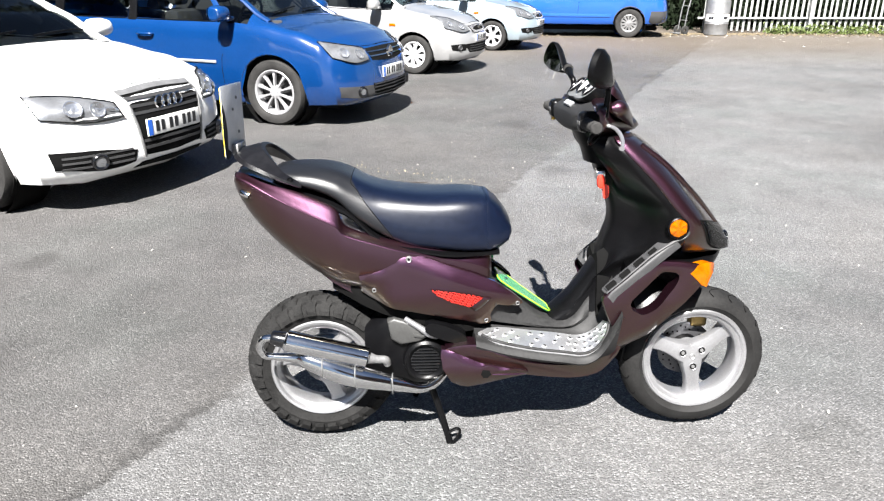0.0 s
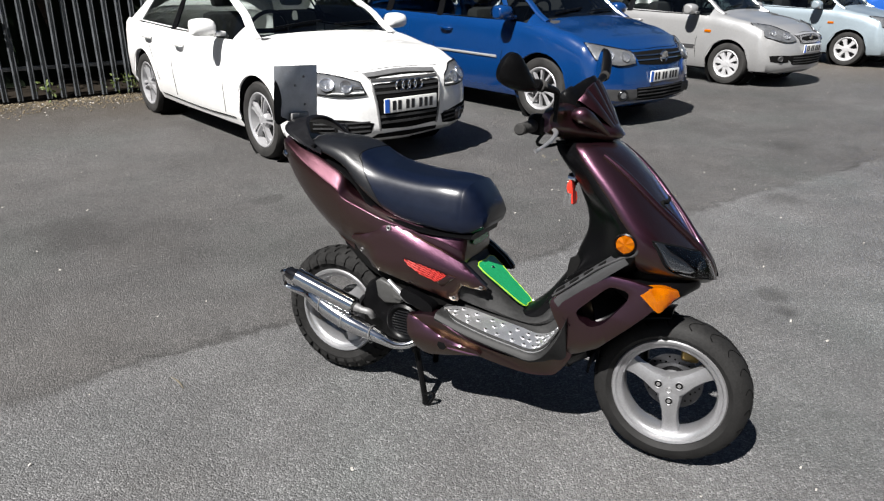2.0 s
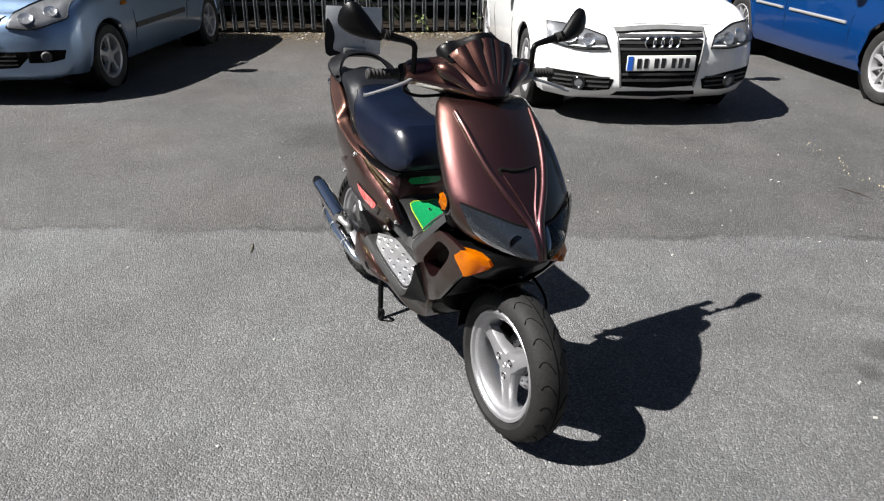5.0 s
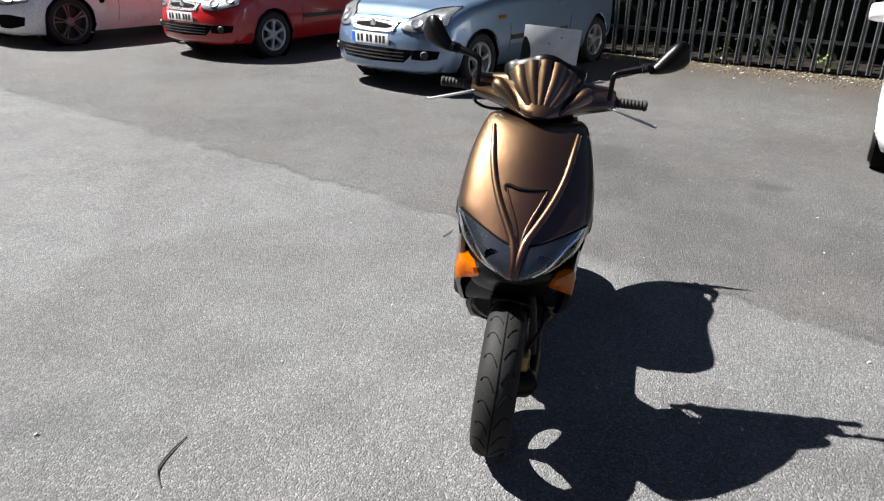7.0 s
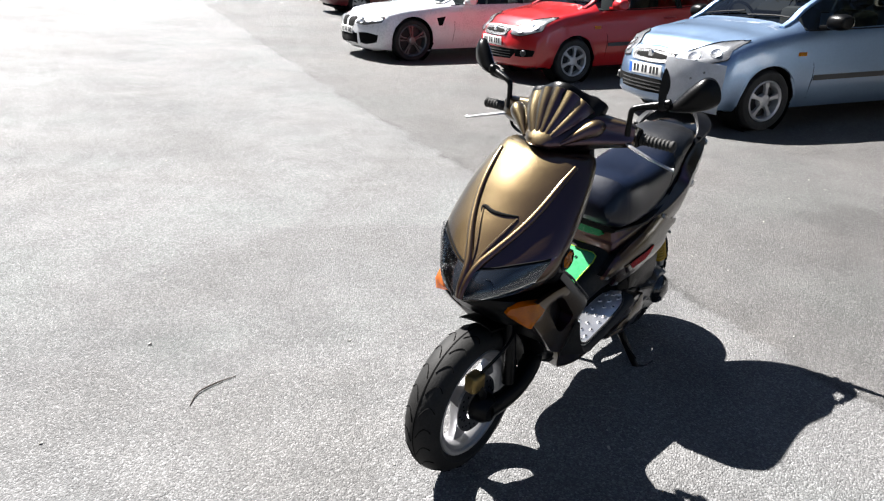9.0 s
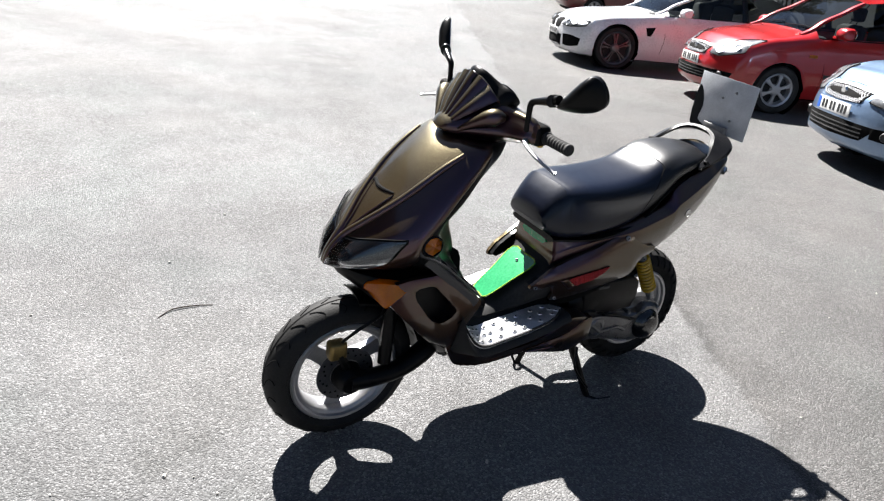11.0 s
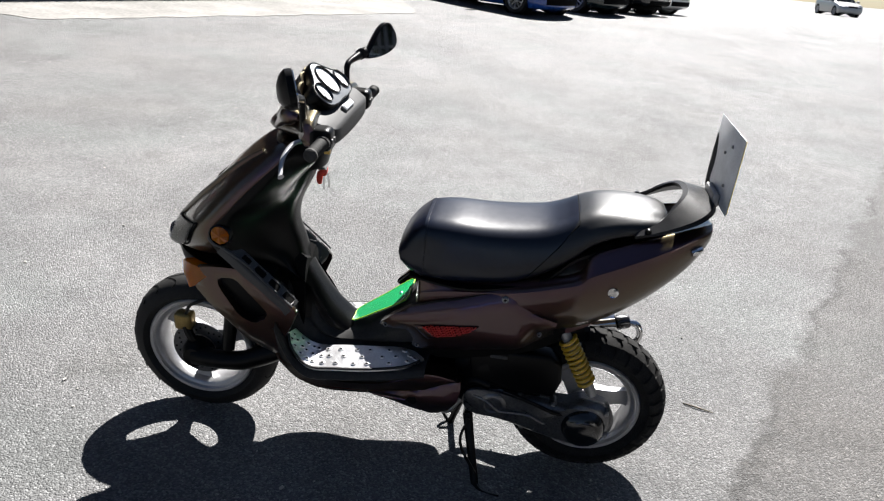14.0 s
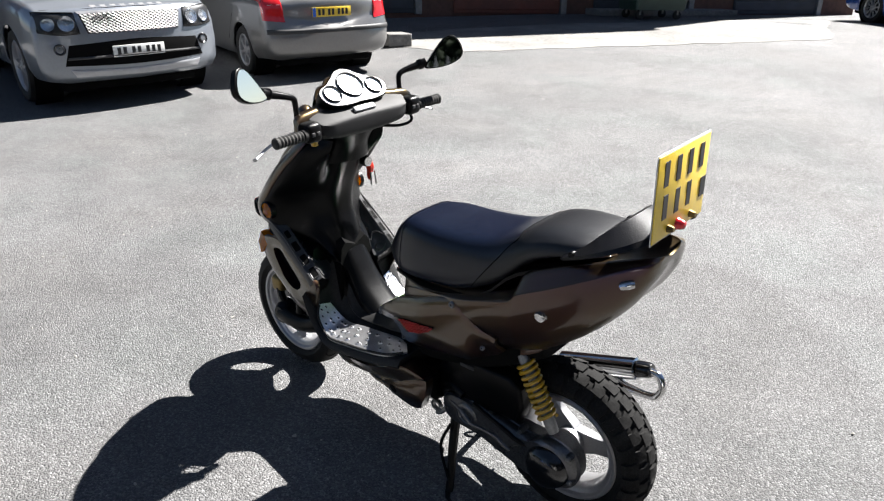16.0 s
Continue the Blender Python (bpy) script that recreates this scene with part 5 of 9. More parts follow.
def leaf_cloud(name, label, centres, count, size, mat, seed, kind="stuff", spread=0.5, squash=1.0):
    """Many small folded leaves in loose clumps."""
    rnd = random.Random(seed)
    vs, fs = [], []
    for _ in range(count):
        c, r = rnd.choice(centres)
        v = Vector((rnd.gauss(0, 1), rnd.gauss(0, 1), rnd.gauss(0, 1) * squash)) * r * spread
        p = Vector(c) + v
        if p.z < 0.01:
            p.z = rnd.uniform(0.01, 0.06)
        e = Euler((rnd.uniform(0, 6), rnd.uniform(0, 6), rnd.uniform(0, 6))).to_matrix()
        s = size * rnd.uniform(0.5, 1.4)
        k = len(vs)
        for q in ((-0.5, 0, 0), (0, -0.3, 0.08), (0.55, 0, 0), (0, 0.3, 0.08)):
            vs.append(p + e @ (Vector(q) * s))
        fs += [(k, k + 1, k + 2), (k, k + 2, k + 3)]
    me = bpy.data.meshes.new(name)
    me.from_pydata(vs, [], fs)
    me.materials.append(mat)
    return tagged(new(name, me), label, "plants", kind=kind)


# dense growth behind the west fence, its deep shade painted as near-black leaves
rnd = random.Random(5)
AWAY = Vector((-0.947, 0.32))
cs = []
for i in range(90):
    q = FA + FD * (-18 + 36 * i / 89) + AWAY * rnd.uniform(0.7, 2.4)
    cs.append(((q.x, q.y, rnd.uniform(0.2, 2.6)), rnd.uniform(0.4, 0.8)))
leaf_cloud("hedge", "dense undergrowth behind the fence, its shade put into near-black leaves", cs, 45000, 0.12, M_LEAFSHADE, 3)
# crowns above the view, added to keep sun off the hedge and its ground
cs = []
for i in range(150):
    q = FA + FD * (-24 + 42 * i / 149) + AWAY * rnd.uniform(0.9, 3.6)
    cs.append(((q.x, q.y, rnd.uniform(3.0, 6.5)), rnd.uniform(0.7, 1.2)))
leaf_cloud("shade_tree_row", "unseen near-black tree crowns added to shade the hedge", cs, 42000, 0.2, M_LEAFSHADE, 31)
for i in range(9):
    q = FA + FD * (-20 + 4.4 * i) + AWAY * 1.9
    tagged(link_mesh("tree_trunk", tube([(q.x, q.y, 0), (q.x + 0.05, q.y, 1.5), (q.x - 0.1, q.y + 0.15, 3.2), (q.x + 0.1, q.y + 0.1, 5.5)], [0.14, 0.11, 0.09, 0.03], 8), M_BARK), "dark tree trunk in the hedge", "tree", "trees behind the fence")
# soil sheet added over the asphalt; its near-black colour paints the shade under the hedge
soil = slab([tuple(FA + FD * k - AWAY * 0.02) for k in (-20, 22)] + [tuple(FA + FD * k + AWAY * 3.2) for k in (22, -20)], -0.05, 0.012, plane='XY')
tagged(link_mesh("soil", soil, M_SOIL, False), "added soil sheet under the hedge, its shade put into a near-black colour", "soil", kind="structure")
bank = bmesh.new()
pa, pb = FA - FD * 18 + AWAY * 1.5, FA + FD * 20 + AWAY * 1.5
rows = []
for i in range(40):
    q = pa.lerp(pb, i / 39)
    rows.append([Vector((q.x + 0.4 * math.sin(i * 1.7), q.y, 0)), Vector((q.x - 0.3 + 0.3 * math.sin(i * 2.3), q.y, 1.5)), Vector((q.x - 0.9, q.y, 3.5 + 0.5 * math.sin(i * 1.1))), Vector((q.x - 3, q.y, 4.2)), Vector((q.x - 6, q.y, 0))])
skin(rows, False, bank, closed=False)
tagged(link_mesh("bank", bank, M_LEAFSHADE), "overgrown bank behind the fence, its shade put into a near-black colour", "bank", kind="structure")
cs = []
for i in range(34):
    x = 6.2 + 11.5 * i / 33
    cs.append(((x, 20.9 + rnd.uniform(0, 1.0), rnd.uniform(0.3, 2.6)), rnd.uniform(0.4, 0.8)))
leaf_cloud("hedge_north", "green bushes behind the pale fence, shade put into their leaf colour", cs, 12000, 0.14, M_LEAFSHADE, 4)
bankn = box((4, 22.4, 0), (30, 24, 4.5), 0.3)
tagged(link_mesh("bank_north", bankn, M_LEAFSHADE), "green bank behind the pale fence, shade put into its colour", "bank", kind="structure")
leaf_cloud("weeds", "bright green weeds at the foot of the fence", [((8.2 + 0.35 * i, 19.55 + 0.1 * math.sin(i * 2), 0.1), 0.24) for i in range(9)], 1500, 0.07, M_LEAF, 6, squash=0.6)
wc = [(FA + FD * t + Vector((0.947, -0.32)) * 0.12) for t in (0.3, 1.5, 2.3, 2.45, 2.6, 3.4, -2, -3.3)]
leaf_cloud("weeds_west", "small green weeds growing through the fence", [((q.x, q.y, 0.18), 0.13) for q in wc], 220, 0.045, M_LEAF, 7)
sp = FA + FD * 1.06
leaf_cloud("climber", "small green climber on a fence post", [((sp.x + 0.05, sp.y, 0.95), 0.08)], 60, 0.06, M_LEAF, 8)


def litter(name, label, a, b, width, count, size, mat, seed, cat="litter"):
    rnd = random.Random(seed)
    a, b = Vector(a), Vector(b)
    d = (b - a)
    nrm = Vector((-d.y, d.x)).normalized()
    vs, fs = [], []
    for _ in range(count):
        q = a + d * rnd.random() + nrm * (abs(rnd.gauss(0, 0.5)) * width)
        e = Euler((rnd.gauss(0, 0.35), rnd.gauss(0, 0.35), rnd.uniform(0, 6))).to_matrix()
        s = size * rnd.uniform(0.4, 1.5)
        k = len(vs)
        h = rnd.uniform(0.25, 0.5)
        for o in ((-0.5, -0.3, 0), (0.5, -0.35, 0), (0.6, 0.3, 0), (-0.45, 0.35, 0), (-0.35, -0.2, h), (0.35, -0.2, h), (0.4, 0.2, h * 0.8), (-0.3, 0.2, h)):
            vs.append(Vector((q.x, q.y, rise(q.x, q.y) + 0.002)) + e @ (Vector(o) * s))
        fs += [(k, k + 1, k + 5, k + 4), (k + 1, k + 2, k + 6, k + 5), (k + 2, k + 3, k + 7, k + 6), (k + 3, k, k + 4, k + 7), (k + 4, k + 5, k + 6, k + 7)]
    me = bpy.data.meshes.new(name)
    me.from_pydata(vs, [], fs)
    me.materials.append(mat)
    return tagged(new(name, me), label, cat, kind="stuff")


fa, fb = FA - FD * 12, FA + FD * 15
litter("leaf_litter", "brown dry leaf litter along the fence foot", (fb.x, fb.y), (fa.x, fa.y), 0.7, 16000, 0.019, M_LITTER, 11)
litter("gravel", "pale stones among the litter by the fence", (fb.x, fb.y), (fa.x, fa.y), 0.9, 900, 0.02, M_CHIP, 12, "gravel")
litter("leaf_litter_north", "dry leaf litter below the pale fence", (17, 20.1), (2.0, 19.6), 0.9, 3500, 0.04, M_LITTER, 13)
litter("gravel_north", "pale stones below the pale fence", (17, 20.0), (2.0, 19.5), 2.2, 260, 0.03, M_CHIP, 14, "gravel")
litter("grit", "small pale grit lying on the asphalt", (-5, 9), (3, -4), 9.0, 420, 0.010, M_CHIP, 15, "grit")
litter("grit_east", "small pale grit lying on the asphalt", (3, -4), (-5, 9), 7.0, 330, 0.009, M_CHIP, 16, "grit")


def stick(name, label, pts, r, mat):
    return tagged(link_mesh(name, tube([(x, y, r * 0.9 + z) for x, y, z in pts], [r * 0.6] + [r] * (len(pts) - 2) + [r * 0.5], 6), mat), label, "twig")


stick("twig", "thin dark curved twig on the asphalt", [(1.40, 1.265, 0), (1.34, 1.215, 0.004), (1.26, 1.205, 0.004), (1.18, 1.21, 0)], 0.003, M_WOOD)
stick("straw", "short pale dry straw on the asphalt", [(-0.65, 1.597, 0), (-0.70, 1.615, 0.003), (-0.755, 1.625, 0)], 0.0034, M_STEM)
stick("twig", "thin dark twig on the asphalt", [(-0.29, 5.03, 0), (-0.18, 5.055, 0.004), (-0.08, 5.06, 0)], 0.003, M_WOOD)
leaf_cloud("moss_line", "dry yellow moss along an asphalt crack", [((-0.95 + 0.07 * i, 5.5 - 0.027 * i - 0.05 * math.sin(i), 0.004), 0.03) for i in range(18)], 90, 0.009, M_STRAW, 21, squash=0.1)

# faint chalk strokes on the asphalt
for i, (a, b_) in enumerate((((1.80, 13.49), (1.41, 11.24)), ((1.87, 13.1), (1.47, 10.74)))):
    a, b_ = Vector(a), Vector(b_)
    d = (b_ - a).normalized()
    n_ = Vector((-d.y, d.x)) * 0.006
    line = [a, a.lerp(b_, 0.35) + n_ * 2, a.lerp(b_, 0.7) - n_, b_]
    bm = skin([[Vector((*(p + n_ * k_), z)) for k_, z in ((-1, 0.0005), (0, 0.0025), (1, 0.0005))] for p in line], False, closed=False)
    tagged(link_mesh("chalk_mark", bm, M_CHALK, False), "thin pale chalk stroke on the asphalt", "chalk mark", "chalk strokes")

# brick building with shutters
wl = bmesh.new()
bld = empty("building", pose(5.75, -18.4, 0.6, 0, 0, 65), "tall dark brick works building with shuttered bays", "building", kind="structure")
part("wall", box((0, -9, -0.5), (26, 0, 11), 0.05), M_BRICK, bld, smooth=False)
part("roof", box((-0.15, -9.2, 11.003), (26.2, 0.15, 11.25), 0.04), M_STEEL, bld, smooth=False)
part("chimney", box((0.1, -1.1, 11.253), (1.2, -0.1, 12.2), 0.03), M_BRICK, bld, smooth=False)
for x, mt, lb in ((1.4, M_SHUTTER, "dark closed shutter"), (5.4, M_SHUTTER, "dark closed shutter"), (8.9, M_REDOOR, "dull red-brown shutter"), (12.4, M_SHUTTER, "dark closed shutter"), (16.4, M_SHUTTER, "dark closed shutter"), (20.4, M_SHUTTER, "dark closed shutter")):
    dr = part("shutter_door", box((x, 0.002, 0.02), (x + 2.6, 0.05, 3.2), 0.01), mt, bld, lb, smooth=False)
    for j in range(12):
        part("slat", box((x + 0.02, 0.05, 0.1 + j * 0.25), (x + 2.58, 0.075, 0.3 + j * 0.25), 0.01), mt, dr, smooth=False)
    part("door_frame", box((x - 0.15, 0.002, 0.0), (x - 0.003, 0.12, 3.35), 0.01), M_STEEL, bld, smooth=False)
    for j in range(2):
        wd = part("window", box((x + 0.3, 0.002, 4.6 + j * 3.2), (x + 2.3, 0.06, 6.4 + j * 3.2), 0.02), M_TRIM, bld, smooth=False)
        part("pane", box((x + 0.4, 0.06, 4.7 + j * 3.2), (x + 2.2, 0.07, 6.3 + j * 3.2)), M_BLACKGLOSS, wd, smooth=False)
part("step", box((4.4, 0.004, 0.0), (8.2, 0.7, 0.14), 0.02), M_CONC, bld, smooth=False)


def wheeled_bin(m):
    root = empty("wheeled_bin", m, "dark green four-wheeled refuse bin by the building", "bin")
    rings = [[Vector((x * k, y * k2, z)) for x, y in ((-0.62, -0.5), (0.62, -0.5), (0.66, -0.46), (0.66, 0.46), (0.62, 0.5), (-0.62, 0.5), (-0.66, 0.46), (-0.66, -0.46))] for z, k, k2 in ((0.2, 0.9, 0.85), (0.4, 0.92, 0.88), (1.1, 1.0, 1.0), (1.14, 1.04, 1.04), (1.18, 1.04, 1.04))]
    part("body", skin(rings), M_BIN, root)
    part("lid", smooth_skin([[Vector((x, y, z)) for x, y in ((-0.68 * k, -0.52 * k), (0.68 * k, -0.52 * k), (0.68 * k, 0.52 * k), (-0.68 * k, 0.52 * k))] for z, k in ((1.182, 1.0), (1.26, 0.97), (1.33, 0.7))], 3, 2), M_BIN, root)
    for x in (-0.45, 0.45):
        for y in (-0.32, 0.32):
            part("caster", turned([(0.02, -0.025), (0.09, -0.025), (0.1, 0), (0.09, 0.025), (0.02, 0.025)], 16, at=(x, y, 0.1)), M_RUBBER, root)
            part("fork", box((x - 0.02, y - 0.04, 0.1), (x + 0.02, y + 0.04, 0.22), 0.005), M_STEEL, root)
    return root


wheeled_bin(pose(7.6, -11.2, 0.58, 0, 0, 60))
kb = box((-0.21, -0.2, 0.0), (0.21, 0.2, 0.2), 0.02, 3)
k_ = tagged(link_mesh("concrete_block", kb, M_CONC), "loose pale concrete block on the asphalt", "block")
k_.matrix_world = pose(8.0, -4.15, rise(8.0, -4.15) + 0.004, 0, 0, 75)

# silver drum and small trolley by the pale fence
can = empty("metal_drum", pose(6.6, 19.25, 0), "shiny silver metal drum with a white band", "drum")
part("shell", turned([(0.001, 0.0), (0.26, 0.0), (0.29, 0.02), (0.29, 0.26), (0.30, 0.28), (0.29, 0.30), (0.29, 0.52), (0.30, 0.54), (0.29, 0.56), (0.29, 0.82), (0.27, 0.88), (0.001, 0.89)], 32, 'Z'), M_STEEL, can)
part("band", turned([(0.2905, 0.34), (0.294, 0.34), (0.294, 0.52), (0.2905, 0.52)], 32, 'Z'), M_PLATE_W, can, "white printed band")
mk = bmesh.new()
for a0 in (-2.55, -2.40, -2.25, -1.3, -1.15, -1.0):
    for j in range(2):
        a = a0 + 0.05 * j
        box((0.294 * math.cos(a) - 0.012, 0.294 * math.sin(a) - 0.006, 0.39), (0.294 * math.cos(a) + 0.012, 0.294 * math.sin(a) + 0.006, 0.46), bm=mk)
part("band_mark", mk, M_INK, can, "dark bars")
tro = empty("hand_trolley", pose(5.75, 19.35, 0, 0, 0, 20), "old dark hand trolley leaning by the drum", "trolley")
for y in (-0.16, 0.16):
    part("trolley_wheel", turned([(0.03, -0.02), (0.1, -0.025), (0.115, 0), (0.1, 0.025), (0.03, 0.02)], 18, at=(0, y, 0.115)), M_RUBBER, tro)
    part("upright", tube([(0, y * 0.8, 0.12), (0.05, y * 0.8, 0.6), (0.16, y * 0.8, 1.1)], 0.014, 8), M_STEEL, tro)
part("foot_plate", box((-0.22, -0.15, 0.03), (0.0, 0.15, 0.045), 0.004), M_STEEL, tro)
for z in (0.35, 0.7, 1.05):
    part("cross_bar", tube([(0.02 + z * 0.11, -0.14, z), (0.02 + z * 0.11, 0.14, z)], 0.01, 8), M_STEEL, tro)


# ---- the scooter ----
# x ahead, y to its left, origin on the ground under the rear axle; it leans to its left on the stand
def flip_paint():
    """Dark plum lacquer with coarse flake that turns bronze at a glance."""
    m = paint("plum_flip_paint", (0.0075, 0.002, 0.0024), 0.75, 0.33)
    n, l = m.node_tree.nodes, m.node_tree.links
    p = n["Principled BSDF"]
    tc = n.new("ShaderNodeTexCoord")
    fl = n.new("ShaderNodeTexVoronoi")
    fl.inputs["Scale"].default_value = 900
    l.new(tc.outputs["Object"], fl.inputs["Vector"])
    b = n.new("ShaderNodeBump")
    b.inputs["Strength"].default_value, b.inputs["Distance"].default_value = 0.15, 0.001
    l.new(fl.outputs["Color"], b.inputs["Height"])
    l.new(b.outputs[0], p.inputs["Normal"])
    p.inputs["Coat Roughness"].default_value = 0.1
    # interference flake: violet when lit from behind the viewer, gold against the light
    flake = n.new("ShaderNodeBsdfPrincipled")
    for key, value in (("Base Color", (0.008, 0.0025, 0.003, 1)), ("Roughness", 0.4), ("IOR", 2.6), ("Specular Tint", (1.0, 0.95, 0.95, 1)), ("Thin Film Thickness", 322.0), ("Thin Film IOR", 1.25), ("Coat Weight", 0.5), ("Coat Roughness", 0.08)):
        flake.inputs[key].default_value = value
    l.new(b.outputs[0], flake.inputs["Normal"])
    mx = n.new("ShaderNodeMixShader")
    mx.inputs[0].default_value = 0.27
    l.new(p.outputs[0], mx.inputs[1])
    l.new(flake.outputs[0], mx.inputs[2])
    l.new(mx.outputs[0], n["Material Output"].inputs[0])
    return m


P_FLIP = flip_paint()
M_KNEE = material("satin_black_plastic", (0.03, 0.03, 0.031), rough=0.4, vary=0.25, scale=12, bump=0.08, bump_scale=400, spec=0.5)


def seat_vinyl():
    """Smooth blue-black vinyl ahead, grained vinyl on the pillion part and its flanks."""
    m = material("black_seat_vinyl", (0.002, 0.004, 0.0115), rough=0.3, vary=0.2, scale=5, spec=0.42, rough_vary=0.05)
    n, l = m.node_tree.nodes, m.node_tree.links
    p = n["Principled BSDF"]
    tc = n.new("ShaderNodeTexCoord")
    sep = n.new("ShaderNodeSeparateXYZ")
    l.new(tc.outputs["Object"], sep.inputs[0])

    def calc(op, a, b):
        t = n.new("ShaderNodeMath")
        t.operation = op
        for i, v in enumerate((a, b)):
            if isinstance(v, (int, float)):
                t.inputs[i].default_value = v
            else:
                l.new(v, t.inputs[i])
        return t.outputs[0]

    z = sep.outputs[2]
    edge = calc('MAXIMUM', calc('MULTIPLY_ADD', z, -0.55), calc('MULTIPLY_ADD', z, -0.78))
    a, b = edge.node.inputs[0].links[0].from_node, edge.node.inputs[1].links[0].from_node
    a.inputs[2].default_value, b.inputs[2].default_value = 0.118 + 0.87 * 0.55, 0.14 + 0.83 * 0.78
    rear = calc('LESS_THAN', sep.outputs[0], edge)
    grain = n.new("ShaderNodeTexVoronoi")
    grain.inputs["Scale"].default_value = 420
    l.new(tc.outputs["Object"], grain.inputs["Vector"])
    b = n.new("ShaderNodeBump")
    b.inputs["Distance"].default_value = 0.001
    l.new(calc('MULTIPLY_ADD', rear, 0.22), b.inputs["Strength"])
    b.inputs["Strength"].links[0].from_node.inputs[2].default_value = 0.04
    l.new(grain.outputs["Distance"], b.inputs["Height"])
    l.new(b.outputs[0], p.inputs["Normal"])
    mix = n.new("ShaderNodeMix")
    mix.data_type = 'RGBA'
    l.new(rear, mix.inputs[0])
    l.new(p.inputs["Base Color"].links[0].from_socket, mix.inputs[6])
    mix.inputs[7].default_value = (0.006, 0.0065, 0.008, 1)
    l.new(mix.outputs[2], p.inputs["Base Color"])
    l.new(calc('ADD', p.inputs["Roughness"].links[0].from_socket, calc('MULTIPLY', rear, 0.07)), p.inputs["Roughness"])
    return m


M_VINYL = seat_vinyl()
M_CARBON = material("carbon_look_plastic", (0.005, 0.005, 0.006), rough=0.38, vary=0.4, scale=60, bump=0.3, bump_scale=350, spec=0.25)
M_FLOOR = material("worn_black_floor", (0.012, 0.012, 0.0123), rough=0.6, vary=0.3, scale=9, bump=0.08, bump_scale=300, second=(0.022, 0.022, 0.022), spec=0.25)
M_TREAD = material("brushed_tread_plate", (0.72, 0.72, 0.735), rough=0.34, metal=0.9, vary=0.15, scale=20)
M_DUSTY = material("dusty_block_rubber", (0.006, 0.0059, 0.0058), rough=0.88, vary=0.5, scale=16, bump=0.35, bump_scale=220, spec=0.18, second=(0.018, 0.0177, 0.0174))
M_GREEN = material("bright_green_plate", (0.007, 0.23, 0.075), rough=0.25, vary=0.2, scale=10, coat=0.6)
M_LIME = material("lime_edge", (0.25, 0.42, 0.02), rough=0.35, vary=0.2, scale=20)
M_REDMESH = material("red_mesh", (0.42, 0.02, 0.014), rough=0.4, vary=0.25, scale=20)
M_YELLOW = material("yellow_spring_paint", (0.42, 0.25, 0.008), rough=0.35, vary=0.15, scale=20, coat=0.4)
M_CAST = material("cast_aluminium", (0.115, 0.115, 0.118), rough=0.3, metal=0.75, vary=0.35, scale=12, bump=0.2, bump_scale=250)
M_AIRBOX = material("dull_grey_plastic", (0.035, 0.035, 0.034), rough=0.5, vary=0.25, scale=12, bump=0.1, bump_scale=300)
M_GOLD = material("brass_caliper", (0.2, 0.14, 0.05), rough=0.4, metal=0.8, vary=0.25, scale=30)
M_DIAL = material("white_dial", (0.75, 0.76, 0.76), rough=0.3, vary=0.05, scale=20, coat=0.8)
M_DIALFRAME = material("silver_grey_instrument_face", (0.2, 0.205, 0.21), rough=0.35, metal=0.3, vary=0.1, scale=30)
M_DASH = material("matt_dash_plastic", (0.014, 0.014, 0.0145), rough=0.62, vary=0.25, scale=14, bump=0.1, bump_scale=500, spec=0.3)
M_REDKEY = material("red_key_plastic", (0.62, 0.03, 0.015), rough=0.35, vary=0.1, scale=40)
M_PALEMETAL = material("pale_plate_back", (0.5, 0.52, 0.55), rough=0.4, metal=0.15, vary=0.18, scale=18, second=(0.6, 0.62, 0.65))
M_MIRROR = material("mirror_silver", (0.9, 0.9, 0.9), rough=0.03, metal=1.0, vary=0.01, rough_vary=0.01)
M_SOOT = material("soot_black", (0.006, 0.006, 0.006), rough=0.9, vary=0.3, scale=30)

LEAN = pose(-0.253, 2.055, 0, 0, 0, 4.7) @ pose(0, 0, 0, -4.5, 0, 0)
sc = empty("motor_scooter", LEAN, "dark plum metallic motor scooter on its stand, white dials, black seat", "scooter")


def half_ring(pts):
    """A closed ring from (y, z) points down one side, mirrored."""
    inner = [p for p in pts if abs(p[0]) > 1e-6]
    return pts + [(-y, z) for y, z in reversed(inner)]


def sections(rows, nu=3, nv=4, caps=True):
    """rows: (x, [(y, z) ...] from the top middle to the bottom middle)."""
    return smooth_skin([[Vector((x, y, z)) for y, z in half_ring(p)] for x, p in rows], nu, nv, caps)


# rear body: painted shell under the seat
def tail_ring(zt, zc, zl, w, wt):
    """A level deck, a sloping shelf out to a sharp crease, and the rounded flank below it."""
    return [(0, zt - 0.01), (wt * 0.85, zt - 0.004), (wt, zt - 0.001), (wt + 0.5 * (w - wt), (zt + zc) / 2 + 0.001), (w - 0.004, zc + 0.006), (w, zc - 0.003), (w * 0.99, zc - 0.3 * (zc - zl)), (w * 0.87, zc - 0.75 * (zc - zl)), (w * 0.62, zl), (w * 0.3, zl + 0.012), (0, zl + 0.015)]


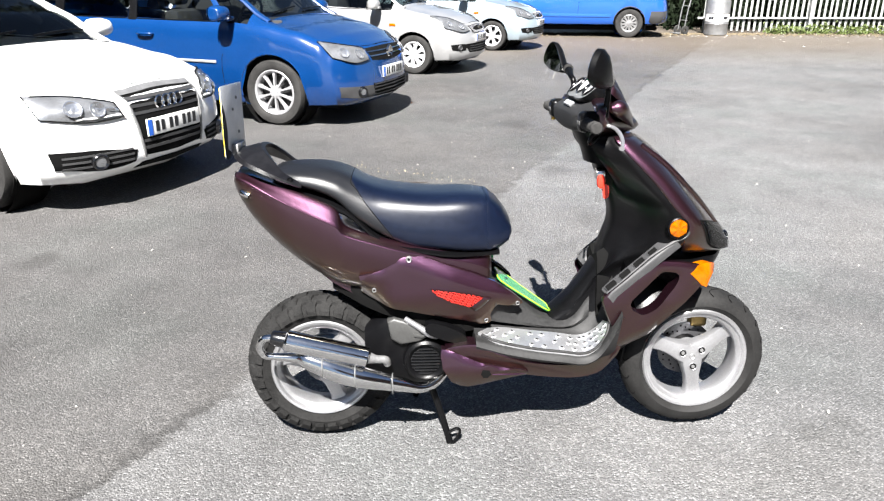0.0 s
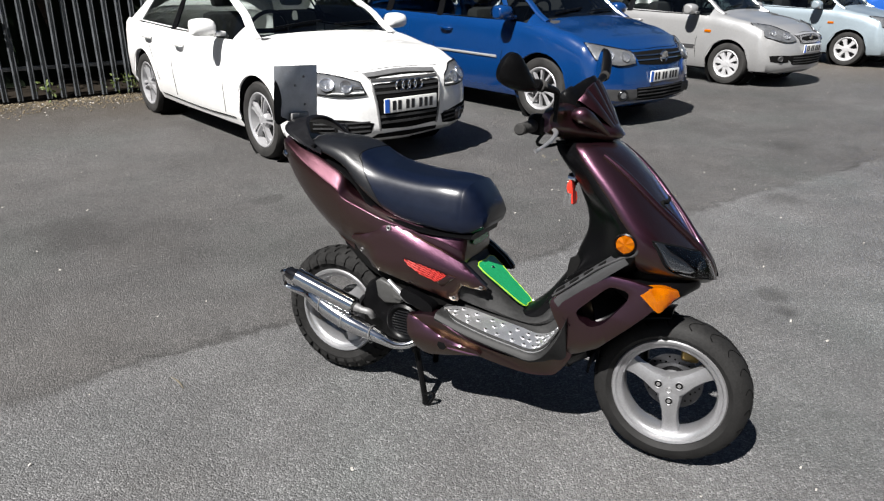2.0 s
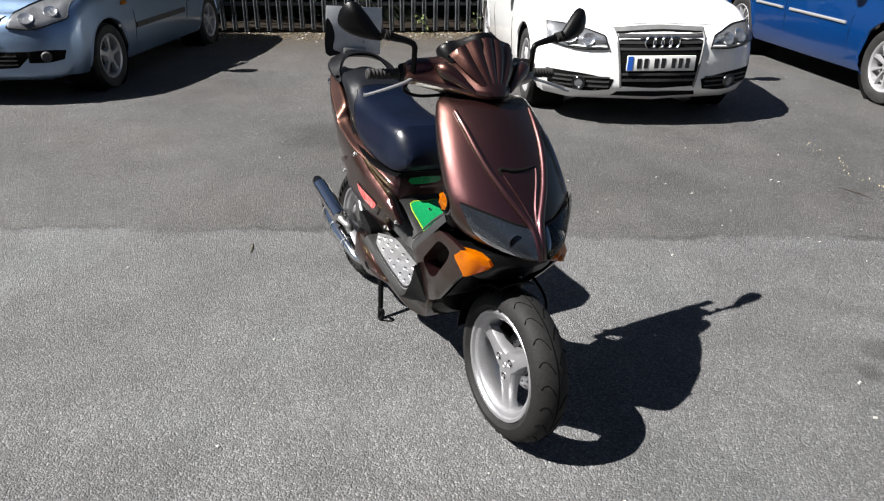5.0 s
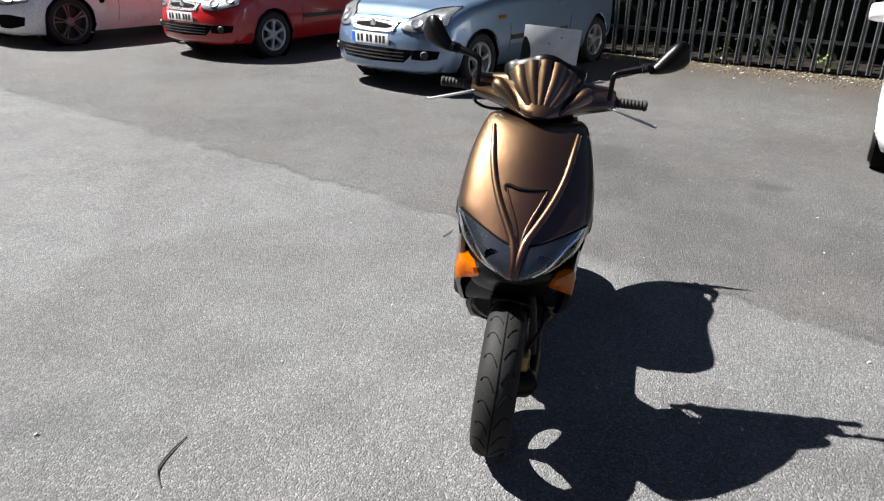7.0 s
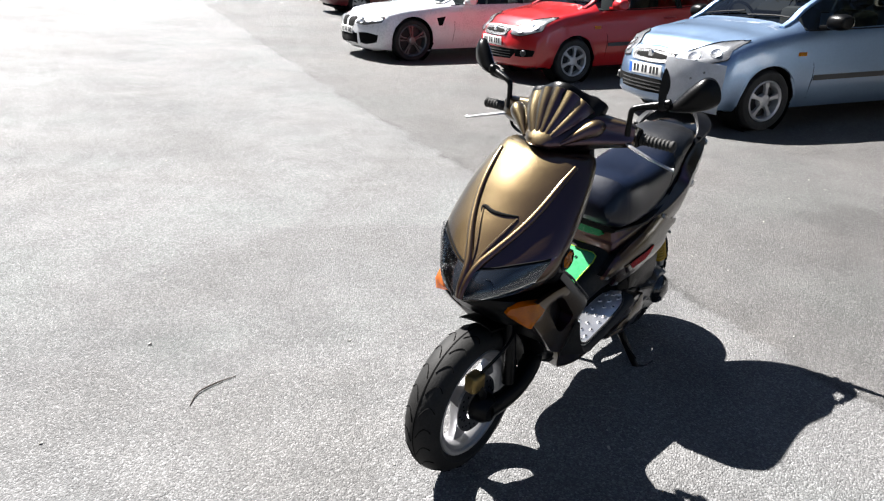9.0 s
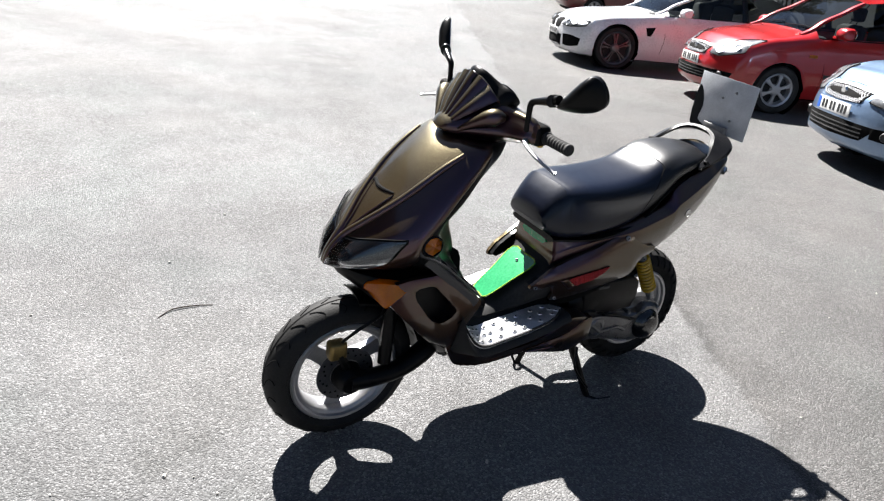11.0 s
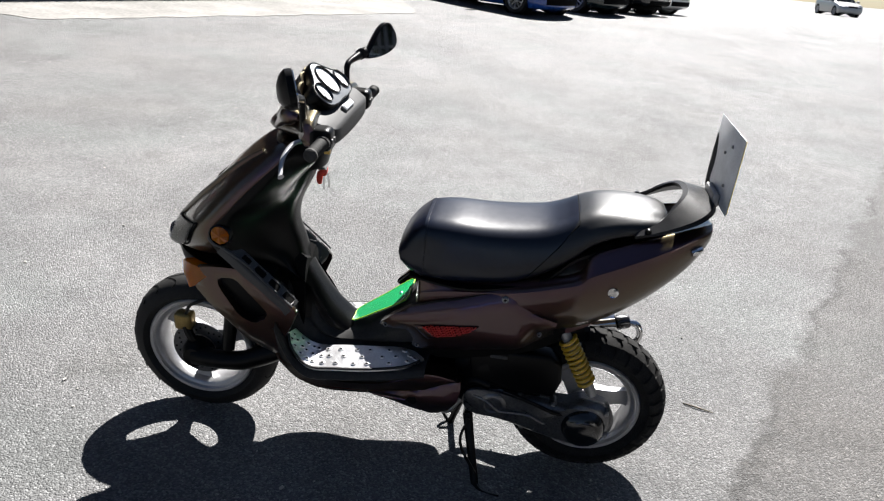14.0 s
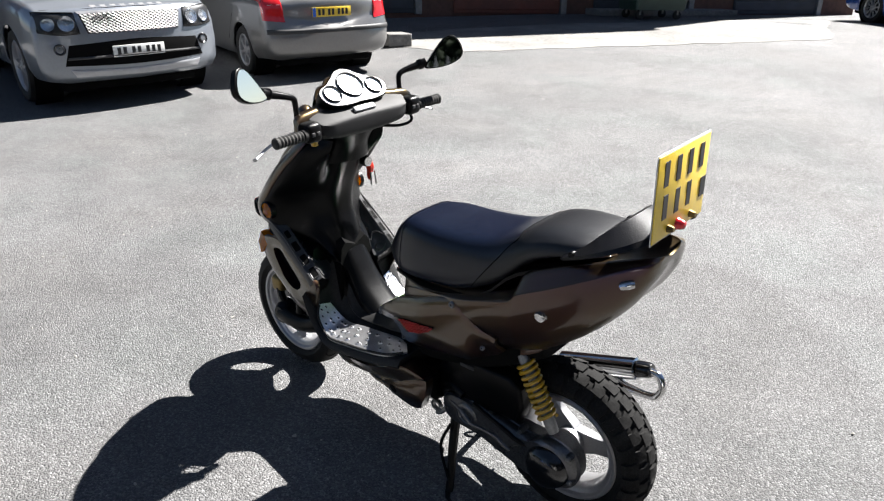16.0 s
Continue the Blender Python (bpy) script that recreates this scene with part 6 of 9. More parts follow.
tail_rows = [(-0.224, tail_ring(0.886, 0.872, 0.85, 0.055, 0.035)), (-0.212, tail_ring(0.888, 0.872, 0.82, 0.09, 0.062)), (-0.17, tail_ring(0.882, 0.861, 0.752, 0.12, 0.088)), (-0.09, tail_ring(0.858, 0.821, 0.668, 0.147, 0.112)),
             (0.0, tail_ring(0.825, 0.777, 0.598, 0.164, 0.128)), (0.072, tail_ring(0.792, 0.744, 0.560, 0.175, 0.138)), (0.098, tail_ring(0.745, 0.719, 0.552, 0.177, 0.138)), (0.16, tail_ring(0.719, 0.698, 0.535, 0.178, 0.14)), (0.26, tail_ring(0.69, 0.667, 0.498, 0.174, 0.135)),
             (0.36, tail_ring(0.668, 0.642, 0.468, 0.152, 0.127)), (0.45, tail_ring(0.656, 0.622, 0.452, 0.136, 0.115)), (0.512, tail_ring(0.652, 0.60, 0.46, 0.118, 0.1)), (0.528, tail_ring(0.642, 0.585, 0.5, 0.10, 0.085))]
part("rear_body", sections(tail_rows), P_FLIP, sc, angle=28)


def sheet(outline, depth, thick, step=0.02, edge=0.003):
    """A bent panel: an outline in x and z, set out sideways by depth(x, z), with a turned-in edge."""
    bm = bmesh.new()
    bm.faces.new([bm.verts.new((x, 0, z)) for x, z in outline])
    for i, axis in ((0, (1, 0, 0)), (2, (0, 0, 1))):
        vals = [p[0 if i == 0 else 1] for p in outline]
        c = min(vals) + step
        while c < max(vals):
            co = (c, 0, 0) if i == 0 else (0, 0, c)
            bmesh.ops.bisect_plane(bm, geom=bm.verts[:] + bm.edges[:] + bm.faces[:], plane_co=co, plane_no=axis, dist=1e-6)
            c += step
    border = {v for v in bm.verts if v.is_boundary}
    for v in bm.verts:
        d = depth(v.co.x, v.co.z)
        v.co.y = d - (math.copysign(edge, d) if v in border else 0)
    out = bmesh.ops.extrude_edge_only(bm, edges=[e for e in bm.edges if e.is_boundary])
    for v in out["geom"]:
        if isinstance(v, bmesh.types.BMVert):
            v.co.y -= math.copysign(thick, v.co.y)
    return bm


FLANK = [(0.264, 0.672), (0.33, 0.65), (0.40, 0.621), (0.47, 0.594), (0.536, 0.564), (0.59, 0.526), (0.618, 0.5), (0.621, 0.49), (0.602, 0.484), (0.565, 0.488), (0.545, 0.492), (0.534, 0.482), (0.523, 0.459), (0.527, 0.436), (0.52, 0.428), (0.497, 0.427), (0.437, 0.446), (0.336, 0.470), (0.236, 0.493), (0.165, 0.52),
         (0.138, 0.54), (0.142, 0.57), (0.136, 0.599), (0.173, 0.607), (0.205, 0.619), (0.24, 0.638), (0.258, 0.655)]
VENT = [(0.341, 0.557), (0.40, 0.549), (0.469, 0.534), (0.497, 0.524), (0.458, 0.493), (0.402, 0.517), (0.361, 0.539)]


def flank_y(x, z):
    d = 0.672 - 0.4 * (x - 0.264) - z
    return 0.1785 - 0.16 * max(0, x - 0.40) - 0.3 * max(0, 0.525 - z) - 0.45 * max(0, 0.028 - d) - 0.03 * max(0, 0.2 - x) - 12 * max(0, 0.22 - x) * max(0, 0.58 - z)


# forward side panels with their vents
for sy in (-1, 1):
    fp = part("rear_side_panel", sheet(FLANK, lambda x, z: sy * flank_y(x, z), 0.012), P_FLIP, sc, angle=35)
    # black sheet added to hide the panel's sunlit gold inner face
    part("added_dark_backing", sheet([(0.44, 0.598), (0.536, 0.56), (0.588, 0.523), (0.615, 0.497), (0.60, 0.488), (0.545, 0.496), (0.50, 0.50), (0.44, 0.52)], lambda x, z: sy * (flank_y(x, z) - 0.012), 0.02), M_BLACK, fp)
    # no real opening: a near-black sheet on the panel paints its shade
    vp = part("vent", sheet(VENT, lambda x, z: sy * (flank_y(x, z) + 0.004), 0.006, 0.01, 0.0005), M_DARK, fp, "vent with red mesh, the shade of its opening a near-black sheet")
    mesh = bmesh.new()
    for d in ((0.95, -0.32), (0.42, 0.91), (0.72, -0.7)):
        nx, nz = -d[1], d[0]
        for i in range(-16, 17):
            p = (0.42 + nx * 0.0075 * i, 0.527 + nz * 0.0075 * i)
            ks = clipped(p, d, VENT)
            if ks:
                ends = [(p[0] + d[0] * k, p[1] + d[1] * k) for k in ks]
                tube([(x, sy * (flank_y(x, z) + 0.0055), z) for x, z in [(ends[0][0] + (ends[1][0] - ends[0][0]) * q / 3, ends[0][1] + (ends[1][1] - ends[0][1]) * q / 3) for q in range(4)]], 0.0013, 4, mesh, 1)
    part("vent_mesh", mesh, M_REDMESH, vp, "red wire mesh")
    part("vent_fin", sheet([(0.458, 0.492), (0.499, 0.525), (0.522, 0.519), (0.478, 0.477)], lambda x, z: sy * (flank_y(x, z) + 0.007), 0.009, 0.01), P_FLIP, fp)
    for x, z, y, r in ((0.28, 0.648, flank_y(0.28, 0.648), 0.009), (0.604, 0.494, flank_y(0.604, 0.494), 0.006), (0.511, 0.44, flank_y(0.511, 0.44), 0.006), (0.178, 0.556, 0.174, 0.006)):
        sw = part("screw", turned([(0.004, sy * 0.003), (r * 0.55, sy * 0.003), (r * 0.8, sy * 0.0045), (r * 1.05, sy * 0.002), (r * 1.1, -sy * 0.003)], 12, at=(x, sy * y, z)), M_STEEL, fp)
        part("screw_socket", turned([(0.0001, sy * 0.0024), (r * 0.5, sy * 0.0026)], 6, at=(x, sy * y, z)), M_DARK, sw)
    part("marker_stud", tube([(-0.192, sy * 0.108, 0.836), (-0.182, sy * 0.1165, 0.834), (-0.168, sy * 0.122, 0.828)], [0.009, 0.011, 0.009], 10, None, 2), M_CHROME, sc, "small bright metal stud")
    lug = slab(rounded2([(0.03, 0.612), (0.10, 0.569), (0.143, 0.536), (0.168, 0.525), (0.177, 0.512), (0.165, 0.503), (0.145, 0.506), (0.084, 0.54), (0.02, 0.585)], 2), sy * 0.07, sy * 0.108, 0.006)
    lg = part("mudguard_lug", lug, P_FLIP, sc)
    part("screw", turned([(0.0001, sy * 0.11), (0.005, sy * 0.112), (0.007, sy * 0.106)], 10, at=(0.16, 0, 0.514)), M_STEEL, lg)
part("round_grommet", turned([(0.0001, 0.01), (0.008, 0.01), (0.014, 0.012), (0.016, 0.0)], 14, at=(0.009, 0.156, 0.708)), M_CHROME, sc, "small pale round grommet")
# seat
def seat_ring(zt, zl, w):
    h = zt - zl
    return [(0, zt), (w * 0.42, zt - 0.0015), (w * 0.68, zt - 0.009), (w * 0.85, zt - min(0.03, 0.3 * h)), (w * 0.945, zt - 0.46 * h), (w, zt - 0.74 * h), (w * 0.95, zl + 0.006), (w * 0.7, zl - 0.004), (0, zl - 0.004)]


seat_rows = [(-0.112, seat_ring(0.885, 0.862, 0.06)), (-0.10, seat_ring(0.897, 0.858, 0.092)), (-0.05, seat_ring(0.904, 0.852, 0.116)), (0.02, seat_ring(0.903, 0.836, 0.128)), (0.075, seat_ring(0.893, 0.81, 0.134)), (0.115, seat_ring(0.876, 0.772, 0.138)), (0.15, seat_ring(0.857, 0.744, 0.142)),
             (0.20, seat_ring(0.838, 0.712, 0.146)), (0.28, seat_ring(0.825, 0.68, 0.15)), (0.36, seat_ring(0.819, 0.667, 0.15)), (0.44, seat_ring(0.819, 0.658, 0.146)), (0.49, seat_ring(0.815, 0.655, 0.138)), (0.513, seat_ring(0.811, 0.654, 0.131))]
seat_bm = sections(seat_rows)
seat_tree = BVHTree.FromBMesh(seat_bm)
seat = part("seat", seat_bm, M_VINYL, sc, "black vinyl double seat")
nose_rows = [(0.511, seat_ring(0.8135, 0.6545, 0.133)), (0.519, seat_ring(0.812, 0.654, 0.131)), (0.552, seat_ring(0.786, 0.66, 0.116)), (0.580, seat_ring(0.75, 0.676, 0.098)), (0.588, seat_ring(0.73, 0.692, 0.084))]
part("seat_nose", sections(nose_rows, 2, 1), M_VINYL, seat, "bevelled front panel of the seat", angle=24)


def seat_edge(z):
    return max(0.118 + (0.87 - z) * 0.55, 0.14 + (0.83 - z) * 0.78)


for sy in (-1, 1):
    line = []
    for y in (0.0, 0.03, 0.06, 0.085, 0.105):
        h = seat_tree.ray_cast(Vector((0.118, sy * y, 2)), Vector((0, 0, -1)))[0]
        line.append(h)
    for z in (0.84, 0.81, 0.78, 0.75, 0.72, 0.705):
        h = seat_tree.ray_cast(Vector((seat_edge(z), sy * 1, z)), Vector((0, -sy, 0)))[0]
        if h:
            line.append(h)
    part("seat_piping", tube(line, 0.0013, 6), M_DARK, seat)
part("seat_base", sections([(-0.09, [(0, 0.856), (0.09, 0.854), (0.1, 0.842), (0, 0.84)]), (0.1, [(0, 0.795), (0.12, 0.79), (0.12, 0.765), (0, 0.76)]), (0.2, [(0, 0.71), (0.135, 0.706), (0.135, 0.69), (0, 0.69)]), (0.38, [(0, 0.662), (0.14, 0.658), (0.14, 0.645), (0, 0.645)]), (0.55, [(0, 0.655), (0.1, 0.653), (0.1, 0.635), (0, 0.635)])]), M_BLACK, sc)
# grab rail
half = [((-0.02, 0.132, 0.852), (-0.03, 0.118, 0.864)), ((-0.07, 0.143, 0.872), (-0.072, 0.110, 0.892)), ((-0.13, 0.144, 0.897), (-0.098, 0.088, 0.922)), ((-0.182, 0.12, 0.917), (-0.118, 0.066, 0.943)), ((-0.214, 0.07, 0.930), (-0.13, 0.038, 0.953)), ((-0.222, 0.0, 0.934), (-0.134, 0.0, 0.956))]
half = half + [((a[0], -a[1], a[2]), (b_[0], -b_[1], b_[2])) for a, b_ in half[-2::-1]]
rings = []
for i, (a, b_) in enumerate(half):
    a, b_ = Vector(a), Vector(b_)
    along_ = Vector(half[min(i + 1, 10)][0]) - Vector(half[max(i - 1, 0)][0])
    u = (b_ - a).cross(along_).normalized()
    u = -u if u.z < 0 else u
    h = 0.005 + 0.004 * min(i, 10 - i) / 5
    rings.append([a, a.lerp(b_, 0.12) + u * h, a.lerp(b_, 0.88) + u * h, b_, b_.lerp(a, 0.1) - u * h, a.lerp(b_, 0.1) - u * h])
rail = part("grab_rail", smooth_skin(rings, 1, 5), M_CARBON, sc, "broad flat carbon-look grab rail", angle=30)
for sy in (-1, 1):
    part("rail_bolt", turned([(0.0001, sy * 0.002), (0.004, sy * 0.002), (0.006, sy * 0.004), (0.008, sy * 0.001), (0.008, -sy * 0.01)], 12, at=(-0.05, sy * 0.136, 0.875)), M_BLACK, rail)
# rear plate
pl = part("number_plate", box((-0.2275, -0.1205, 0.94), (-0.2245, 0.1185, 1.127), 0.001), M_PLATE_Y, sc, "yellow number plate with dark bars")
part("plate_back", box((-0.2243, -0.1245, 0.9365), (-0.223, 0.1225, 1.1305), 0.0006), M_PALEMETAL, pl, "pale grey metal plate back")
for j, z in enumerate((1.085, 1.012)):
    for i in range(4 if j == 0 else 3):
        y = 0.082 - i * 0.055 - j * 0.006
        part("plate_mark", box((-0.2289, y - 0.010, z - 0.027), (-0.2277, y + 0.010, z + 0.027)), M_INK, pl)
part("plate_mark", box((-0.2289, -0.118, 0.985), (-0.2277, -0.092, 1.03)), M_INK, pl)
sm = slab(rounded2([(-0.124, 1.075), (-0.1, 1.06), (-0.085, 1.01), (-0.092, 0.96), (-0.06, 0.945), (-0.062, 0.938), (-0.124, 0.938)], 3), -0.2229, -0.2224, plane='YZ')
part("soot_stain", sm, M_SOOT, pl)
for y, z in ((0.04, 1.09), (-0.01, 1.06), (0.045, 0.99)):
    part("plate_bolt", turned([(0.0001, 0.004), (0.004, 0.003), (0.005, -0.001)], 8, 'X', at=(-0.222, y, z)), M_STEEL, pl)
for y in (0.05, -0.055):
    part("brass_nut", turned([(0.0001, -0.014), (0.006, -0.014), (0.008, -0.005), (0.009, 0.0)], 6, 'X', at=(-0.2277, y, 0.957)), M_GOLD, pl)
part("tail_bulb", turned([(0.0001, -0.02), (0.008, -0.018), (0.0115, -0.011), (0.0125, -0.004), (0.015, 0.0)], 16, 'X', at=(-0.2277, 0.005, 0.953)), M_TAIL, pl, "small red tail bulb")
part("plate_bracket", box((-0.222, -0.05, 0.93), (-0.205, 0.05, 0.965), 0.004), M_STEEL, sc)

# centre tunnel, floor and belly
part("tunnel", sections([(0.50, [(0, 0.61), (0.09, 0.605), (0.12, 0.54), (0.12, 0.44), (0, 0.42)]), (0.545, [(0, 0.535), (0.075, 0.532), (0.105, 0.50), (0.10, 0.42), (0, 0.40)]), (0.62, [(0, 0.478), (0.06, 0.475), (0.08, 0.45), (0.095, 0.405), (0, 0.39)]),
                           (0.70, [(0, 0.418), (0.045, 0.416), (0.07, 0.408), (0.085, 0.39), (0, 0.38)]), (0.78, [(0, 0.418), (0.045, 0.414), (0.07, 0.405), (0.085, 0.39), (0, 0.38)]), (0.84, [(0, 0.50), (0.05, 0.49), (0.065, 0.47), (0.07, 0.41), (0, 0.39)])]), M_FLOOR, sc)
gp = [(0.552, 0.064, 0.528), (0.547, 0.0, 0.532), (0.552, -0.064, 0.528), (0.63, -0.052, 0.470), (0.708, -0.036, 0.415), (0.713, 0.0, 0.412), (0.708, 0.036, 0.415), (0.63, 0.052, 0.470)]
nrm_g = Vector((0.64, 0, 0.77))
ring0 = [Vector(p) + nrm_g * 0.012 for p in catmull(gp, 3, True)]
ring1 = [p + nrm_g * 0.005 for p in ring0]
gplate = part("green_plate", skin([ring0, ring1]), M_GREEN, sc, "bright green cover plate with lime edge")
part("plate_edge", tube([p + nrm_g * 0.004 for p in ring0 + ring0[:1]], 0.0022, 6, None, 1), M_LIME, gplate)
part("plate_screw", turned([(0.0001, 0.003), (0.005, 0.002), (0.006, -0.001)], 10, 'Z', at=Vector((0.575, 0, 0.511)) + nrm_g * 0.018), M_CHROME, gplate)
part("green_strip", slab(rounded2([(-0.05, 0.605), (0.05, 0.605), (0.055, 0.628), (-0.055, 0.628)], 2), 0.531, 0.537, plane='YZ'), M_GREEN, sc, "green painted strip below the seat")
FLOOR = ((0.475, 0.44, 0.404, 0.398), (0.56, 0.42, 0.392, 0.374), (0.65, 0.41, 0.383, 0.356), (0.74, 0.402, 0.373, 0.344), (0.80, 0.41, 0.366, 0.337), (0.84, 0.445, 0.372, 0.353), (0.87, 0.47, 0.402, 0.39), (0.893, 0.53, 0.45, 0.435), (0.908, 0.57, 0.51, 0.48))
floor = sections([(x, [(0, zc), (0.06, zc - 0.012), (0.10, zi), (0.15, (zi + zo) / 2), (0.184, zo + 0.002), (0.196, zo - 0.006), (0.197, zo - 0.026), (0.12, 0.29), (0, 0.28)]) for x, zc, zi, zo in FLOOR], 3, 4)
part("floor", floor, M_FLOOR, sc, "worn black plastic footboard", angle=45)
for sy in (-1, 1):
    # tread plates with pressed, holed bumps
    inner = [(0.515, 0.122, 0.405), (0.563, 0.106, 0.400), (0.648, 0.104, 0.388), (0.734, 0.104, 0.377), (0.79, 0.106, 0.369), (0.825, 0.108, 0.376), (0.852, 0.112, 0.396), (0.872, 0.12, 0.422)]
    outer = [(0.485, 0.150, 0.404), (0.54, 0.182, 0.389), (0.645, 0.187, 0.366), (0.738, 0.188, 0.353), (0.80, 0.188, 0.346), (0.84, 0.185, 0.364), (0.868, 0.178, 0.402), (0.880, 0.160, 0.430)]
    I, O = catmull(inner, 5), catmull(outer, 5)
    top, low = [], []
    for a, b_ in zip(I, O):
        row = [a.lerp(b_, q / 5) for q in range(6)]
        top.append([Vector((p.x, sy * p.y, p.z + 0.003)) for p in row])
        low.append([Vector((p.x, sy * p.y, p.z - 0.008)) for p in row])
    bm = bmesh.new()
    skin([t_ + list(reversed(l_)) for t_, l_ in zip(top, low)], True, bm)
    tp = part("tread_plate", bm, M_TREAD, sc, "bright metal tread plate with pressed bumps")
    part("plate_rim", tube([Vector((p.x, sy * p.y, p.z + 0.001)) for p in O[1::2]], 0.004, 6, None, 2), M_FLOOR, tp)
    for u in range(12):
        for v in range(3):
            if u in (0, 11) and v == 0:
                continue
            i = min(len(I) - 2, int(2 + (u + 0.5 * (v % 2)) * (len(I) - 6) / 11))
            a = I[i].lerp(O[i], 0.2 + 0.3 * v)
            across, along_ = (O[i] - I[i]).normalized(), (I[i + 1] - I[i]).normalized()
            nn = across.cross(along_).normalized()
            nn = -nn if nn.z < 0 else nn
            for nm, prof, mt in (("bump", ((0.009, -0.001), (0.0075, 0.0025), (0.0045, 0.003), (0.004, 0.001)), M_TREAD), ("stud_hole", ((0.0041, 0.0024), (0.002, 0.0016), (0.0003, 0.0015)), M_DARK)):
                ring = []
                for r, h in prof:
                    ring.append([])
                    for s_ in range(10):
                        q = a + (along_ * math.cos(s_ * math.pi / 5) + across * math.sin(s_ * math.pi / 5) * 0.75) * r + nn * h
                        ring[-1].append(Vector((q.x, sy * q.y, q.z + 0.003)))
                part(nm, skin(ring), mt, tp)
    # side skirts
    belly = [(0.39, 0.372), (0.455, 0.386), (0.50, 0.378), (0.574, 0.345), (0.68, 0.316), (0.783, 0.309), (0.845, 0.33), (0.885, 0.37), (0.905, 0.405), (0.922, 0.395), (0.925, 0.35), (0.905, 0.305), (0.885, 0.275), (0.862, 0.254), (0.80, 0.249), (0.65, 0.268), (0.52, 0.305), (0.43, 0.345), (0.392, 0.36)]
    bb = bmesh.new()
    ringo = catmull([(x, 0, z) for x, z in belly], 3, True)

    def by(x, z):
        return 0.198 - max(0, 0.33 - z) * 0.5 - max(0, x - 0.78) * 0.33 - max(0, 0.5 - x) * 0.1

    skin([[Vector((p.x, sy * (by(p.x, p.z) - dy), p.z)) for p in ringo] for dy in (0.06, 0.006, 0.0)] + [[Vector((0.66 + (p.x - 0.66) * 0.96, sy * (by(p.x, p.z) + 0.003), 0.32 + (p.z - 0.32) * 0.86)) for p in ringo]], True, bb)
    part("side_skirt", bb, P_FLIP, sc)
    wing = [(0.373, 0.372), (0.401, 0.366), (0.486, 0.328), (0.56, 0.308), (0.624, 0.294), (0.637, 0.285), (0.63, 0.276), (0.573, 0.267), (0.453, 0.241), (0.43, 0.246), (0.402, 0.262), (0.376, 0.312), (0.37, 0.35)]
    wy = lambda x, z: sy * (0.203 - max(0, z - 0.30) * 0.12 - max(0, 0.30 - z) * 0.35 - max(0, x - 0.5) * 0.12)
    wg = part("lower_wing", sheet(wing, wy, 0.03), P_FLIP, sc, angle=35)
    # the hole is a near-black sheet laid on the wing, shade as colour
    part("wing_hole_shade", sheet([(0.495, 0.306), (0.515, 0.304), (0.522, 0.288), (0.512, 0.276), (0.498, 0.277), (0.49, 0.29)], lambda x, z: wy(x, z) + sy * 0.0012, 0.004, 0.02, 0.0003), M_DARK, wg)
    part("wing_crease", tube([(x, wy(x, z) - sy * 0.002, z) for x, z in ((0.525, 0.287), (0.56, 0.284), (0.60, 0.281), (0.63, 0.281))], [0.004, 0.006, 0.005, 0.002], 8), P_FLIP, wg)
part("belly_pan", sections([(0.40, [(0, 0.36), (0.14, 0.34), (0.13, 0.26), (0, 0.25)]), (0.6, [(0, 0.36), (0.16, 0.33), (0.13, 0.25), (0, 0.245)]), (0.85, [(0, 0.36), (0.15, 0.33), (0.11, 0.265), (0, 0.26)]), (0.96, [(0, 0.40), (0.12, 0.37), (0.08, 0.32), (0, 0.31)])]), M_BLACK, sc)

def around(poly, n=84, c=(1.005, 0.522)):
    """The outline met by n rays from c."""
    line = [Vector((x, 0, z)) for x, z in poly]
    out = []
    for i in range(n):
        a = 2 * math.pi * i / n
        d = (math.cos(a), math.sin(a))
        best = None
        for p, q in zip(line, line[1:] + line[:1]):
            ex, ez = q.x - p.x, q.z - p.z
            det = d[0] * ez - d[1] * ex
            if abs(det) < 1e-9:
                continue
            t_ = ((p.x - c[0]) * ez - (p.z - c[1]) * ex) / det
            s_ = ((p.x - c[0]) * d[1] - (p.z - c[1]) * d[0]) / det
            if t_ > 0 and -1e-6 <= s_ <= 1 + 1e-6 and (best is None or t_ > best):
                best = t_
        out.append(Vector((c[0] + d[0] * best, 0, c[1] + d[1] * best)))
    return out


# front leg shield: black inner part
def shield_row(z, xr, wc, xs, w):
    """A level of the inner shield: column behind, wide wings ahead."""
    half = [(xr, 0), (xr + 0.004, wc * 0.6), (xr + 0.03, wc), (xs - 0.085, min(wc + 0.035, w * 0.9)), (xs - 0.035, w * 0.88), (xs - 0.01, w), (xs + 0.03, w * 0.97), (xs + 0.05, w * 0.6), (xs + 0.055, 0)]
    return [Vector((x, y, z)) for x, y in half] + [Vector((x, -y, z)) for x, y in half[-2:0:-1]]


levels = [(0.40, 0.70, 0.06, 0.86, 0.07), (0.43, 0.738, 0.062, 0.87, 0.07), (0.48, 0.788, 0.062, 0.89, 0.068), (0.54, 0.83, 0.06, 0.93, 0.07), (0.60, 0.864, 0.06, 0.985, 0.10), (0.66, 0.882, 0.06, 1.035, 0.172), (0.72, 0.900, 0.06, 1.055, 0.192), (0.78, 0.892, 0.062, 1.045, 0.192),
          (0.84, 0.864, 0.064, 0.985, 0.184), (0.90, 0.840, 0.066, 0.935, 0.172), (0.95, 0.822, 0.07, 0.895, 0.155), (0.985, 0.815, 0.066, 0.88, 0.125)]
part("leg_shield", smooth_skin([shield_row(*q) for q in levels], 3, 4), M_BLACK, sc, "matt black inner leg shield", angle=50)
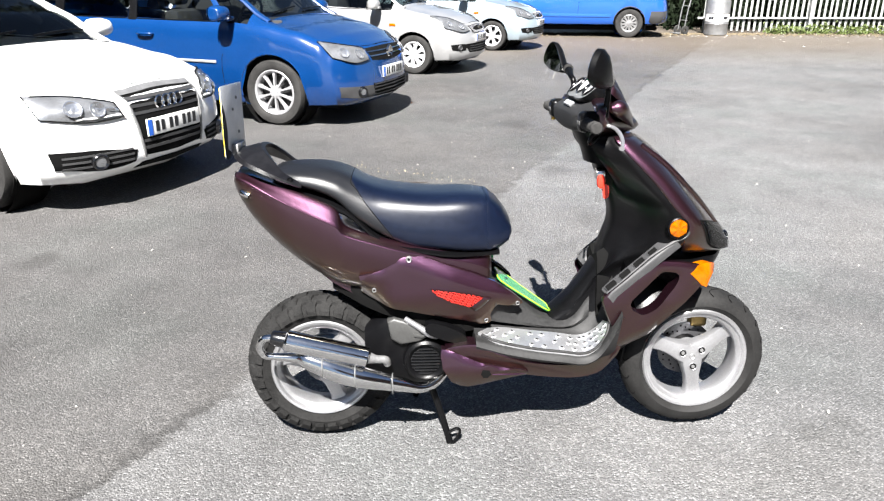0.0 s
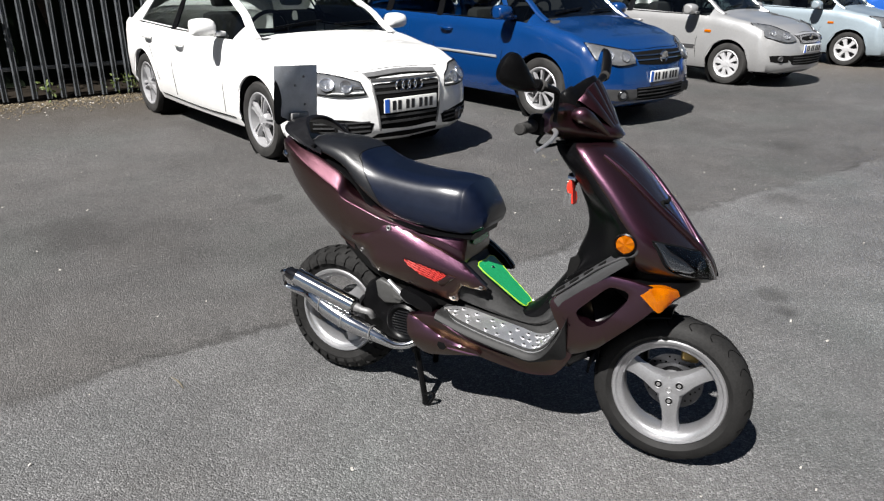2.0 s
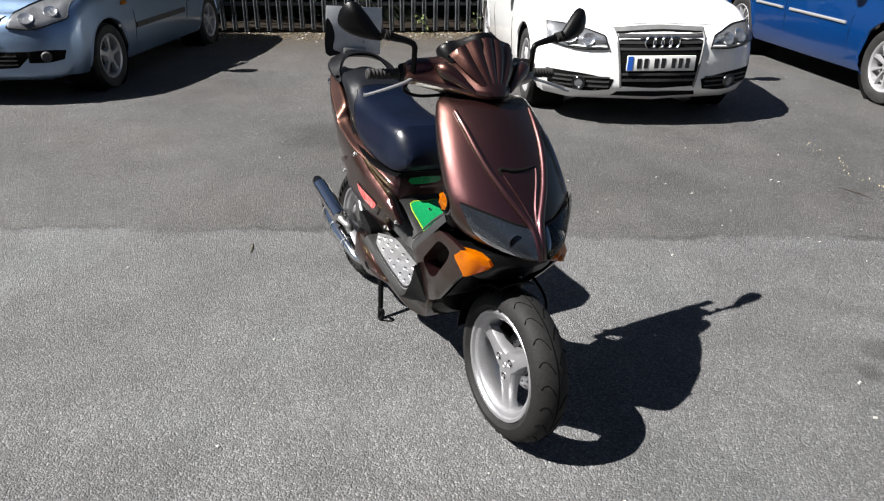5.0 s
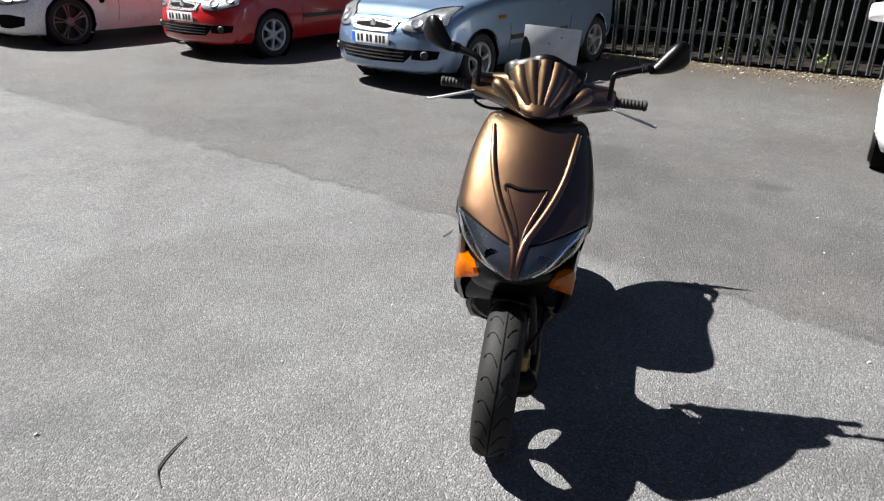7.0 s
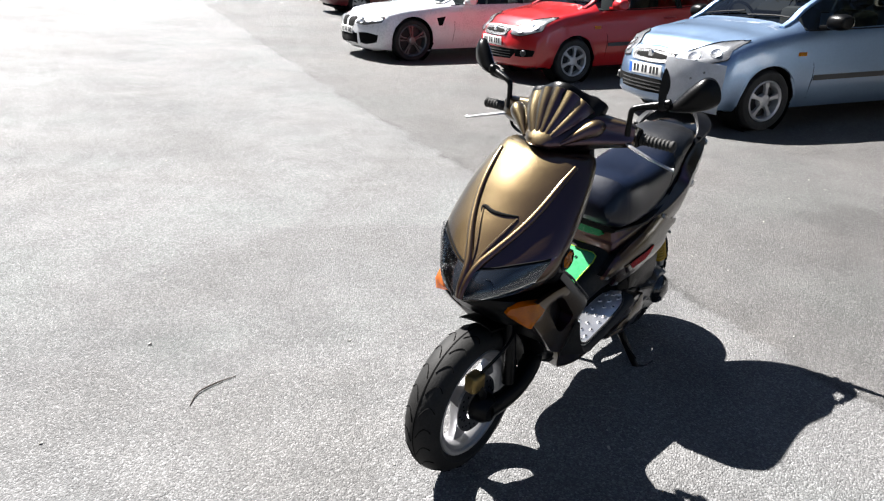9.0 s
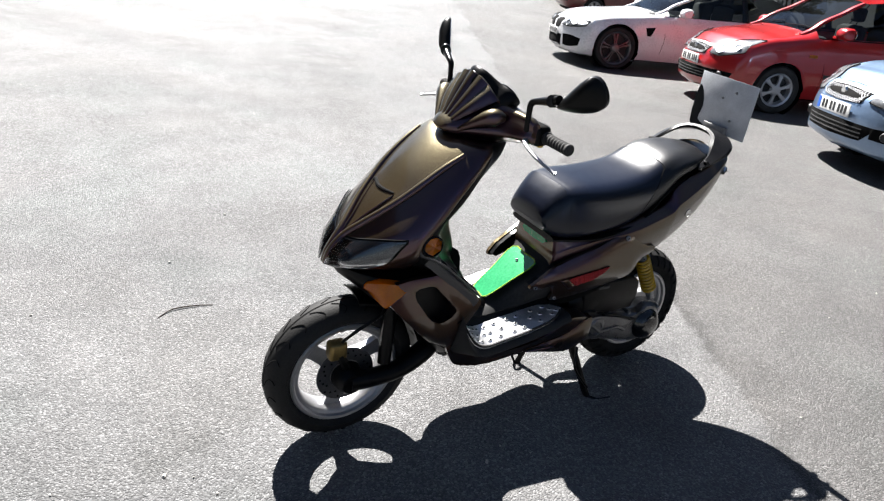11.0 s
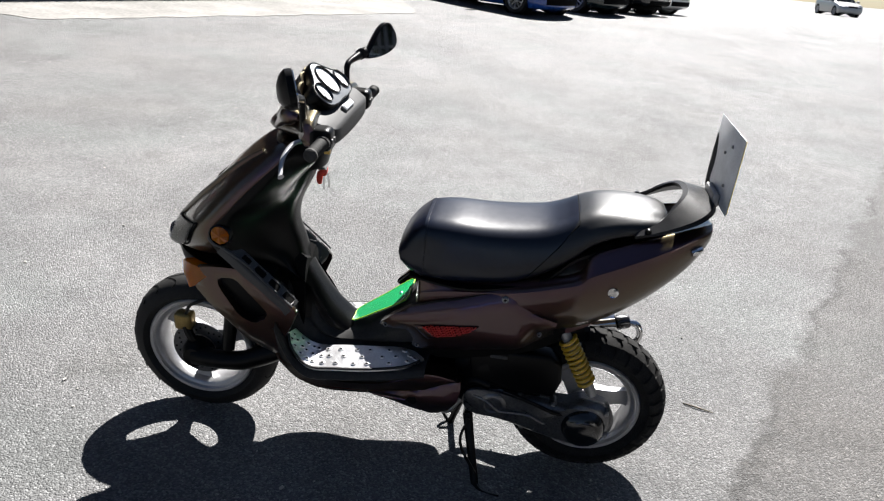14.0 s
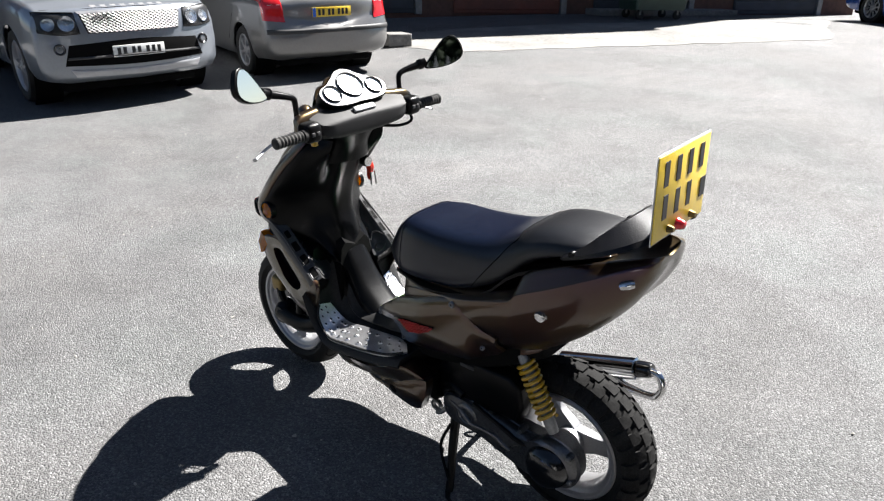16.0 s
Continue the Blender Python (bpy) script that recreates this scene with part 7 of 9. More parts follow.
# painted front cover
def cover_row(z, xf, xs, w):
    half = [(xf, 0), (xf - 0.006, w * 0.28), (xf - 0.03 * min(1, (xf - xs) * 8), w * 0.58), (xs + 0.5 * (xf - xs), w * 0.83), (xs + 0.22 * (xf - xs), w * 0.965), (xs, w), (xs - 0.015, w * 0.95), (xs + 0.02, w * 0.7), (xs + 0.025, 0)]
    return [Vector((x, y, z)) for x, y in half] + [Vector((x, -y, z)) for x, y in half[-2:0:-1]]


cover_levels = [(0.612, 1.272, 1.235, 0.03), (0.625, 1.278, 1.19, 0.075), (0.645, 1.270, 1.11, 0.138), (0.67, 1.257, 1.095, 0.166), (0.705, 1.230, 1.088, 0.188), (0.75, 1.192, 1.082, 0.196), (0.80, 1.150, 1.042, 0.196), (0.85, 1.105, 1.002, 0.19), (0.90, 1.060, 0.955, 0.18), (0.945, 1.012, 0.91, 0.165), (0.975, 0.972, 0.885, 0.15), (0.987, 0.945, 0.88, 0.13)]
cover_bm = smooth_skin([cover_row(*q) for q in cover_levels], 4, 4)
cover_tree = BVHTree.FromBMesh(cover_bm)
cover = part("front_cover", cover_bm, P_FLIP, sc, angle=50)


def on_cover(y, z, off=0.0, even=False):
    h = cover_tree.ray_cast(Vector((2, y, z)), Vector((-1, 0, 0)))
    p, nn = (h[0], h[1]) if h[0] else (Vector((1.1, y, z)), Vector((1, 0, 0)))
    if nn.x < 0:
        nn = -nn
    if even:
        nn = Vector((0.9, 0.42 if y > 0 else -0.42, 0.0)).normalized()
    return p + nn * off


# ridges of the front cover, running down into the beak
for sy in (-1, 1):
    part("cover_ridge", tube([on_cover(sy * y, z, -0.0097) for y, z in ((0.126, 0.962), (0.118, 0.925), (0.108, 0.88), (0.092, 0.835), (0.068, 0.79), (0.042, 0.75), (0.018, 0.712), (0.009, 0.68), (0.006, 0.65), (0.004, 0.622))], [0.007, 0.0095, 0.0105, 0.0105, 0.011, 0.0115, 0.0125, 0.0125, 0.012, 0.01], 12), P_FLIP, cover)
part("beak_slot", tube([on_cover(y, z, -0.001) for y, z in ((-0.058, 0.822), (-0.061, 0.833), (-0.05, 0.836), (-0.024, 0.832), (0.015, 0.833), (0.056, 0.837))], [0.003, 0.006, 0.006, 0.006, 0.005, 0.003], 8), M_DARK, cover, "dark slot in the front cover")
for sy in (-1, 1):
    part("cover_ridge", tube([on_cover(sy * y, z, -0.002) for y, z in ((0.058, 0.832), (0.043, 0.80), (0.026, 0.768), (0.012, 0.735), (0.004, 0.70))], [0.003, 0.004, 0.0045, 0.0045, 0.003], 8), P_FLIP, cover)
    # headlamps
    top = catmull([(0.180, 0.752, 0), (0.122, 0.734, 0), (0.064, 0.715, 0), (0.016, 0.703, 0)], 10)
    low = catmull([(0.180, 0.747, 0), (0.155, 0.684, 0), (0.105, 0.648, 0), (0.011, 0.626, 0)], 10)
    for nm, off, mat_, par in (("headlamp", 0.0135, M_LENS, None), ("reflector", 0.0085, M_BOWL, 1)):
        bm = bmesh.new()
        grid = [[bm.verts.new(on_cover(sy * a.lerp(b_, q / 14).x, a.lerp(b_, q / 14).y, off, True)) for q in range(15)] for a, b_ in zip(top, low)]
        for r0, r1 in zip(grid, grid[1:]):
            for i in range(14):
                bm.faces.new((r0[i], r0[i + 1], r1[i + 1], r1[i]))
        if par is None:
            ext = bmesh.ops.extrude_face_region(bm, geom=bm.faces[:])
            for v in ext["geom"]:
                if isinstance(v, bmesh.types.BMVert):
                    v.co.x -= 0.004
            lamp_o = part(nm, bm, mat_, sc, "clear ribbed headlamp lens")
            lamp_o.visible_shadow = False
        else:
            part(nm, bm, M_SLATE, lamp_o)
    rib = bmesh.new()
    for i in range(14):
        y = 0.035 + 0.0075 * i
        zt = 0.708 + (y - 0.035) * 0.3
        tube([on_cover(sy * y, zt - 0.004, 0.0105), on_cover(sy * y, zt - 0.012 - 0.024 * math.sin(math.pi * (i + 2) / 17), 0.0105)], 0.0018, 4, rib)
    part("lens_rib", rib, M_LENS, lamp_o)
    part("bulb_bowl", turned([(0.0001, -0.004), (0.012, -0.002), (0.022, 0.006)], 16, 'X', at=on_cover(sy * 0.07, 0.672, -0.006)), M_CHROME, lamp_o)
    part("lamp_rim", tube([on_cover(sy * p.x, p.y, 0.007) for p in top + low[::-1]], 0.0034, 6, None, 1), M_DARK, lamp_o)
    # round side reflector
    fc_ = bmesh.new()
    rim_ = [fc_.verts.new((1.05 + 0.0255 * math.cos(math.pi * q / 6), sy * (0.197 + (0.003 if q % 2 else -0.001)), 0.735 + 0.0255 * math.sin(math.pi * q / 6))) for q in range(12)]
    back_ = [fc_.verts.new((v.co.x, sy * 0.18, v.co.z)) for v in rim_]
    mid_ = fc_.verts.new((1.05, sy * 0.203, 0.735))
    for q in range(12):
        fc_.faces.new((mid_, rim_[q], rim_[(q + 1) % 12]))
        fc_.faces.new((rim_[q], back_[q], back_[(q + 1) % 12], rim_[(q + 1) % 12]))
    rf = part("side_reflector", fc_, M_AMBER, sc, "round amber side reflector", smooth=False)
    part("reflector_rim", turned([(0.0262, -sy * 0.006), (0.0275, sy * 0.006), (0.031, sy * 0.004), (0.032, -sy * 0.012)], 24, at=(1.05, sy * 0.194, 0.735)), M_BLACK, rf)
    # satin edge running round the reflector and down the knee panel
    part("shield_edge", tube([(1.055, sy * 0.186, 0.79), (1.078, sy * 0.188, 0.76), (1.086, sy * 0.188, 0.735), (1.078, sy * 0.188, 0.708), (1.044, sy * 0.187, 0.692), (0.985, sy * 0.186, 0.652), (0.953, sy * 0.188, 0.624), (0.89, sy * 0.191, 0.568), (0.857, sy * 0.190, 0.539)], [0.003, 0.004, 0.005, 0.005, 0.005, 0.004, 0.003, 0.003, 0.003], 8, None, 5), M_KNEE, sc, "satin black edge of the leg shield")
    # lower side panel with its opening
    outer = [(0.848, 0.522), (0.856, 0.533), (0.955, 0.618), (0.972, 0.63), (0.995, 0.634), (1.08, 0.626), (1.15, 0.612), (1.165, 0.60), (1.16, 0.57), (1.14, 0.54), (1.09, 0.485), (1.0, 0.392), (0.93, 0.352), (0.915, 0.35), (0.906, 0.36), (0.902, 0.39), (0.863, 0.47), (0.846, 0.515)]
    hole = [(0.932, 0.5), (0.936, 0.512), (1.005, 0.586), (1.018, 0.597), (1.032, 0.6), (1.062, 0.595), (1.074, 0.587), (1.075, 0.573), (1.066, 0.553), (1.022, 0.492), (1.008, 0.478), (0.985, 0.465), (0.968, 0.464), (0.942, 0.48)]

    def py(x, z):
        return sy * (0.187 - max(0, x - 1.0) * 0.12 - max(0, 0.5 - z) * 0.2 - max(0, z - 0.6) * 0.1)

    Oo, Hh = around(outer), around(hole)
    rings = [[Vector((p.x, py(p.x, p.z) - sy * d_, p.z)) for p in src] for src, d_ in ((Oo, 0.014), (Oo, 0.005))]
    rings.append([Vector((p.x * 0.97 + q.x * 0.03, py(p.x, p.z), p.z * 0.97 + q.z * 0.03)) for p, q in zip(Oo, Hh)])
    rings.append([Vector((p.x * 0.5 + q.x * 0.5, py((p.x + q.x) / 2, (p.z + q.z) / 2) + sy * 0.004, (p.z + q.z) / 2)) for p, q in zip(Oo, Hh)])
    rings += [[Vector((p.x, py(p.x, p.z) - sy * d_, p.z)) for p in Hh] for d_ in (0.001, 0.008, 0.05)]
    part("side_panel", skin(rings, False), P_FLIP, sc, angle=50)
    # amber indicator wrapping the corner
    ind = [[(1.09, 0.603, 0.170), (1.16, 0.618, 0.156), (1.20, 0.604, 0.115)], [(1.118, 0.582, 0.174), (1.172, 0.585, 0.164), (1.205, 0.587, 0.108)], [(1.148, 0.552, 0.166), (1.166, 0.548, 0.162), (1.19, 0.572, 0.105)]]
    bm = bmesh.new()
    G = [[bm.verts.new((x, sy * (y + 0.006), z)) for x, z, y in catmull(r_, 4)] for r_ in ind]
    G2 = [[bm.verts.new((x - 0.012, sy * (y - 0.02), z)) for x, z, y in catmull(r_, 4)] for r_ in ind]
    n_ = len(G[0])
    for A_ in (G, G2):
        for r0, r1 in zip(A_, A_[1:]):
            for i in range(n_ - 1):
                bm.faces.new((r0[i], r0[i + 1], r1[i + 1], r1[i]))
    edge = [(0, i) for i in range(n_)] + [(1, n_ - 1)] + [(2, i) for i in range(n_ - 1, -1, -1)] + [(1, 0)]
    for (a, b_), (c_, d_) in zip(edge, edge[1:] + edge[:1]):
        bm.faces.new((G[a][b_], G[c_][d_], G2[c_][d_], G2[a][b_]))
    part("indicator", bm, M_AMBER, sc, "amber wedge indicator")
    # knee panels: a dished sheet facing the rider, slots along its outer edge
    def knee(x, y, lift=0.0):
        d = lift - 0.5 * max(-0.017, y - 0.172) - 0.054 * (1 - math.exp(-max(0, 0.155 - y) / 0.03)) - 0.4 * max(0, 0.862 - x)
        return Vector((x - 0.663 * d, sy * y, 0.556 + (x - 0.875) * 0.885 + 0.749 * d))

    rows = []
    for q in range(15):
        x = 0.853 + 0.19 * q / 14
        cut = max(0.0, 0.045 - (x - 0.853) * 1.6)
        rows.append([knee(x, y + cut * (0.147 - y) / 0.081) for y in (0.066, 0.08, 0.095, 0.11, 0.125, 0.138, 0.147)] + [knee(x, y) for y in (0.153, 0.157, 0.172, 0.186)] + [knee(x, 0.189, -0.002), knee(x, 0.191, -0.007), knee(x, 0.190, -0.025)])
    kw = part("knee_panel", skin(rows, False, closed=False), M_KNEE, sc, "satin black knee panel with slots along its edge")
    foot = [[knee(0.853, y) + Vector(o_) for o_ in ((0, 0, 0), (0.006, 0, -0.02), (0.03, 0, -0.05), (0.06, 0, -0.075))] for y in (0.111, 0.13, 0.15, 0.17, 0.186)]
    part("knee_foot", skin(foot, False, closed=False), M_BLACK, kw)
    for x0, k_ in ((0.875, 1), (0.914, 1), (0.953, 1), (0.99, 0.8)):
        ring_k = [(p * k_, q * k_) for p, q in ((-0.0125, -0.0055), (-0.01, -0.0078), (0.01, -0.0078), (0.0125, -0.0055), (0.0125, 0.0055), (0.01, 0.0078), (-0.01, 0.0078), (-0.0125, 0.0055))]
        part("knee_slot", skin([[knee(x0 + p, 0.171 + q * 1.15, h) for p, q in ring_k] for h in (-0.006, 0.0012)]), M_DARK, kw)
        part("slot_rim", tube([knee(x0 + p * 1.12, 0.171 + q * 1.32, 0.001) for p, q in ring_k + ring_k[:1]], 0.0014, 5, None, 1, smooth=False), M_KNEE, kw)
    part("knee_ridge", tube([knee(x, y, 0.001) for x, y in ((0.893, 0.163), (0.897, 0.15), (0.91, 0.143), (0.912, 0.13), (0.90, 0.12), (0.905, 0.108), (0.915, 0.095), (0.918, 0.08))], [0.002, 0.0035, 0.004, 0.004, 0.004, 0.004, 0.003, 0.002], 6), M_KNEE, kw)
    for x0, y0 in ((0.872, 0.13), (0.945, 0.11)):
        part("knee_boss", skin([[knee(x0 + r_ * 0.7 * math.cos(a), y0 + r_ * math.sin(a), h_) for a in [2 * math.pi * q / 14 for q in range(14)]] for r_, h_ in ((0.017, -0.001), (0.0155, 0.003), (0.013, 0.004), (0.010, 0.002), (0.001, 0.0015))]), M_KNEE, kw)
part("under_nose", sections([(1.0, [(0, 0.62), (0.15, 0.615), (0.14, 0.595), (0.05, 0.58), (0, 0.58)]), (1.12, [(0, 0.61), (0.14, 0.61), (0.13, 0.53), (0.06, 0.505), (0, 0.505)]), (1.2, [(0, 0.625), (0.1, 0.62), (0.09, 0.575), (0.04, 0.56), (0, 0.56)]), (1.245, [(0, 0.63), (0.05, 0.625), (0.04, 0.60), (0.02, 0.595), (0, 0.595)])]), M_BLACK, sc)
part("inner_fairing", sections([(0.93, [(0, 0.60), (0.12, 0.60), (0.13, 0.41), (0, 0.37)]), (1.0, [(0, 0.62), (0.14, 0.61), (0.145, 0.43), (0.10, 0.41), (0, 0.405)]), (1.09, [(0, 0.62), (0.148, 0.61), (0.145, 0.51), (0.1, 0.498), (0, 0.495)]), (1.15, [(0, 0.615), (0.14, 0.61), (0.13, 0.575), (0, 0.56)])]), M_BLACK, sc)
part("inner_frame", sections([(0.86, [(0, 0.60), (0.06, 0.6), (0.08, 0.33), (0, 0.32)]), (0.93, [(0, 0.64), (0.05, 0.63), (0.06, 0.33), (0, 0.31)]), (1.01, [(0, 0.62), (0.05, 0.61), (0.05, 0.47), (0, 0.46)])]), M_DARK, sc)

# handlebar cowl
def cowl_ring(y, k, cx, cz, nose):
    base = [(0.965 * nose + (1 - nose) * 0.86, 1.008), (0.925 * nose + (1 - nose) * 0.85, 1.052), (0.868, 1.105), (0.826, 1.112), (0.808, 1.095), (0.802, 1.05), (0.805, 0.99), (0.85, 0.972), (0.92 * nose + (1 - nose) * 0.85, 0.985)]
    return [Vector((cx + (x - 0.84) * k, y, cz + (z - 1.045) * k)) for x, z in base]


cowl_rows = [(-0.222, 0.38, 0.80, 1.048, 0.2), (-0.2, 0.52, 0.805, 1.05, 0.25), (-0.14, 0.66, 0.815, 1.047, 0.4), (-0.08, 0.86, 0.83, 1.045, 0.75), (-0.03, 1.0, 0.84, 1.045, 1.0), (0.03, 1.0, 0.84, 1.045, 1.0), (0.08, 0.86, 0.83, 1.045, 0.75), (0.14, 0.66, 0.815, 1.047, 0.4), (0.2, 0.52, 0.805, 1.05, 0.25), (0.222, 0.38, 0.80, 1.048, 0.2)]
cowl = part("handlebar_cowl", smooth_skin([cowl_ring(*q) for q in cowl_rows], 3, 4), P_FLIP, sc, angle=60)
# fanned shell of five flutes rising to an open top edge
fan = []
for q in range(61):
    w_ = -1 + q / 30
    top_z = 1.152 - 0.05 * w_ * w_
    spine = catmull([(0.962, 0.014 * w_, 1.0), (0.935, 0.045 * w_, 1.0 + 0.3 * (top_z - 1.0)), (0.902, 0.08 * w_, 1.0 + 0.64 * (top_z - 1.0)), (0.868 - 0.016 * w_ * w_, 0.108 * w_, top_z)], 4)
    lift_ = abs(math.sin(math.pi * 2.5 * (w_ + 1)))
    col = [p + Vector((0.75, 0.25 * w_, 0.5)) * (0.004 + 0.009 * lift_ * min(1, i_ / (len(spine) - 1) * 1.25)) for i_, p in enumerate(spine)]
    fan.append(col + [col[-1] + Vector((-0.006, 0, -0.001)), col[-1] + Vector((-0.012, 0, -0.02)), col[-1] + Vector((-0.012, 0, -0.06))])
part("cowl_fan", skin(fan, False, closed=False), P_FLIP, cowl, angle=50)
for sy in (-1, 1):
    part("cowl_flute", tube([(0.935, sy * 0.06, 1.012), (0.9, sy * 0.1, 1.045), (0.872, sy * 0.132, 1.066), (0.846, sy * 0.142, 1.066)], [0.006, 0.018, 0.024, 0.01], 12), P_FLIP, cowl)
part("dash_rear", sections([(0.744, [(0, 1.05), (0.11, 1.046), (0.12, 1.04), (0.118, 1.028), (0.1, 1.02), (0, 1.016)]), (0.752, [(0, 1.06), (0.15, 1.055), (0.163, 1.045), (0.16, 1.02), (0.12, 1.006), (0, 1.0)]), (0.80, [(0, 1.088), (0.17, 1.08), (0.196, 1.06), (0.19, 1.02), (0.13, 1.0), (0, 0.985)]), (0.815, [(0, 1.09), (0.18, 1.082), (0.21, 1.06), (0.205, 1.02), (0.14, 1.0), (0, 0.985)])], 3, 2), M_DASH, sc, "matt grey-black plastic dashboard", angle=35)
part("neck", smooth_skin([[Vector((cx + rx * math.cos(a), ry * math.sin(a), z)) for a in [2 * math.pi * s_ / 12 for s_ in range(12)]] for z, cx, rx, ry in ((0.90, 0.885, 0.07, 0.09), (0.94, 0.868, 0.065, 0.08), (0.97, 0.85, 0.065, 0.075), (1.01, 0.83, 0.065, 0.10))], 2, 2), M_BLACK, sc)
# dials
tilt = Matrix.Translation((0.787, 0, 1.094)) @ Euler((0, radians(-42), 0)).to_matrix().to_4x4()
half = [(0.104, 0.0), (0.098, 0.026), (0.08, 0.05), (0.062, 0.078), (0.052, 0.104), (0.034, 0.12), (0.012, 0.117), (-0.008, 0.098), (-0.016, 0.05), (-0.014, 0.0)]
face = rounded2(half + [(u, -v) for u, v in half[-2:0:-1]], 3)
bm = skin([[tilt @ Vector((0.03 + (u - 0.03) * k, v * k, h)) for u, v in face] for h, k in ((-0.055, 0.9), (-0.03, 1.0), (-0.006, 1.04), (0.005, 1.04), (0.0075, 1.02), (0.0075, 0.985), (0.003, 0.97))])
dash = part("dial_pod", bm, M_BLACK, sc, "black heart-shaped three-dial instrument pod")
fp_ = skin([[tilt @ Vector((0.033 + (u - 0.033) * k, v * k, h)) for u, v in face] for h, k in ((0.0015, 0.985), (0.0058, 0.975), (0.0062, 0.96))])
part("dial_face", fp_, M_DIALFRAME, dash, "silver-grey face round the instruments")
for y, u0, r in ((0, 0.047, 0.041), (0.080, 0.028, 0.026), (-0.080, 0.028, 0.026)):
    bm = turned([(r, 0.002), (r + 0.0006, 0.0115), (r + 0.0018, 0.0128), (r + 0.003, 0.0115), (r + 0.0034, 0.002)], 32, 'Z', None, (u0, y, 0))
    for v in bm.verts:
        v.co = tilt @ v.co
    part("dial_rim", bm, M_BLACKGLOSS, dash)
    bm = turned([(0.0001, 0.0066), (r + 0.001, 0.0066), (r + 0.001, 0.001)], 32, 'Z', None, (u0, y, 0))
    for v in bm.verts:
        v.co = tilt @ v.co
    dl = part("dial", bm, M_DIAL, dash, "white instrument dial")
    marks = bmesh.new()
    for q in range(11):
        a = math.radians(-140 + 28 * q)
        box((r * 0.8, -0.0005, 0.0066), (r * 0.92, 0.0005, 0.0072), bm=marks)
        for v in marks.verts[-8:]:
            v.co = Matrix.Rotation(a, 4, 'Z') @ v.co
    for v in marks.verts:
        v.co = tilt @ (v.co + Vector((u0, y, 0)))
    part("dial_mark", marks, M_INK, dl, "thin dark scale bars")
    bm = box((-0.004, -0.0009, 0.0072), (r * 0.7, 0.0009, 0.008))
    for v in bm.verts:
        v.co = tilt @ (Matrix.Rotation(2.2 + y * 4, 4, 'Z') @ v.co + Vector((u0, y, 0)))
    part("needle", bm, M_INK, dl)
bm = box((-0.044, -0.04, -0.004), (-0.026, 0.04, 0.004), 0.002)
for v in bm.verts:
    v.co = tilt @ v.co
strip = part("warning_strip", bm, M_DIALFRAME, dash, "strip of small warning lamps")
for i in range(5):
    bm = box((-0.041, -0.033 + 0.014 * i, 0.004), (-0.029, -0.023 + 0.014 * i, 0.0055))
    for v in bm.verts:
        v.co = tilt @ v.co
    part("warning_lamp", bm, M_PALEMETAL, strip)
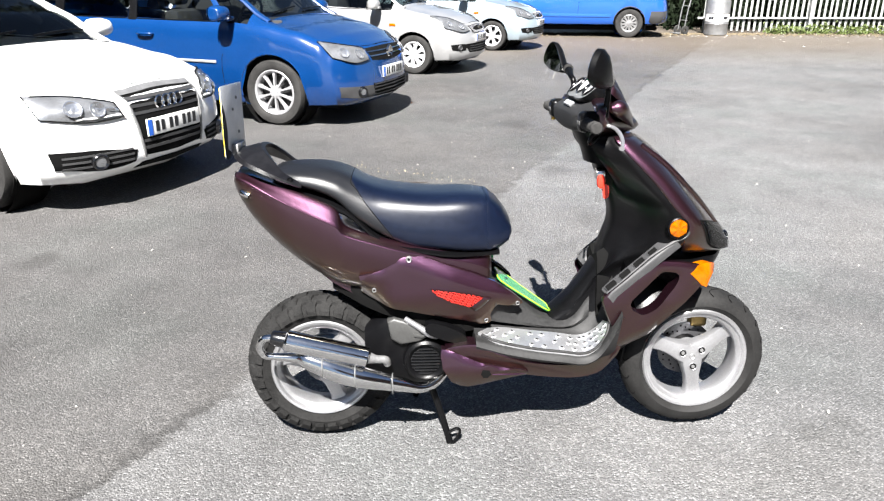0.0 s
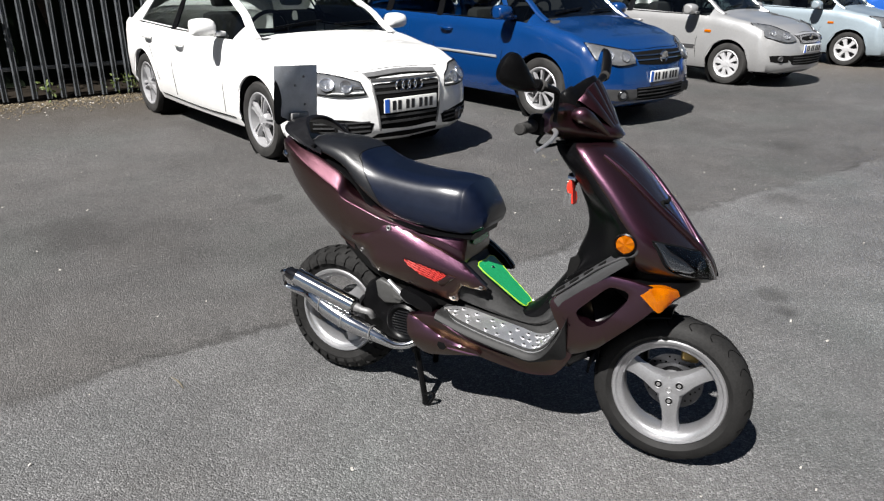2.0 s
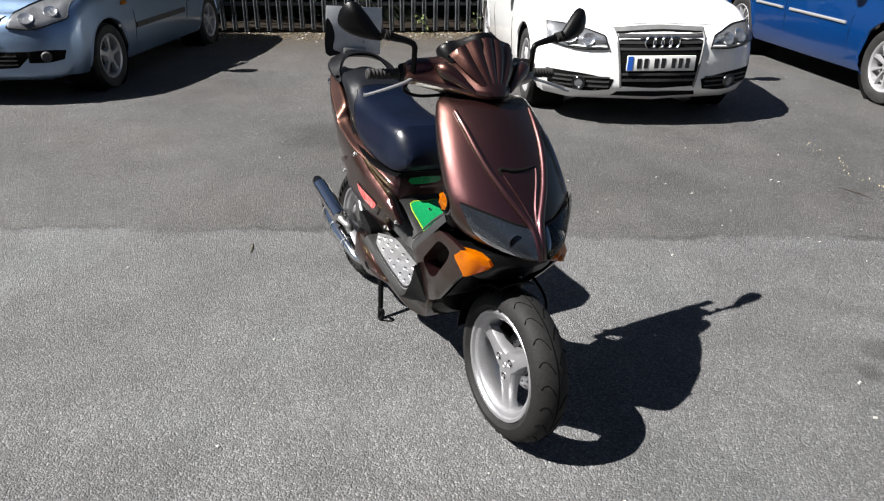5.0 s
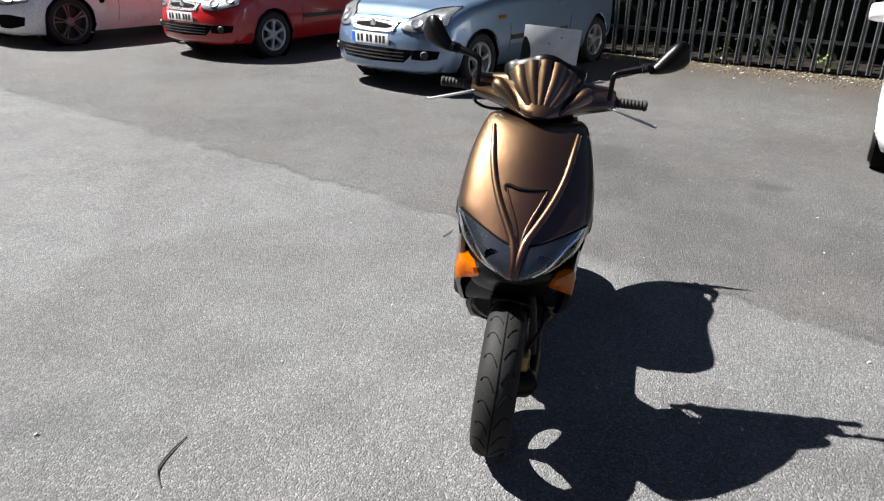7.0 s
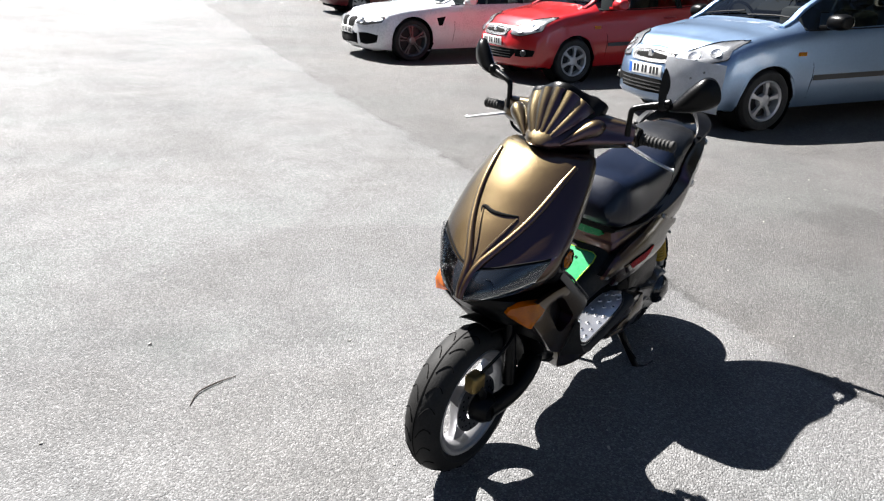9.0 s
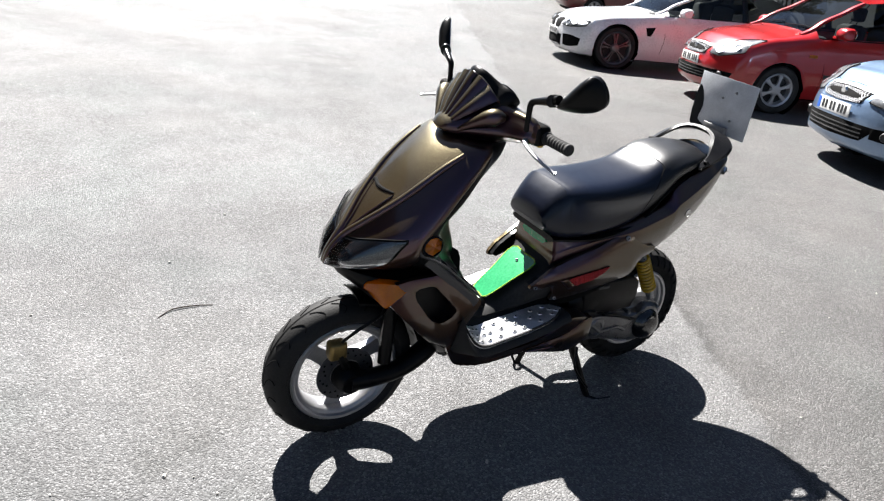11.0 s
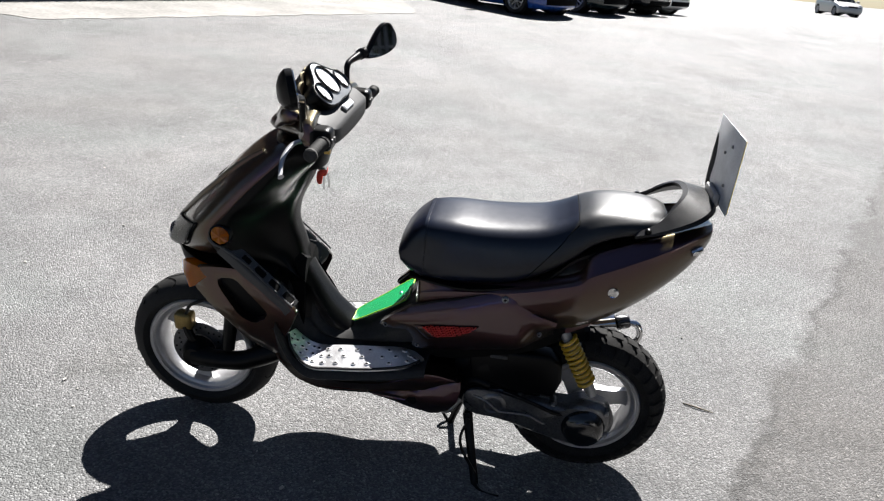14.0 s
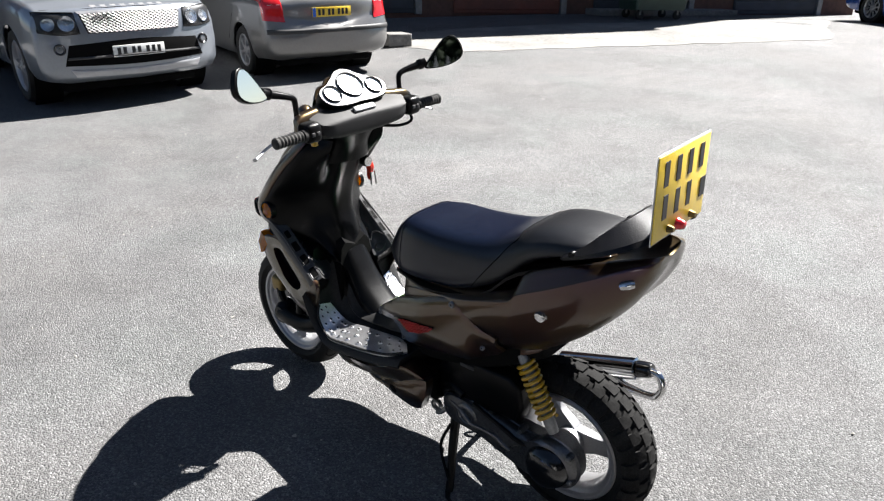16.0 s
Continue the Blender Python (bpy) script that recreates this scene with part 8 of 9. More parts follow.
# bars, grips, levers, mirrors
for sy in (-1, 1):
    grip = turned([(0.0001, sy * 0.222), (0.018, sy * 0.222), (0.018, sy * 0.232)] + [(0.0138 + (0.0024 if i % 2 else 0), sy * (0.234 + 0.0056 * i)) for i in range(15)] + [(0.0165, sy * 0.316), (0.0165, sy * 0.322), (0.013, sy * 0.326), (0.0001, sy * 0.326)], 16, at=(0.762, 0, 1.035))
    part("grip", grip, M_RUBBER, sc, "ribbed black rubber grip")
    sb_ = part("switch_box", box((0.744, min(sy * 0.172, sy * 0.226), 1.01), (0.80, max(sy * 0.172, sy * 0.226), 1.066), 0.014, 3), M_BLACK, sc, "black switch housing")
    part("switch_button", box((0.741, min(sy * 0.184, sy * 0.196), 1.03), (0.748, max(sy * 0.184, sy * 0.196), 1.042), 0.002), M_TRIM, sb_)
    part("switch_button", box((0.741, min(sy * 0.202, sy * 0.214), 1.03), (0.748, max(sy * 0.202, sy * 0.214), 1.042), 0.002), M_TRIM, sb_)
    part("housing_seam", box((0.7715, min(sy * 0.1715, sy * 0.2265), 1.0095), (0.7735, max(sy * 0.1715, sy * 0.2265), 1.0665), 0.013, 3), M_DARK, sb_)
    lev = tube([(0.815, sy * 0.205, 1.03), (0.835, sy * 0.235, 1.024), (0.838, sy * 0.29, 1.008), (0.825, sy * 0.345, 0.99), (0.82, sy * 0.355, 0.988)], [0.008, 0.0068, 0.006, 0.0052, 0.0078], 8, None, 4, 0.7)
    part("brake_lever", lev, M_ALLOY, sc, "silver brake lever")
    ci = Vector((0.794, -0.288, 1.15)) if sy < 0 else Vector((0.82, 0.298, 1.158))
    co = Vector((0.722, -0.405, 1.194)) if sy < 0 else Vector((0.77, 0.424, 1.206))
    stem = [(0.815, sy * 0.203, 1.05), (0.818, sy * 0.203, 1.10), (0.818, sy * 0.206, 1.125), (0.815, sy * 0.225, 1.136), tuple(ci.lerp(Vector((0.815, sy * 0.225, 1.136)), 0.3)), tuple(ci.lerp(co, 0.08))]
    mir = part("mirror_arm", tube(stem, [0.009, 0.008, 0.009, 0.009, 0.012, 0.014], 10), M_BLACK, sc)
    # teardrop head, glass towards the rear
    ux = (co - ci).normalized()
    nf = Vector((0, 0, 1)).cross(ux) * (1 if sy < 0 else -1)
    nf = (nf + Vector((0, 0, -0.16))).normalized()
    uz = ux.cross(nf) if sy < 0 else nf.cross(ux)
    uz = uz if uz.z > 0 else -uz
    c0 = (ci + co) / 2
    hl = (co - ci).length / 2 * 0.93
    outline = [(-1.05, -0.016), (-0.7, -0.03), (-0.1, -0.04), (0.5, -0.04), (0.9, -0.026), (1.0, 0.008), (0.85, 0.044), (0.5, 0.056), (0.05, 0.042), (-0.6, 0.01)]
    ol = [(q.x, q.y) for q in catmull([(a * hl, b_ * 0.88, 0) for a, b_ in outline], 3, True)]
    rings = [[c0 + ux * u * k + uz * v * k + nf * dx for u, v in ol] for dx, k in ((-0.012, 0.96), (-0.01, 1.0), (0.004, 1.0), (0.016, 0.8), (0.024, 0.45), (0.026, 0.1))]
    part("mirror_shell", skin(rings), M_BLACK, mir)
    bel = bmesh.new()
    e0 = ci.lerp(Vector((0.815, sy * 0.225, 1.136)), 0.3)
    for q in range(4):
        c1, c2 = e0.lerp(ci, 0.25 + 0.2 * q), e0.lerp(ci, 0.37 + 0.2 * q)
        tube([c1, c1.lerp(c2, 0.5), c2], [0.011, 0.0165, 0.011], 10, bel, 2)
    part("bellows", bel, M_RUBBER, mir, "ribbed rubber sleeve")
    part("mirror_glass", skin([[c0 + ux * u * 0.92 + uz * v * 0.92 + nf * dx for u, v in ol] for dx in (-0.0122, -0.0138)]), M_MIRROR, mir, "mirror glass")
part("yellow_switch", box((0.75, 0.19, 1.0), (0.765, 0.206, 1.016), 0.003), M_YELLOW, sc, "small yellow switch")
part("cable", tube([(0.80, -0.2, 1.03), (0.775, -0.21, 0.99), (0.79, -0.17, 0.975), (0.83, -0.1, 0.985)], 0.005, 8), M_BLACK, sc)
# keys
part("ignition", turned([(0.0001, -0.012), (0.016, -0.012), (0.018, 0.0), (0.018, 0.012)], 16, 'X', at=(0.848, -0.065, 0.872)), M_CHROME, sc)
key = part("key", slab(rounded2([(0.842, 0.868), (0.856, 0.868), (0.862, 0.85), (0.856, 0.832), (0.842, 0.832), (0.838, 0.85)], 3), -0.088, -0.074, 0.003), M_REDKEY, sc, "red plastic key fob with hanging keys")
part("key_blade", slab([(0.846, 0.832), (0.852, 0.832), (0.852, 0.79), (0.846, 0.785)], -0.083, -0.08), M_CHROME, key)
part("key_blade", slab([(0.836, 0.836), (0.842, 0.834), (0.838, 0.79), (0.832, 0.792)], -0.092, -0.089), M_CHROME, key)
part("key_tag", slab(rounded2([(0.856, 0.84), (0.87, 0.838), (0.872, 0.805), (0.857, 0.802)], 2), -0.09, -0.086), M_REDKEY, key)

# wheels
def scooter_tyre(R, rim, w, seg=56):
    h = w / 2
    return turned([(rim - 0.012, -h * 0.62), (rim + 0.006, -h * 0.78), (R - 0.05, -h), (R - 0.028, -h * 0.92), (R - 0.011, -h * 0.66), (R - 0.003, -h * 0.33), (R, 0), (R - 0.003, h * 0.33), (R - 0.011, h * 0.66), (R - 0.028, h * 0.92), (R - 0.05, h), (rim + 0.006, h * 0.78), (rim - 0.012, h * 0.62), (rim - 0.012, -h * 0.62)], seg)


def scooter_rim(rim, w, side):
    """A cast three-spoke wheel; side: where the face of the spokes is."""
    h = w * 0.34
    bm = turned([(rim - 0.008, -h), (rim + 0.005, -h * 1.12), (rim + 0.001, -h * 1.24), (rim - 0.007, -h * 1.2), (rim - 0.012, -h * 1.0), (rim - 0.020, -h * 0.94), (rim - 0.026, -h * 0.8), (rim - 0.03, 0), (rim - 0.026, h * 0.8), (rim - 0.020, h * 0.94), (rim - 0.012, h * 1.0), (rim - 0.007, h * 1.2), (rim + 0.001, h * 1.24), (rim + 0.005, h * 1.12), (rim - 0.008, h), (rim - 0.016, 0), (rim - 0.008, -h)], 64)
    turned([(0.0001, side * 0.024), (0.03, side * 0.024), (0.04, side * 0.018), (0.044, -side * 0.03), (0.0001, -side * 0.03)], 28, bm=bm)
    for i in range(3):
        rot = Matrix.Rotation(2 * math.pi * i / 3, 4, 'Y')
        rg = []
        for r, wd, t0, t1 in ((0.0, 0.036, -0.012, 0.027), (0.028, 0.036, -0.012, 0.028), (0.05, 0.031, -0.01, 0.027), (0.075, 0.025, -0.008, 0.024), (0.11, 0.0235, -0.008, 0.021), (rim - 0.036, 0.027, -0.01, 0.02), (rim - 0.022, 0.036, -0.014, 0.024)):
            rg.append([rot @ Vector(p) for p in ((-wd, side * t0, r), (wd, side * t0, r), (wd, side * t1 * 0.5, r), (wd * 0.82, side * t1 * 0.9, r), (wd * 0.35, side * t1, r), (-wd * 0.35, side * t1, r), (-wd * 0.82, side * t1 * 0.9, r), (-wd, side * t1 * 0.5, r))])
        skin(rg, True, bm)
    return bm


FRONT, REAR = Vector((1.207, 0, 0.25)), Vector((0.0, 0, 0.25))
fw = empty("front_wheel", pose(*FRONT, 0, 172, 0), "", "")
fw.parent = sc
for nm in ("label", "category"):
    if nm in fw:
        del fw[nm]
ft = part("tyre", scooter_tyre(0.238, 0.168, 0.118), M_RUBBER_OLD, fw, "road tyre with curved grooves")
gro = bmesh.new()
for i in range(22):
    a0 = 2 * math.pi * i / 22
    for sy in (-1, 1):
        pts = []
        for q in range(7):
            u = q / 6
            lat = 0.008 + 0.04 * u
            R_ = 0.2378 - 0.012 * (lat / 0.04) ** 2
            a = a0 + 0.16 * math.sin(u * 2.4) + (0.1 if sy > 0 else 0)
            pts.append((R_ * math.cos(a), sy * lat, R_ * math.sin(a)))
        tube(pts, 0.0016, 4, gro, 2)
turned([(0.2386, -0.002), (0.2392, 0.0), (0.2386, 0.002)], 56, bm=gro)
part("groove", gro, M_DARK, ft)
rimf = part("rim", scooter_rim(0.168, 0.118, -1), M_ALLOY, fw, "silver three-spoke cast wheel")
for i in range(3):
    a = 2 * math.pi * i / 3
    cx, cz = 0.036 * math.sin(a), 0.036 * math.cos(a)
    nut = part("wheel_nut", turned([(0.009, -0.0265), (0.0125, -0.0305), (0.0135, -0.0265), (0.0135, -0.02)], 16, at=(cx, 0, cz)), M_ALLOY, rimf)
    part("nut_recess", turned([(0.0001, -0.0287), (0.0115, -0.0287)], 16, at=(cx, 0, cz)), M_DARK, nut)
    part("nut_head", turned([(0.0001, -0.0315), (0.0055, -0.0315), (0.0065, -0.0287)], 6, at=(cx, 0, cz)), M_STEEL, nut)
part("hub_badge", turned([(0.006, -0.0275), (0.0085, -0.0295), (0.010, -0.0275)], 16), M_STEEL, rimf, "small round cast mark")
part("brake_disc", turned([(0.05, 0.045), (0.092, 0.045), (0.092, 0.049), (0.05, 0.049), (0.05, 0.045)], 40), M_ALLOYDARK, fw)
hs = bmesh.new()
for i in range(30):
    a = 2 * math.pi * i / 30
    r = 0.066 + 0.008 * (i % 3)
    turned([(0.0001, 0.0502), (0.0035, 0.0502), (0.0035, 0.0442), (0.0001, 0.0442)], 6, bm=hs, at=(r * math.cos(a), 0, r * math.sin(a)))
part("disc_hole", hs, M_DARK, fw)
rw = empty("rear_wheel", pose(*REAR, 0, 40, 0), "", "")
rw.parent = sc
for nm in ("label", "category"):
    if nm in rw:
        del rw[nm]
rt = part("tyre", scooter_tyre(0.236, 0.158, 0.125), M_DUSTY, rw, "chunky block-tread tyre")
blk = bmesh.new()
for i in range(30):
    for lane, (lat, off, wl_, ln) in enumerate(((0.0, 0.0, 0.0175, 0.0225), (0.034, 0.5, 0.0145, 0.021), (-0.034, 0.5, 0.0145, 0.021), (0.0575, 0.1, 0.0115, 0.0205), (-0.0575, 0.1, 0.0115, 0.0205))):
        a0 = 2 * math.pi * (i + off) / 30
        da = ln / 0.24
        ring = []
        for h_, s_ in ((-0.006, 0.97), (0.0065, 0.89)):
            rr_ = []
            for ua, ul in ((-1.0, -1), (0.75, -1), (1.0, -0.15), (0.75, 1), (-1.0, 1), (-0.75, 0.1)):
                lt = lat + ul * wl_ * s_
                a = a0 + (ua * da * s_ + 4.0 * abs(lt) * 0.25)
                R_ = 0.236 + h_ - 0.011 * (abs(lt) / 0.041) ** 2 - max(0, abs(lt) - 0.048) * 0.55
                rr_.append(Vector((R_ * math.cos(a), lt, R_ * math.sin(a))))
            ring.append(rr_)
        skin(ring, True, blk)
tagged(part("tread", blk, M_DUSTY, rt, smooth=False), kind="stuff")
part("rim", scooter_rim(0.158, 0.13, -1), M_ALLOY, rw, "silver three-spoke cast wheel")
# single front arm, caliper
part("front_arm", tube([(1.207, 0.085, 0.25), (1.14, 0.095, 0.252), (1.05, 0.095, 0.262), (0.96, 0.08, 0.30), (0.9, 0.05, 0.33)], [0.034, 0.03, 0.03, 0.034, 0.03], 12), M_BLACK, sc, "black single-sided front arm")
part("front_hub", turned([(0.0001, 0.11), (0.032, 0.108), (0.045, 0.09), (0.05, 0.055), (0.03, 0.03)], 24, at=FRONT), M_BLACK, sc)
cal = box((1.218, 0.038, 0.325), (1.275, 0.082, 0.385), 0.012, 3)
part("caliper", cal, M_GOLD, sc, "brass-coloured brake caliper")
part("caliper_bracket", tube([(1.207, 0.07, 0.27), (1.225, 0.075, 0.31), (1.24, 0.07, 0.34)], 0.014, 8), M_BLACK, sc)
part("front_strut", tube([(1.10, 0.085, 0.29), (1.09, 0.07, 0.40), (1.08, 0.05, 0.52)], [0.02, 0.022, 0.02], 10), M_BLACK, sc)
part("brake_hose", tube([(1.235, 0.07, 0.385), (1.2, 0.1, 0.44), (1.13, 0.1, 0.48), (1.08, 0.06, 0.52)], 0.005, 8), M_BLACK, sc)
part("front_mudguard", smooth_skin([[Vector((1.207 + r * math.cos(a), y, 0.25 + r * math.sin(a))) for y, r in ((-0.06, 0.245), (-0.05, 0.256), (0, 0.262), (0.05, 0.256), (0.06, 0.245), (0.05, 0.25), (0, 0.257), (-0.05, 0.25))] for a in [radians(95 + 14 * q) for q in range(7)]], 2, 2), M_BLACK, sc)

# engine and rear suspension
engine_bm = sections([(0.14, [(0, 0.40), (0.08, 0.39), (0.095, 0.30), (0.07, 0.22), (0, 0.21)]), (0.22, [(0, 0.45), (0.1, 0.44), (0.115, 0.33), (0.09, 0.22), (0, 0.20)]), (0.33, [(0, 0.43), (0.11, 0.42), (0.12, 0.32), (0.1, 0.22), (0, 0.20)]), (0.40, [(0, 0.40), (0.09, 0.39), (0.1, 0.32), (0.08, 0.24), (0, 0.23)])])
part("engine", engine_bm, M_BLACK, sc, "dark grey engine casing")
part("fan_cover", turned([(0.0001, -0.135), (0.046, -0.135), (0.05, -0.142), (0.058, -0.146), (0.066, -0.14), (0.072, -0.11), (0.075, -0.08)], 32, at=(0.327, 0, 0.31)), M_BLACK, sc, "round slatted fan cover")
for i in range(9):
    z = -0.04 + 0.01 * i
    w_ = math.sqrt(max(0.0001, 0.046 ** 2 - z * z))
    part("fan_slat", box((0.327 - w_, -0.1415, 0.31 + z - 0.0022), (0.327 + w_, -0.134, 0.31 + z + 0.0022), 0.001), M_BLACKGLOSS, sc)
part("airbox", slab([(0.212, 0.44), (0.232, 0.452), (0.302, 0.43), (0.335, 0.402), (0.33, 0.388), (0.308, 0.374), (0.25, 0.366), (0.222, 0.385)], -0.09, -0.142, 0.008, 3), M_AIRBOX, sc, "dull grey engine cowling")
part("cowling_rib", slab([(0.29, 0.405), (0.325, 0.398), (0.318, 0.39), (0.292, 0.394)], -0.142, -0.148, 0.002), M_AIRBOX, sc)
part("kick_lever", tube([(0.265, -0.14, 0.452), (0.30, -0.145, 0.43), (0.34, -0.145, 0.402), (0.36, -0.13, 0.39)], [0.008, 0.009, 0.012, 0.012], 10), M_ALLOY, sc, "silver kick-start lever")
part("foot_peg", smooth_skin([[Vector((x, y, z)) for x, z in ((0.325, 0.43), (0.35, 0.445), (0.43, 0.415), (0.45, 0.39), (0.43, 0.375), (0.34, 0.405))] for y in (-0.10, -0.15, -0.165)], 2, 2), M_BLACK, sc)
case = [(0.352, 0.315), (0.27, 0.325), (0.15, 0.295), (0.06, 0.288), (0.018, 0.306), (-0.045, 0.298), (-0.075, 0.262), (-0.075, 0.207), (-0.04, 0.16), (0.02, 0.148), (0.12, 0.168), (0.24, 0.2), (0.335, 0.218), (0.365, 0.265)]
rc = catmull([(x, 0, z) for x, z in case], 3, True)
bm = skin([[Vector((0.13 + (p.x - 0.13) * k, y, 0.235 + (p.z - 0.235) * k)) for p in rc] for y, k in ((0.055, 1.0), (0.086, 1.0), (0.088, 1.025), (0.094, 1.025), (0.096, 0.985), (0.108, 0.96), (0.118, 0.9), (0.124, 0.78), (0.124, 0.5))])
tc_ = part("transmission_case", bm, M_CAST, sc, "cast grey belt cover", angle=30)
part("case_boss", turned([(0.0001, 0.134), (0.022, 0.134), (0.026, 0.138), (0.036, 0.137), (0.043, 0.13), (0.048, 0.115)], 28, at=(0.275, 0, 0.268)), M_CAST, tc_)
part("clutch_cover", turned([(0.0001, 0.156), (0.028, 0.155), (0.046, 0.149), (0.058, 0.137), (0.066, 0.115), (0.068, 0.08)], 32, at=(0.005, 0, 0.226)), M_BLACKGLOSS, tc_, "smooth dark clutch cover")
front = slab(rounded2([(0.36, 0.298), (0.33, 0.314), (0.26, 0.314), (0.18, 0.294), (0.1, 0.274), (0.088, 0.258), (0.13, 0.235), (0.2, 0.224), (0.27, 0.224), (0.34, 0.228), (0.362, 0.255)], 3), 0.116, 0.133, 0.006, 3)
part("belt_cover_plate", front, M_CAST, tc_, "bright cast front of the belt cover", angle=30)
part("cover_lip", tube([(0.335, 0.133, 0.292), (0.295, 0.134, 0.28), (0.272, 0.135, 0.262), (0.252, 0.135, 0.25), (0.20, 0.135, 0.252), (0.165, 0.134, 0.25), (0.14, 0.134, 0.236), (0.118, 0.133, 0.226)], [0.003, 0.006, 0.0075, 0.007, 0.006, 0.007, 0.007, 0.004], 8), M_CAST, tc_)
part("case_hose", tube([(0.25, 0.128, 0.318), (0.21, 0.134, 0.312), (0.15, 0.134, 0.292), (0.10, 0.13, 0.27), (0.07, 0.118, 0.258)], 0.006, 8), M_BLACK, tc_)
for x, z in ((0.335, 0.302), (0.2, 0.303), (0.1, 0.285), (-0.056, 0.28), (-0.063, 0.203), (0.05, 0.158), (0.18, 0.19), (0.31, 0.219)):
    lug_ = part("case_lug", turned([(0.0095, 0.112), (0.011, 0.106), (0.0125, 0.08)], 12, at=(x, 0, z)), M_CAST, tc_)
    part("case_bolt", turned([(0.0001, 0.118), (0.006, 0.118), (0.0075, 0.112), (0.0085, 0.108)], 8, at=(x, 0, z)), M_STEEL, lug_)
part("air_filter_box", slab([(0.088, 0.37), (0.095, 0.425), (0.13, 0.452), (0.31, 0.448), (0.36, 0.41), (0.352, 0.335), (0.2, 0.318), (0.105, 0.315)], 0.06, 0.122, 0.012, 3), M_BLACK, sc, "black air filter box above the belt cover")
part("filter_clip", box((0.25, 0.121, 0.425), (0.30, 0.126, 0.437), 0.003), M_TRIM, sc)
part("case_breather", tube([(0.29, 0.12, 0.325), (0.33, 0.115, 0.335), (0.37, 0.105, 0.315), (0.385, 0.09, 0.28)], [0.014, 0.016, 0.018, 0.016], 10), M_BLACK, sc)
s0, s1 = Vector((0.105, 0.098, 0.53)), Vector((-0.005, 0.105, 0.335))
coil = []
for i in range(121):
    t_ = i / 120
    p = s0.lerp(s1, 0.1 + 0.72 * t_)
    a = t_ * 2 * math.pi * 10
    ax = (s1 - s0).normalized()
    u = ax.orthogonal().normalized()
    v = ax.cross(u)
    coil.append(p + (u * math.cos(a) + v * math.sin(a)) * 0.0235)
part("shock_spring", tube(coil, 0.0055, 6, None, 1), M_YELLOW, sc, "yellow coil spring")
part("shock_body", tube([s0, s0.lerp(s1, 0.1), s0.lerp(s1, 0.5), s0.lerp(s1, 0.85), s1], [0.013, 0.016, 0.012, 0.017, 0.014], 12, None, 2), M_STEEL, sc)
part("under_seat_box", sections([(0.05, [(0, 0.6), (0.08, 0.6), (0.08, 0.53), (0, 0.52)]), (0.2, [(0, 0.6), (0.12, 0.6), (0.12, 0.46), (0, 0.45)]), (0.42, [(0, 0.6), (0.12, 0.6), (0.12, 0.40), (0, 0.39)]), (0.5, [(0, 0.55), (0.1, 0.55), (0.1, 0.40), (0, 0.40)])]), M_DARK, sc)
# exhaust
part("exhaust_chamber", tube([(-0.128, -0.172, 0.352), (-0.06, -0.173, 0.347), (-0.03, -0.174, 0.343), (0.03, -0.175, 0.318), (0.08, -0.175, 0.297), (0.14, -0.175, 0.278), (0.2, -0.172, 0.262), (0.26, -0.168, 0.245), (0.31, -0.16, 0.23), (0.355, -0.14, 0.236), (0.39, -0.11, 0.265), (0.405, -0.08, 0.29)],
                           [0.010, 0.016, 0.028, 0.036, 0.037, 0.034, 0.028, 0.021, 0.015, 0.014, 0.014, 0.014], 16), M_CHROME, sc, "polished expansion exhaust")
can = tube([(-0.085, -0.19, 0.412), (-0.08, -0.19, 0.410), (0.15, -0.178, 0.345), (0.155, -0.178, 0.3435)], [0.026, 0.032, 0.032, 0.026], 20, None, 1, smooth=False)
part("silencer", can, M_CHROME, sc, "chrome silencer can")
part("silencer_cap", tube([(-0.125, -0.192, 0.423), (-0.118, -0.192, 0.421), (-0.086, -0.19, 0.4125)], [0.018, 0.022, 0.025], 16, None, 1, smooth=False), M_BLACKGLOSS, sc)
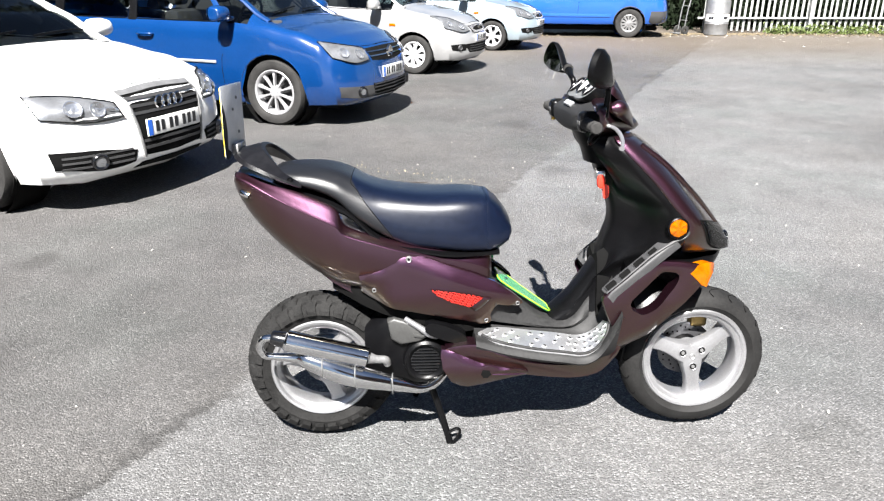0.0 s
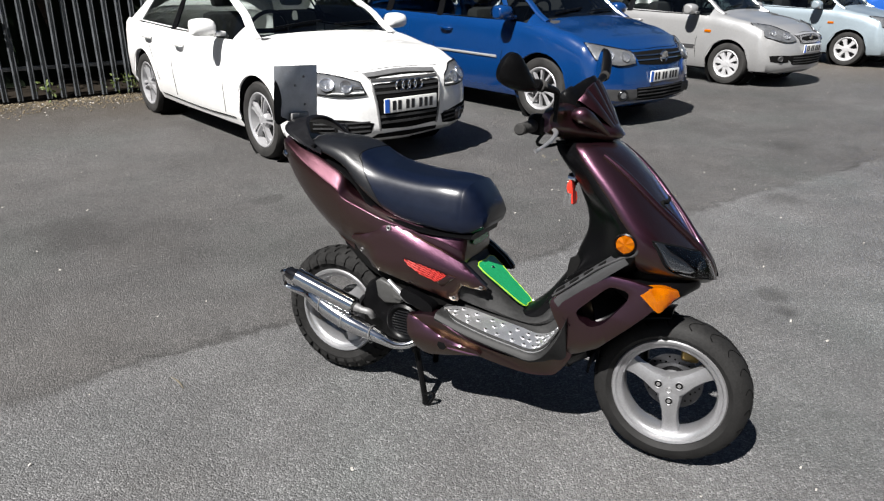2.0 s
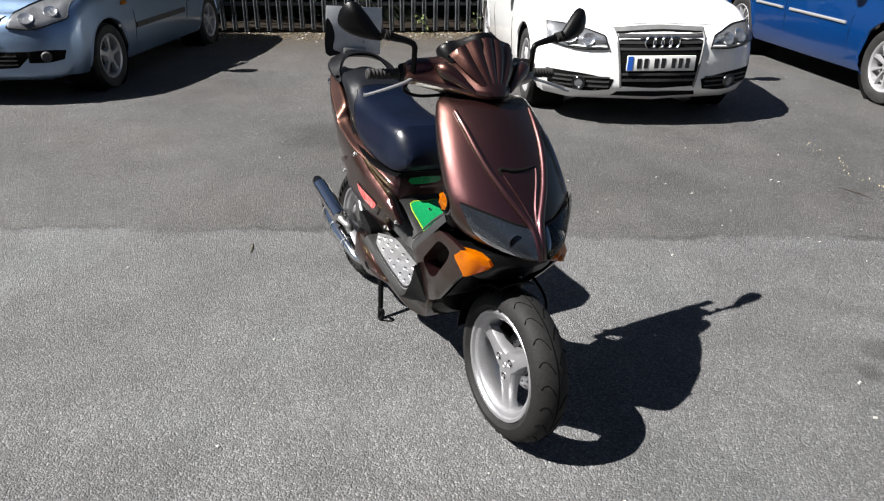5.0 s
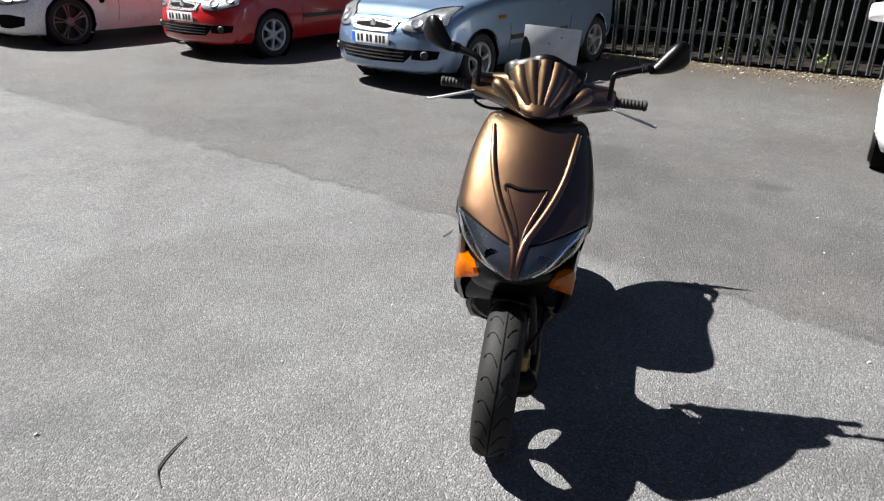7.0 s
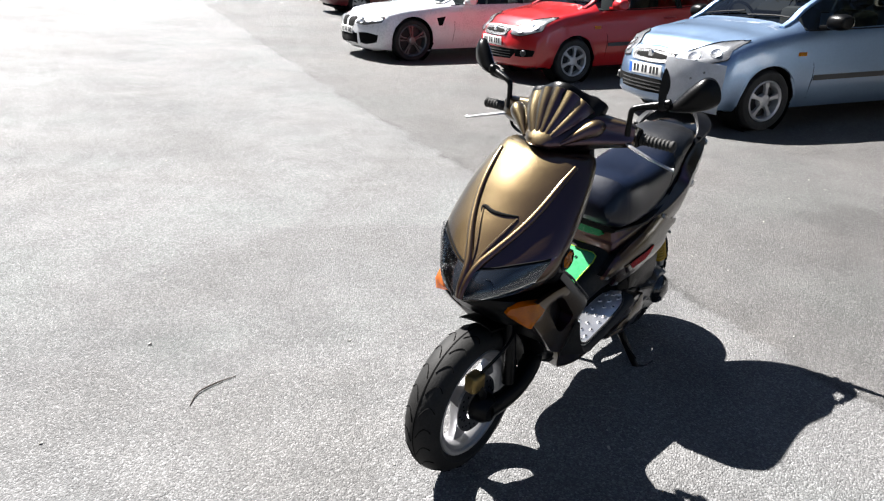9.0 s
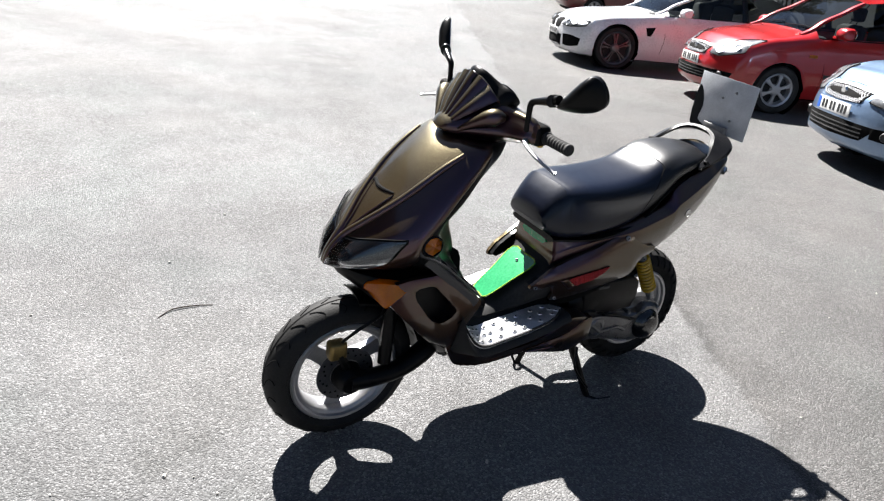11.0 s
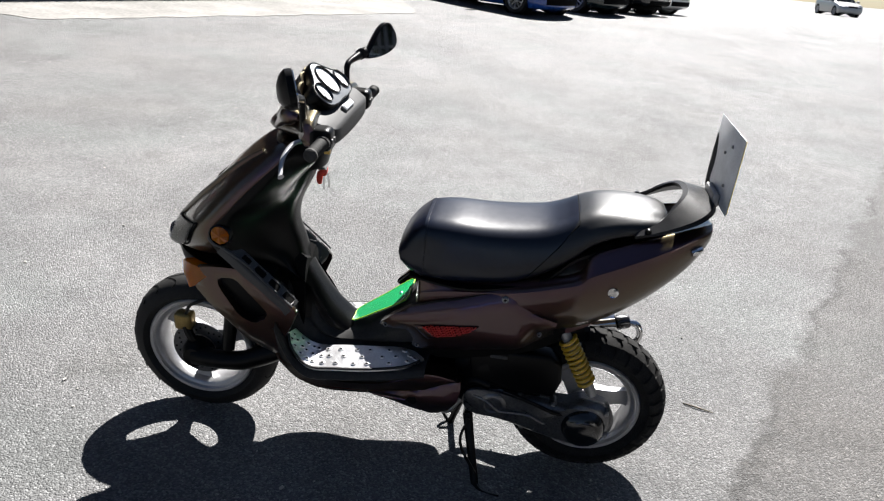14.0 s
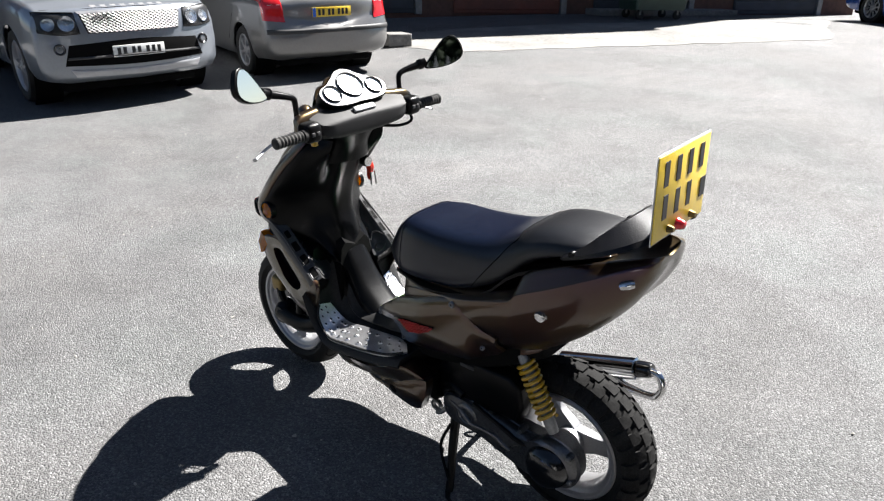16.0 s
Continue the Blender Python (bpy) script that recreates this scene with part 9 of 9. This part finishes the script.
part("exhaust_link", tube([(-0.118, -0.19, 0.42), (-0.148, -0.188, 0.415), (-0.162, -0.182, 0.385), (-0.15, -0.175, 0.358), (-0.125, -0.172, 0.352)], 0.011, 12), M_CHROME, sc)
part("exhaust_link", tube([(0.155, -0.178, 0.344), (0.18, -0.175, 0.337), (0.205, -0.165, 0.33), (0.21, -0.15, 0.31)], [0.018, 0.012, 0.012, 0.012], 12), M_STEEL, sc)
for x, z in ((0.02, 0.323), (0.115, 0.287), (0.225, 0.255)):
    part("weld_ring", turned([(0.031 if x > 0.2 else 0.0375, -0.002), (0.033 if x > 0.2 else 0.0392, 0), (0.031 if x > 0.2 else 0.0375, 0.002)], 20, 'X', at=(x, -0.1745, z)), M_STEEL, sc)
# centre stand
st = bmesh.new()
tube([(0.345, 0.10, 0.20), (0.325, 0.14, 0.12), (0.30, 0.185, 0.03), (0.295, 0.2, 0.012)], [0.016, 0.014, 0.013, 0.012], 8, st)
tube([(0.345, -0.07, 0.19), (0.375, -0.082, 0.10), (0.40, -0.09, 0.012), (0.405, -0.092, -0.004)], [0.012, 0.011, 0.011, 0.012], 8, st)
tube([(0.345, 0.11, 0.195), (0.345, -0.08, 0.185)], 0.014, 8, st)
tube([(0.295, 0.2, 0.012), (0.27, 0.225, 0.01), (0.22, 0.235, 0.012)], [0.011, 0.01, 0.009], 8, st)
tube([(0.34, 0.13, 0.2), (0.355, 0.16, 0.13), (0.3, 0.19, 0.05)], 0.005, 6, st)
part("stand", st, M_BLACK, sc, "black centre stand")
part("stand_foot", tube([(0.395, -0.092, 0.03), (0.425, -0.093, 0.045), (0.436, -0.093, 0.032), (0.412, -0.094, -0.008), (0.398, -0.093, -0.01), (0.395, -0.092, 0.03)], 0.0065, 8, None, 3, 0.8), M_BLACK, sc)
part("stand_spring", tube([(0.37, 0.09, 0.24), (0.40, 0.1, 0.2), (0.42, 0.1, 0.19)], 0.008, 8), M_STEEL, sc)
part("stand_lug", turned([(0.012, -0.006), (0.02, -0.006), (0.02, 0.006), (0.012, 0.006), (0.012, -0.006)], 16, at=(0.43, 0.09, 0.205)), M_STEEL, sc)
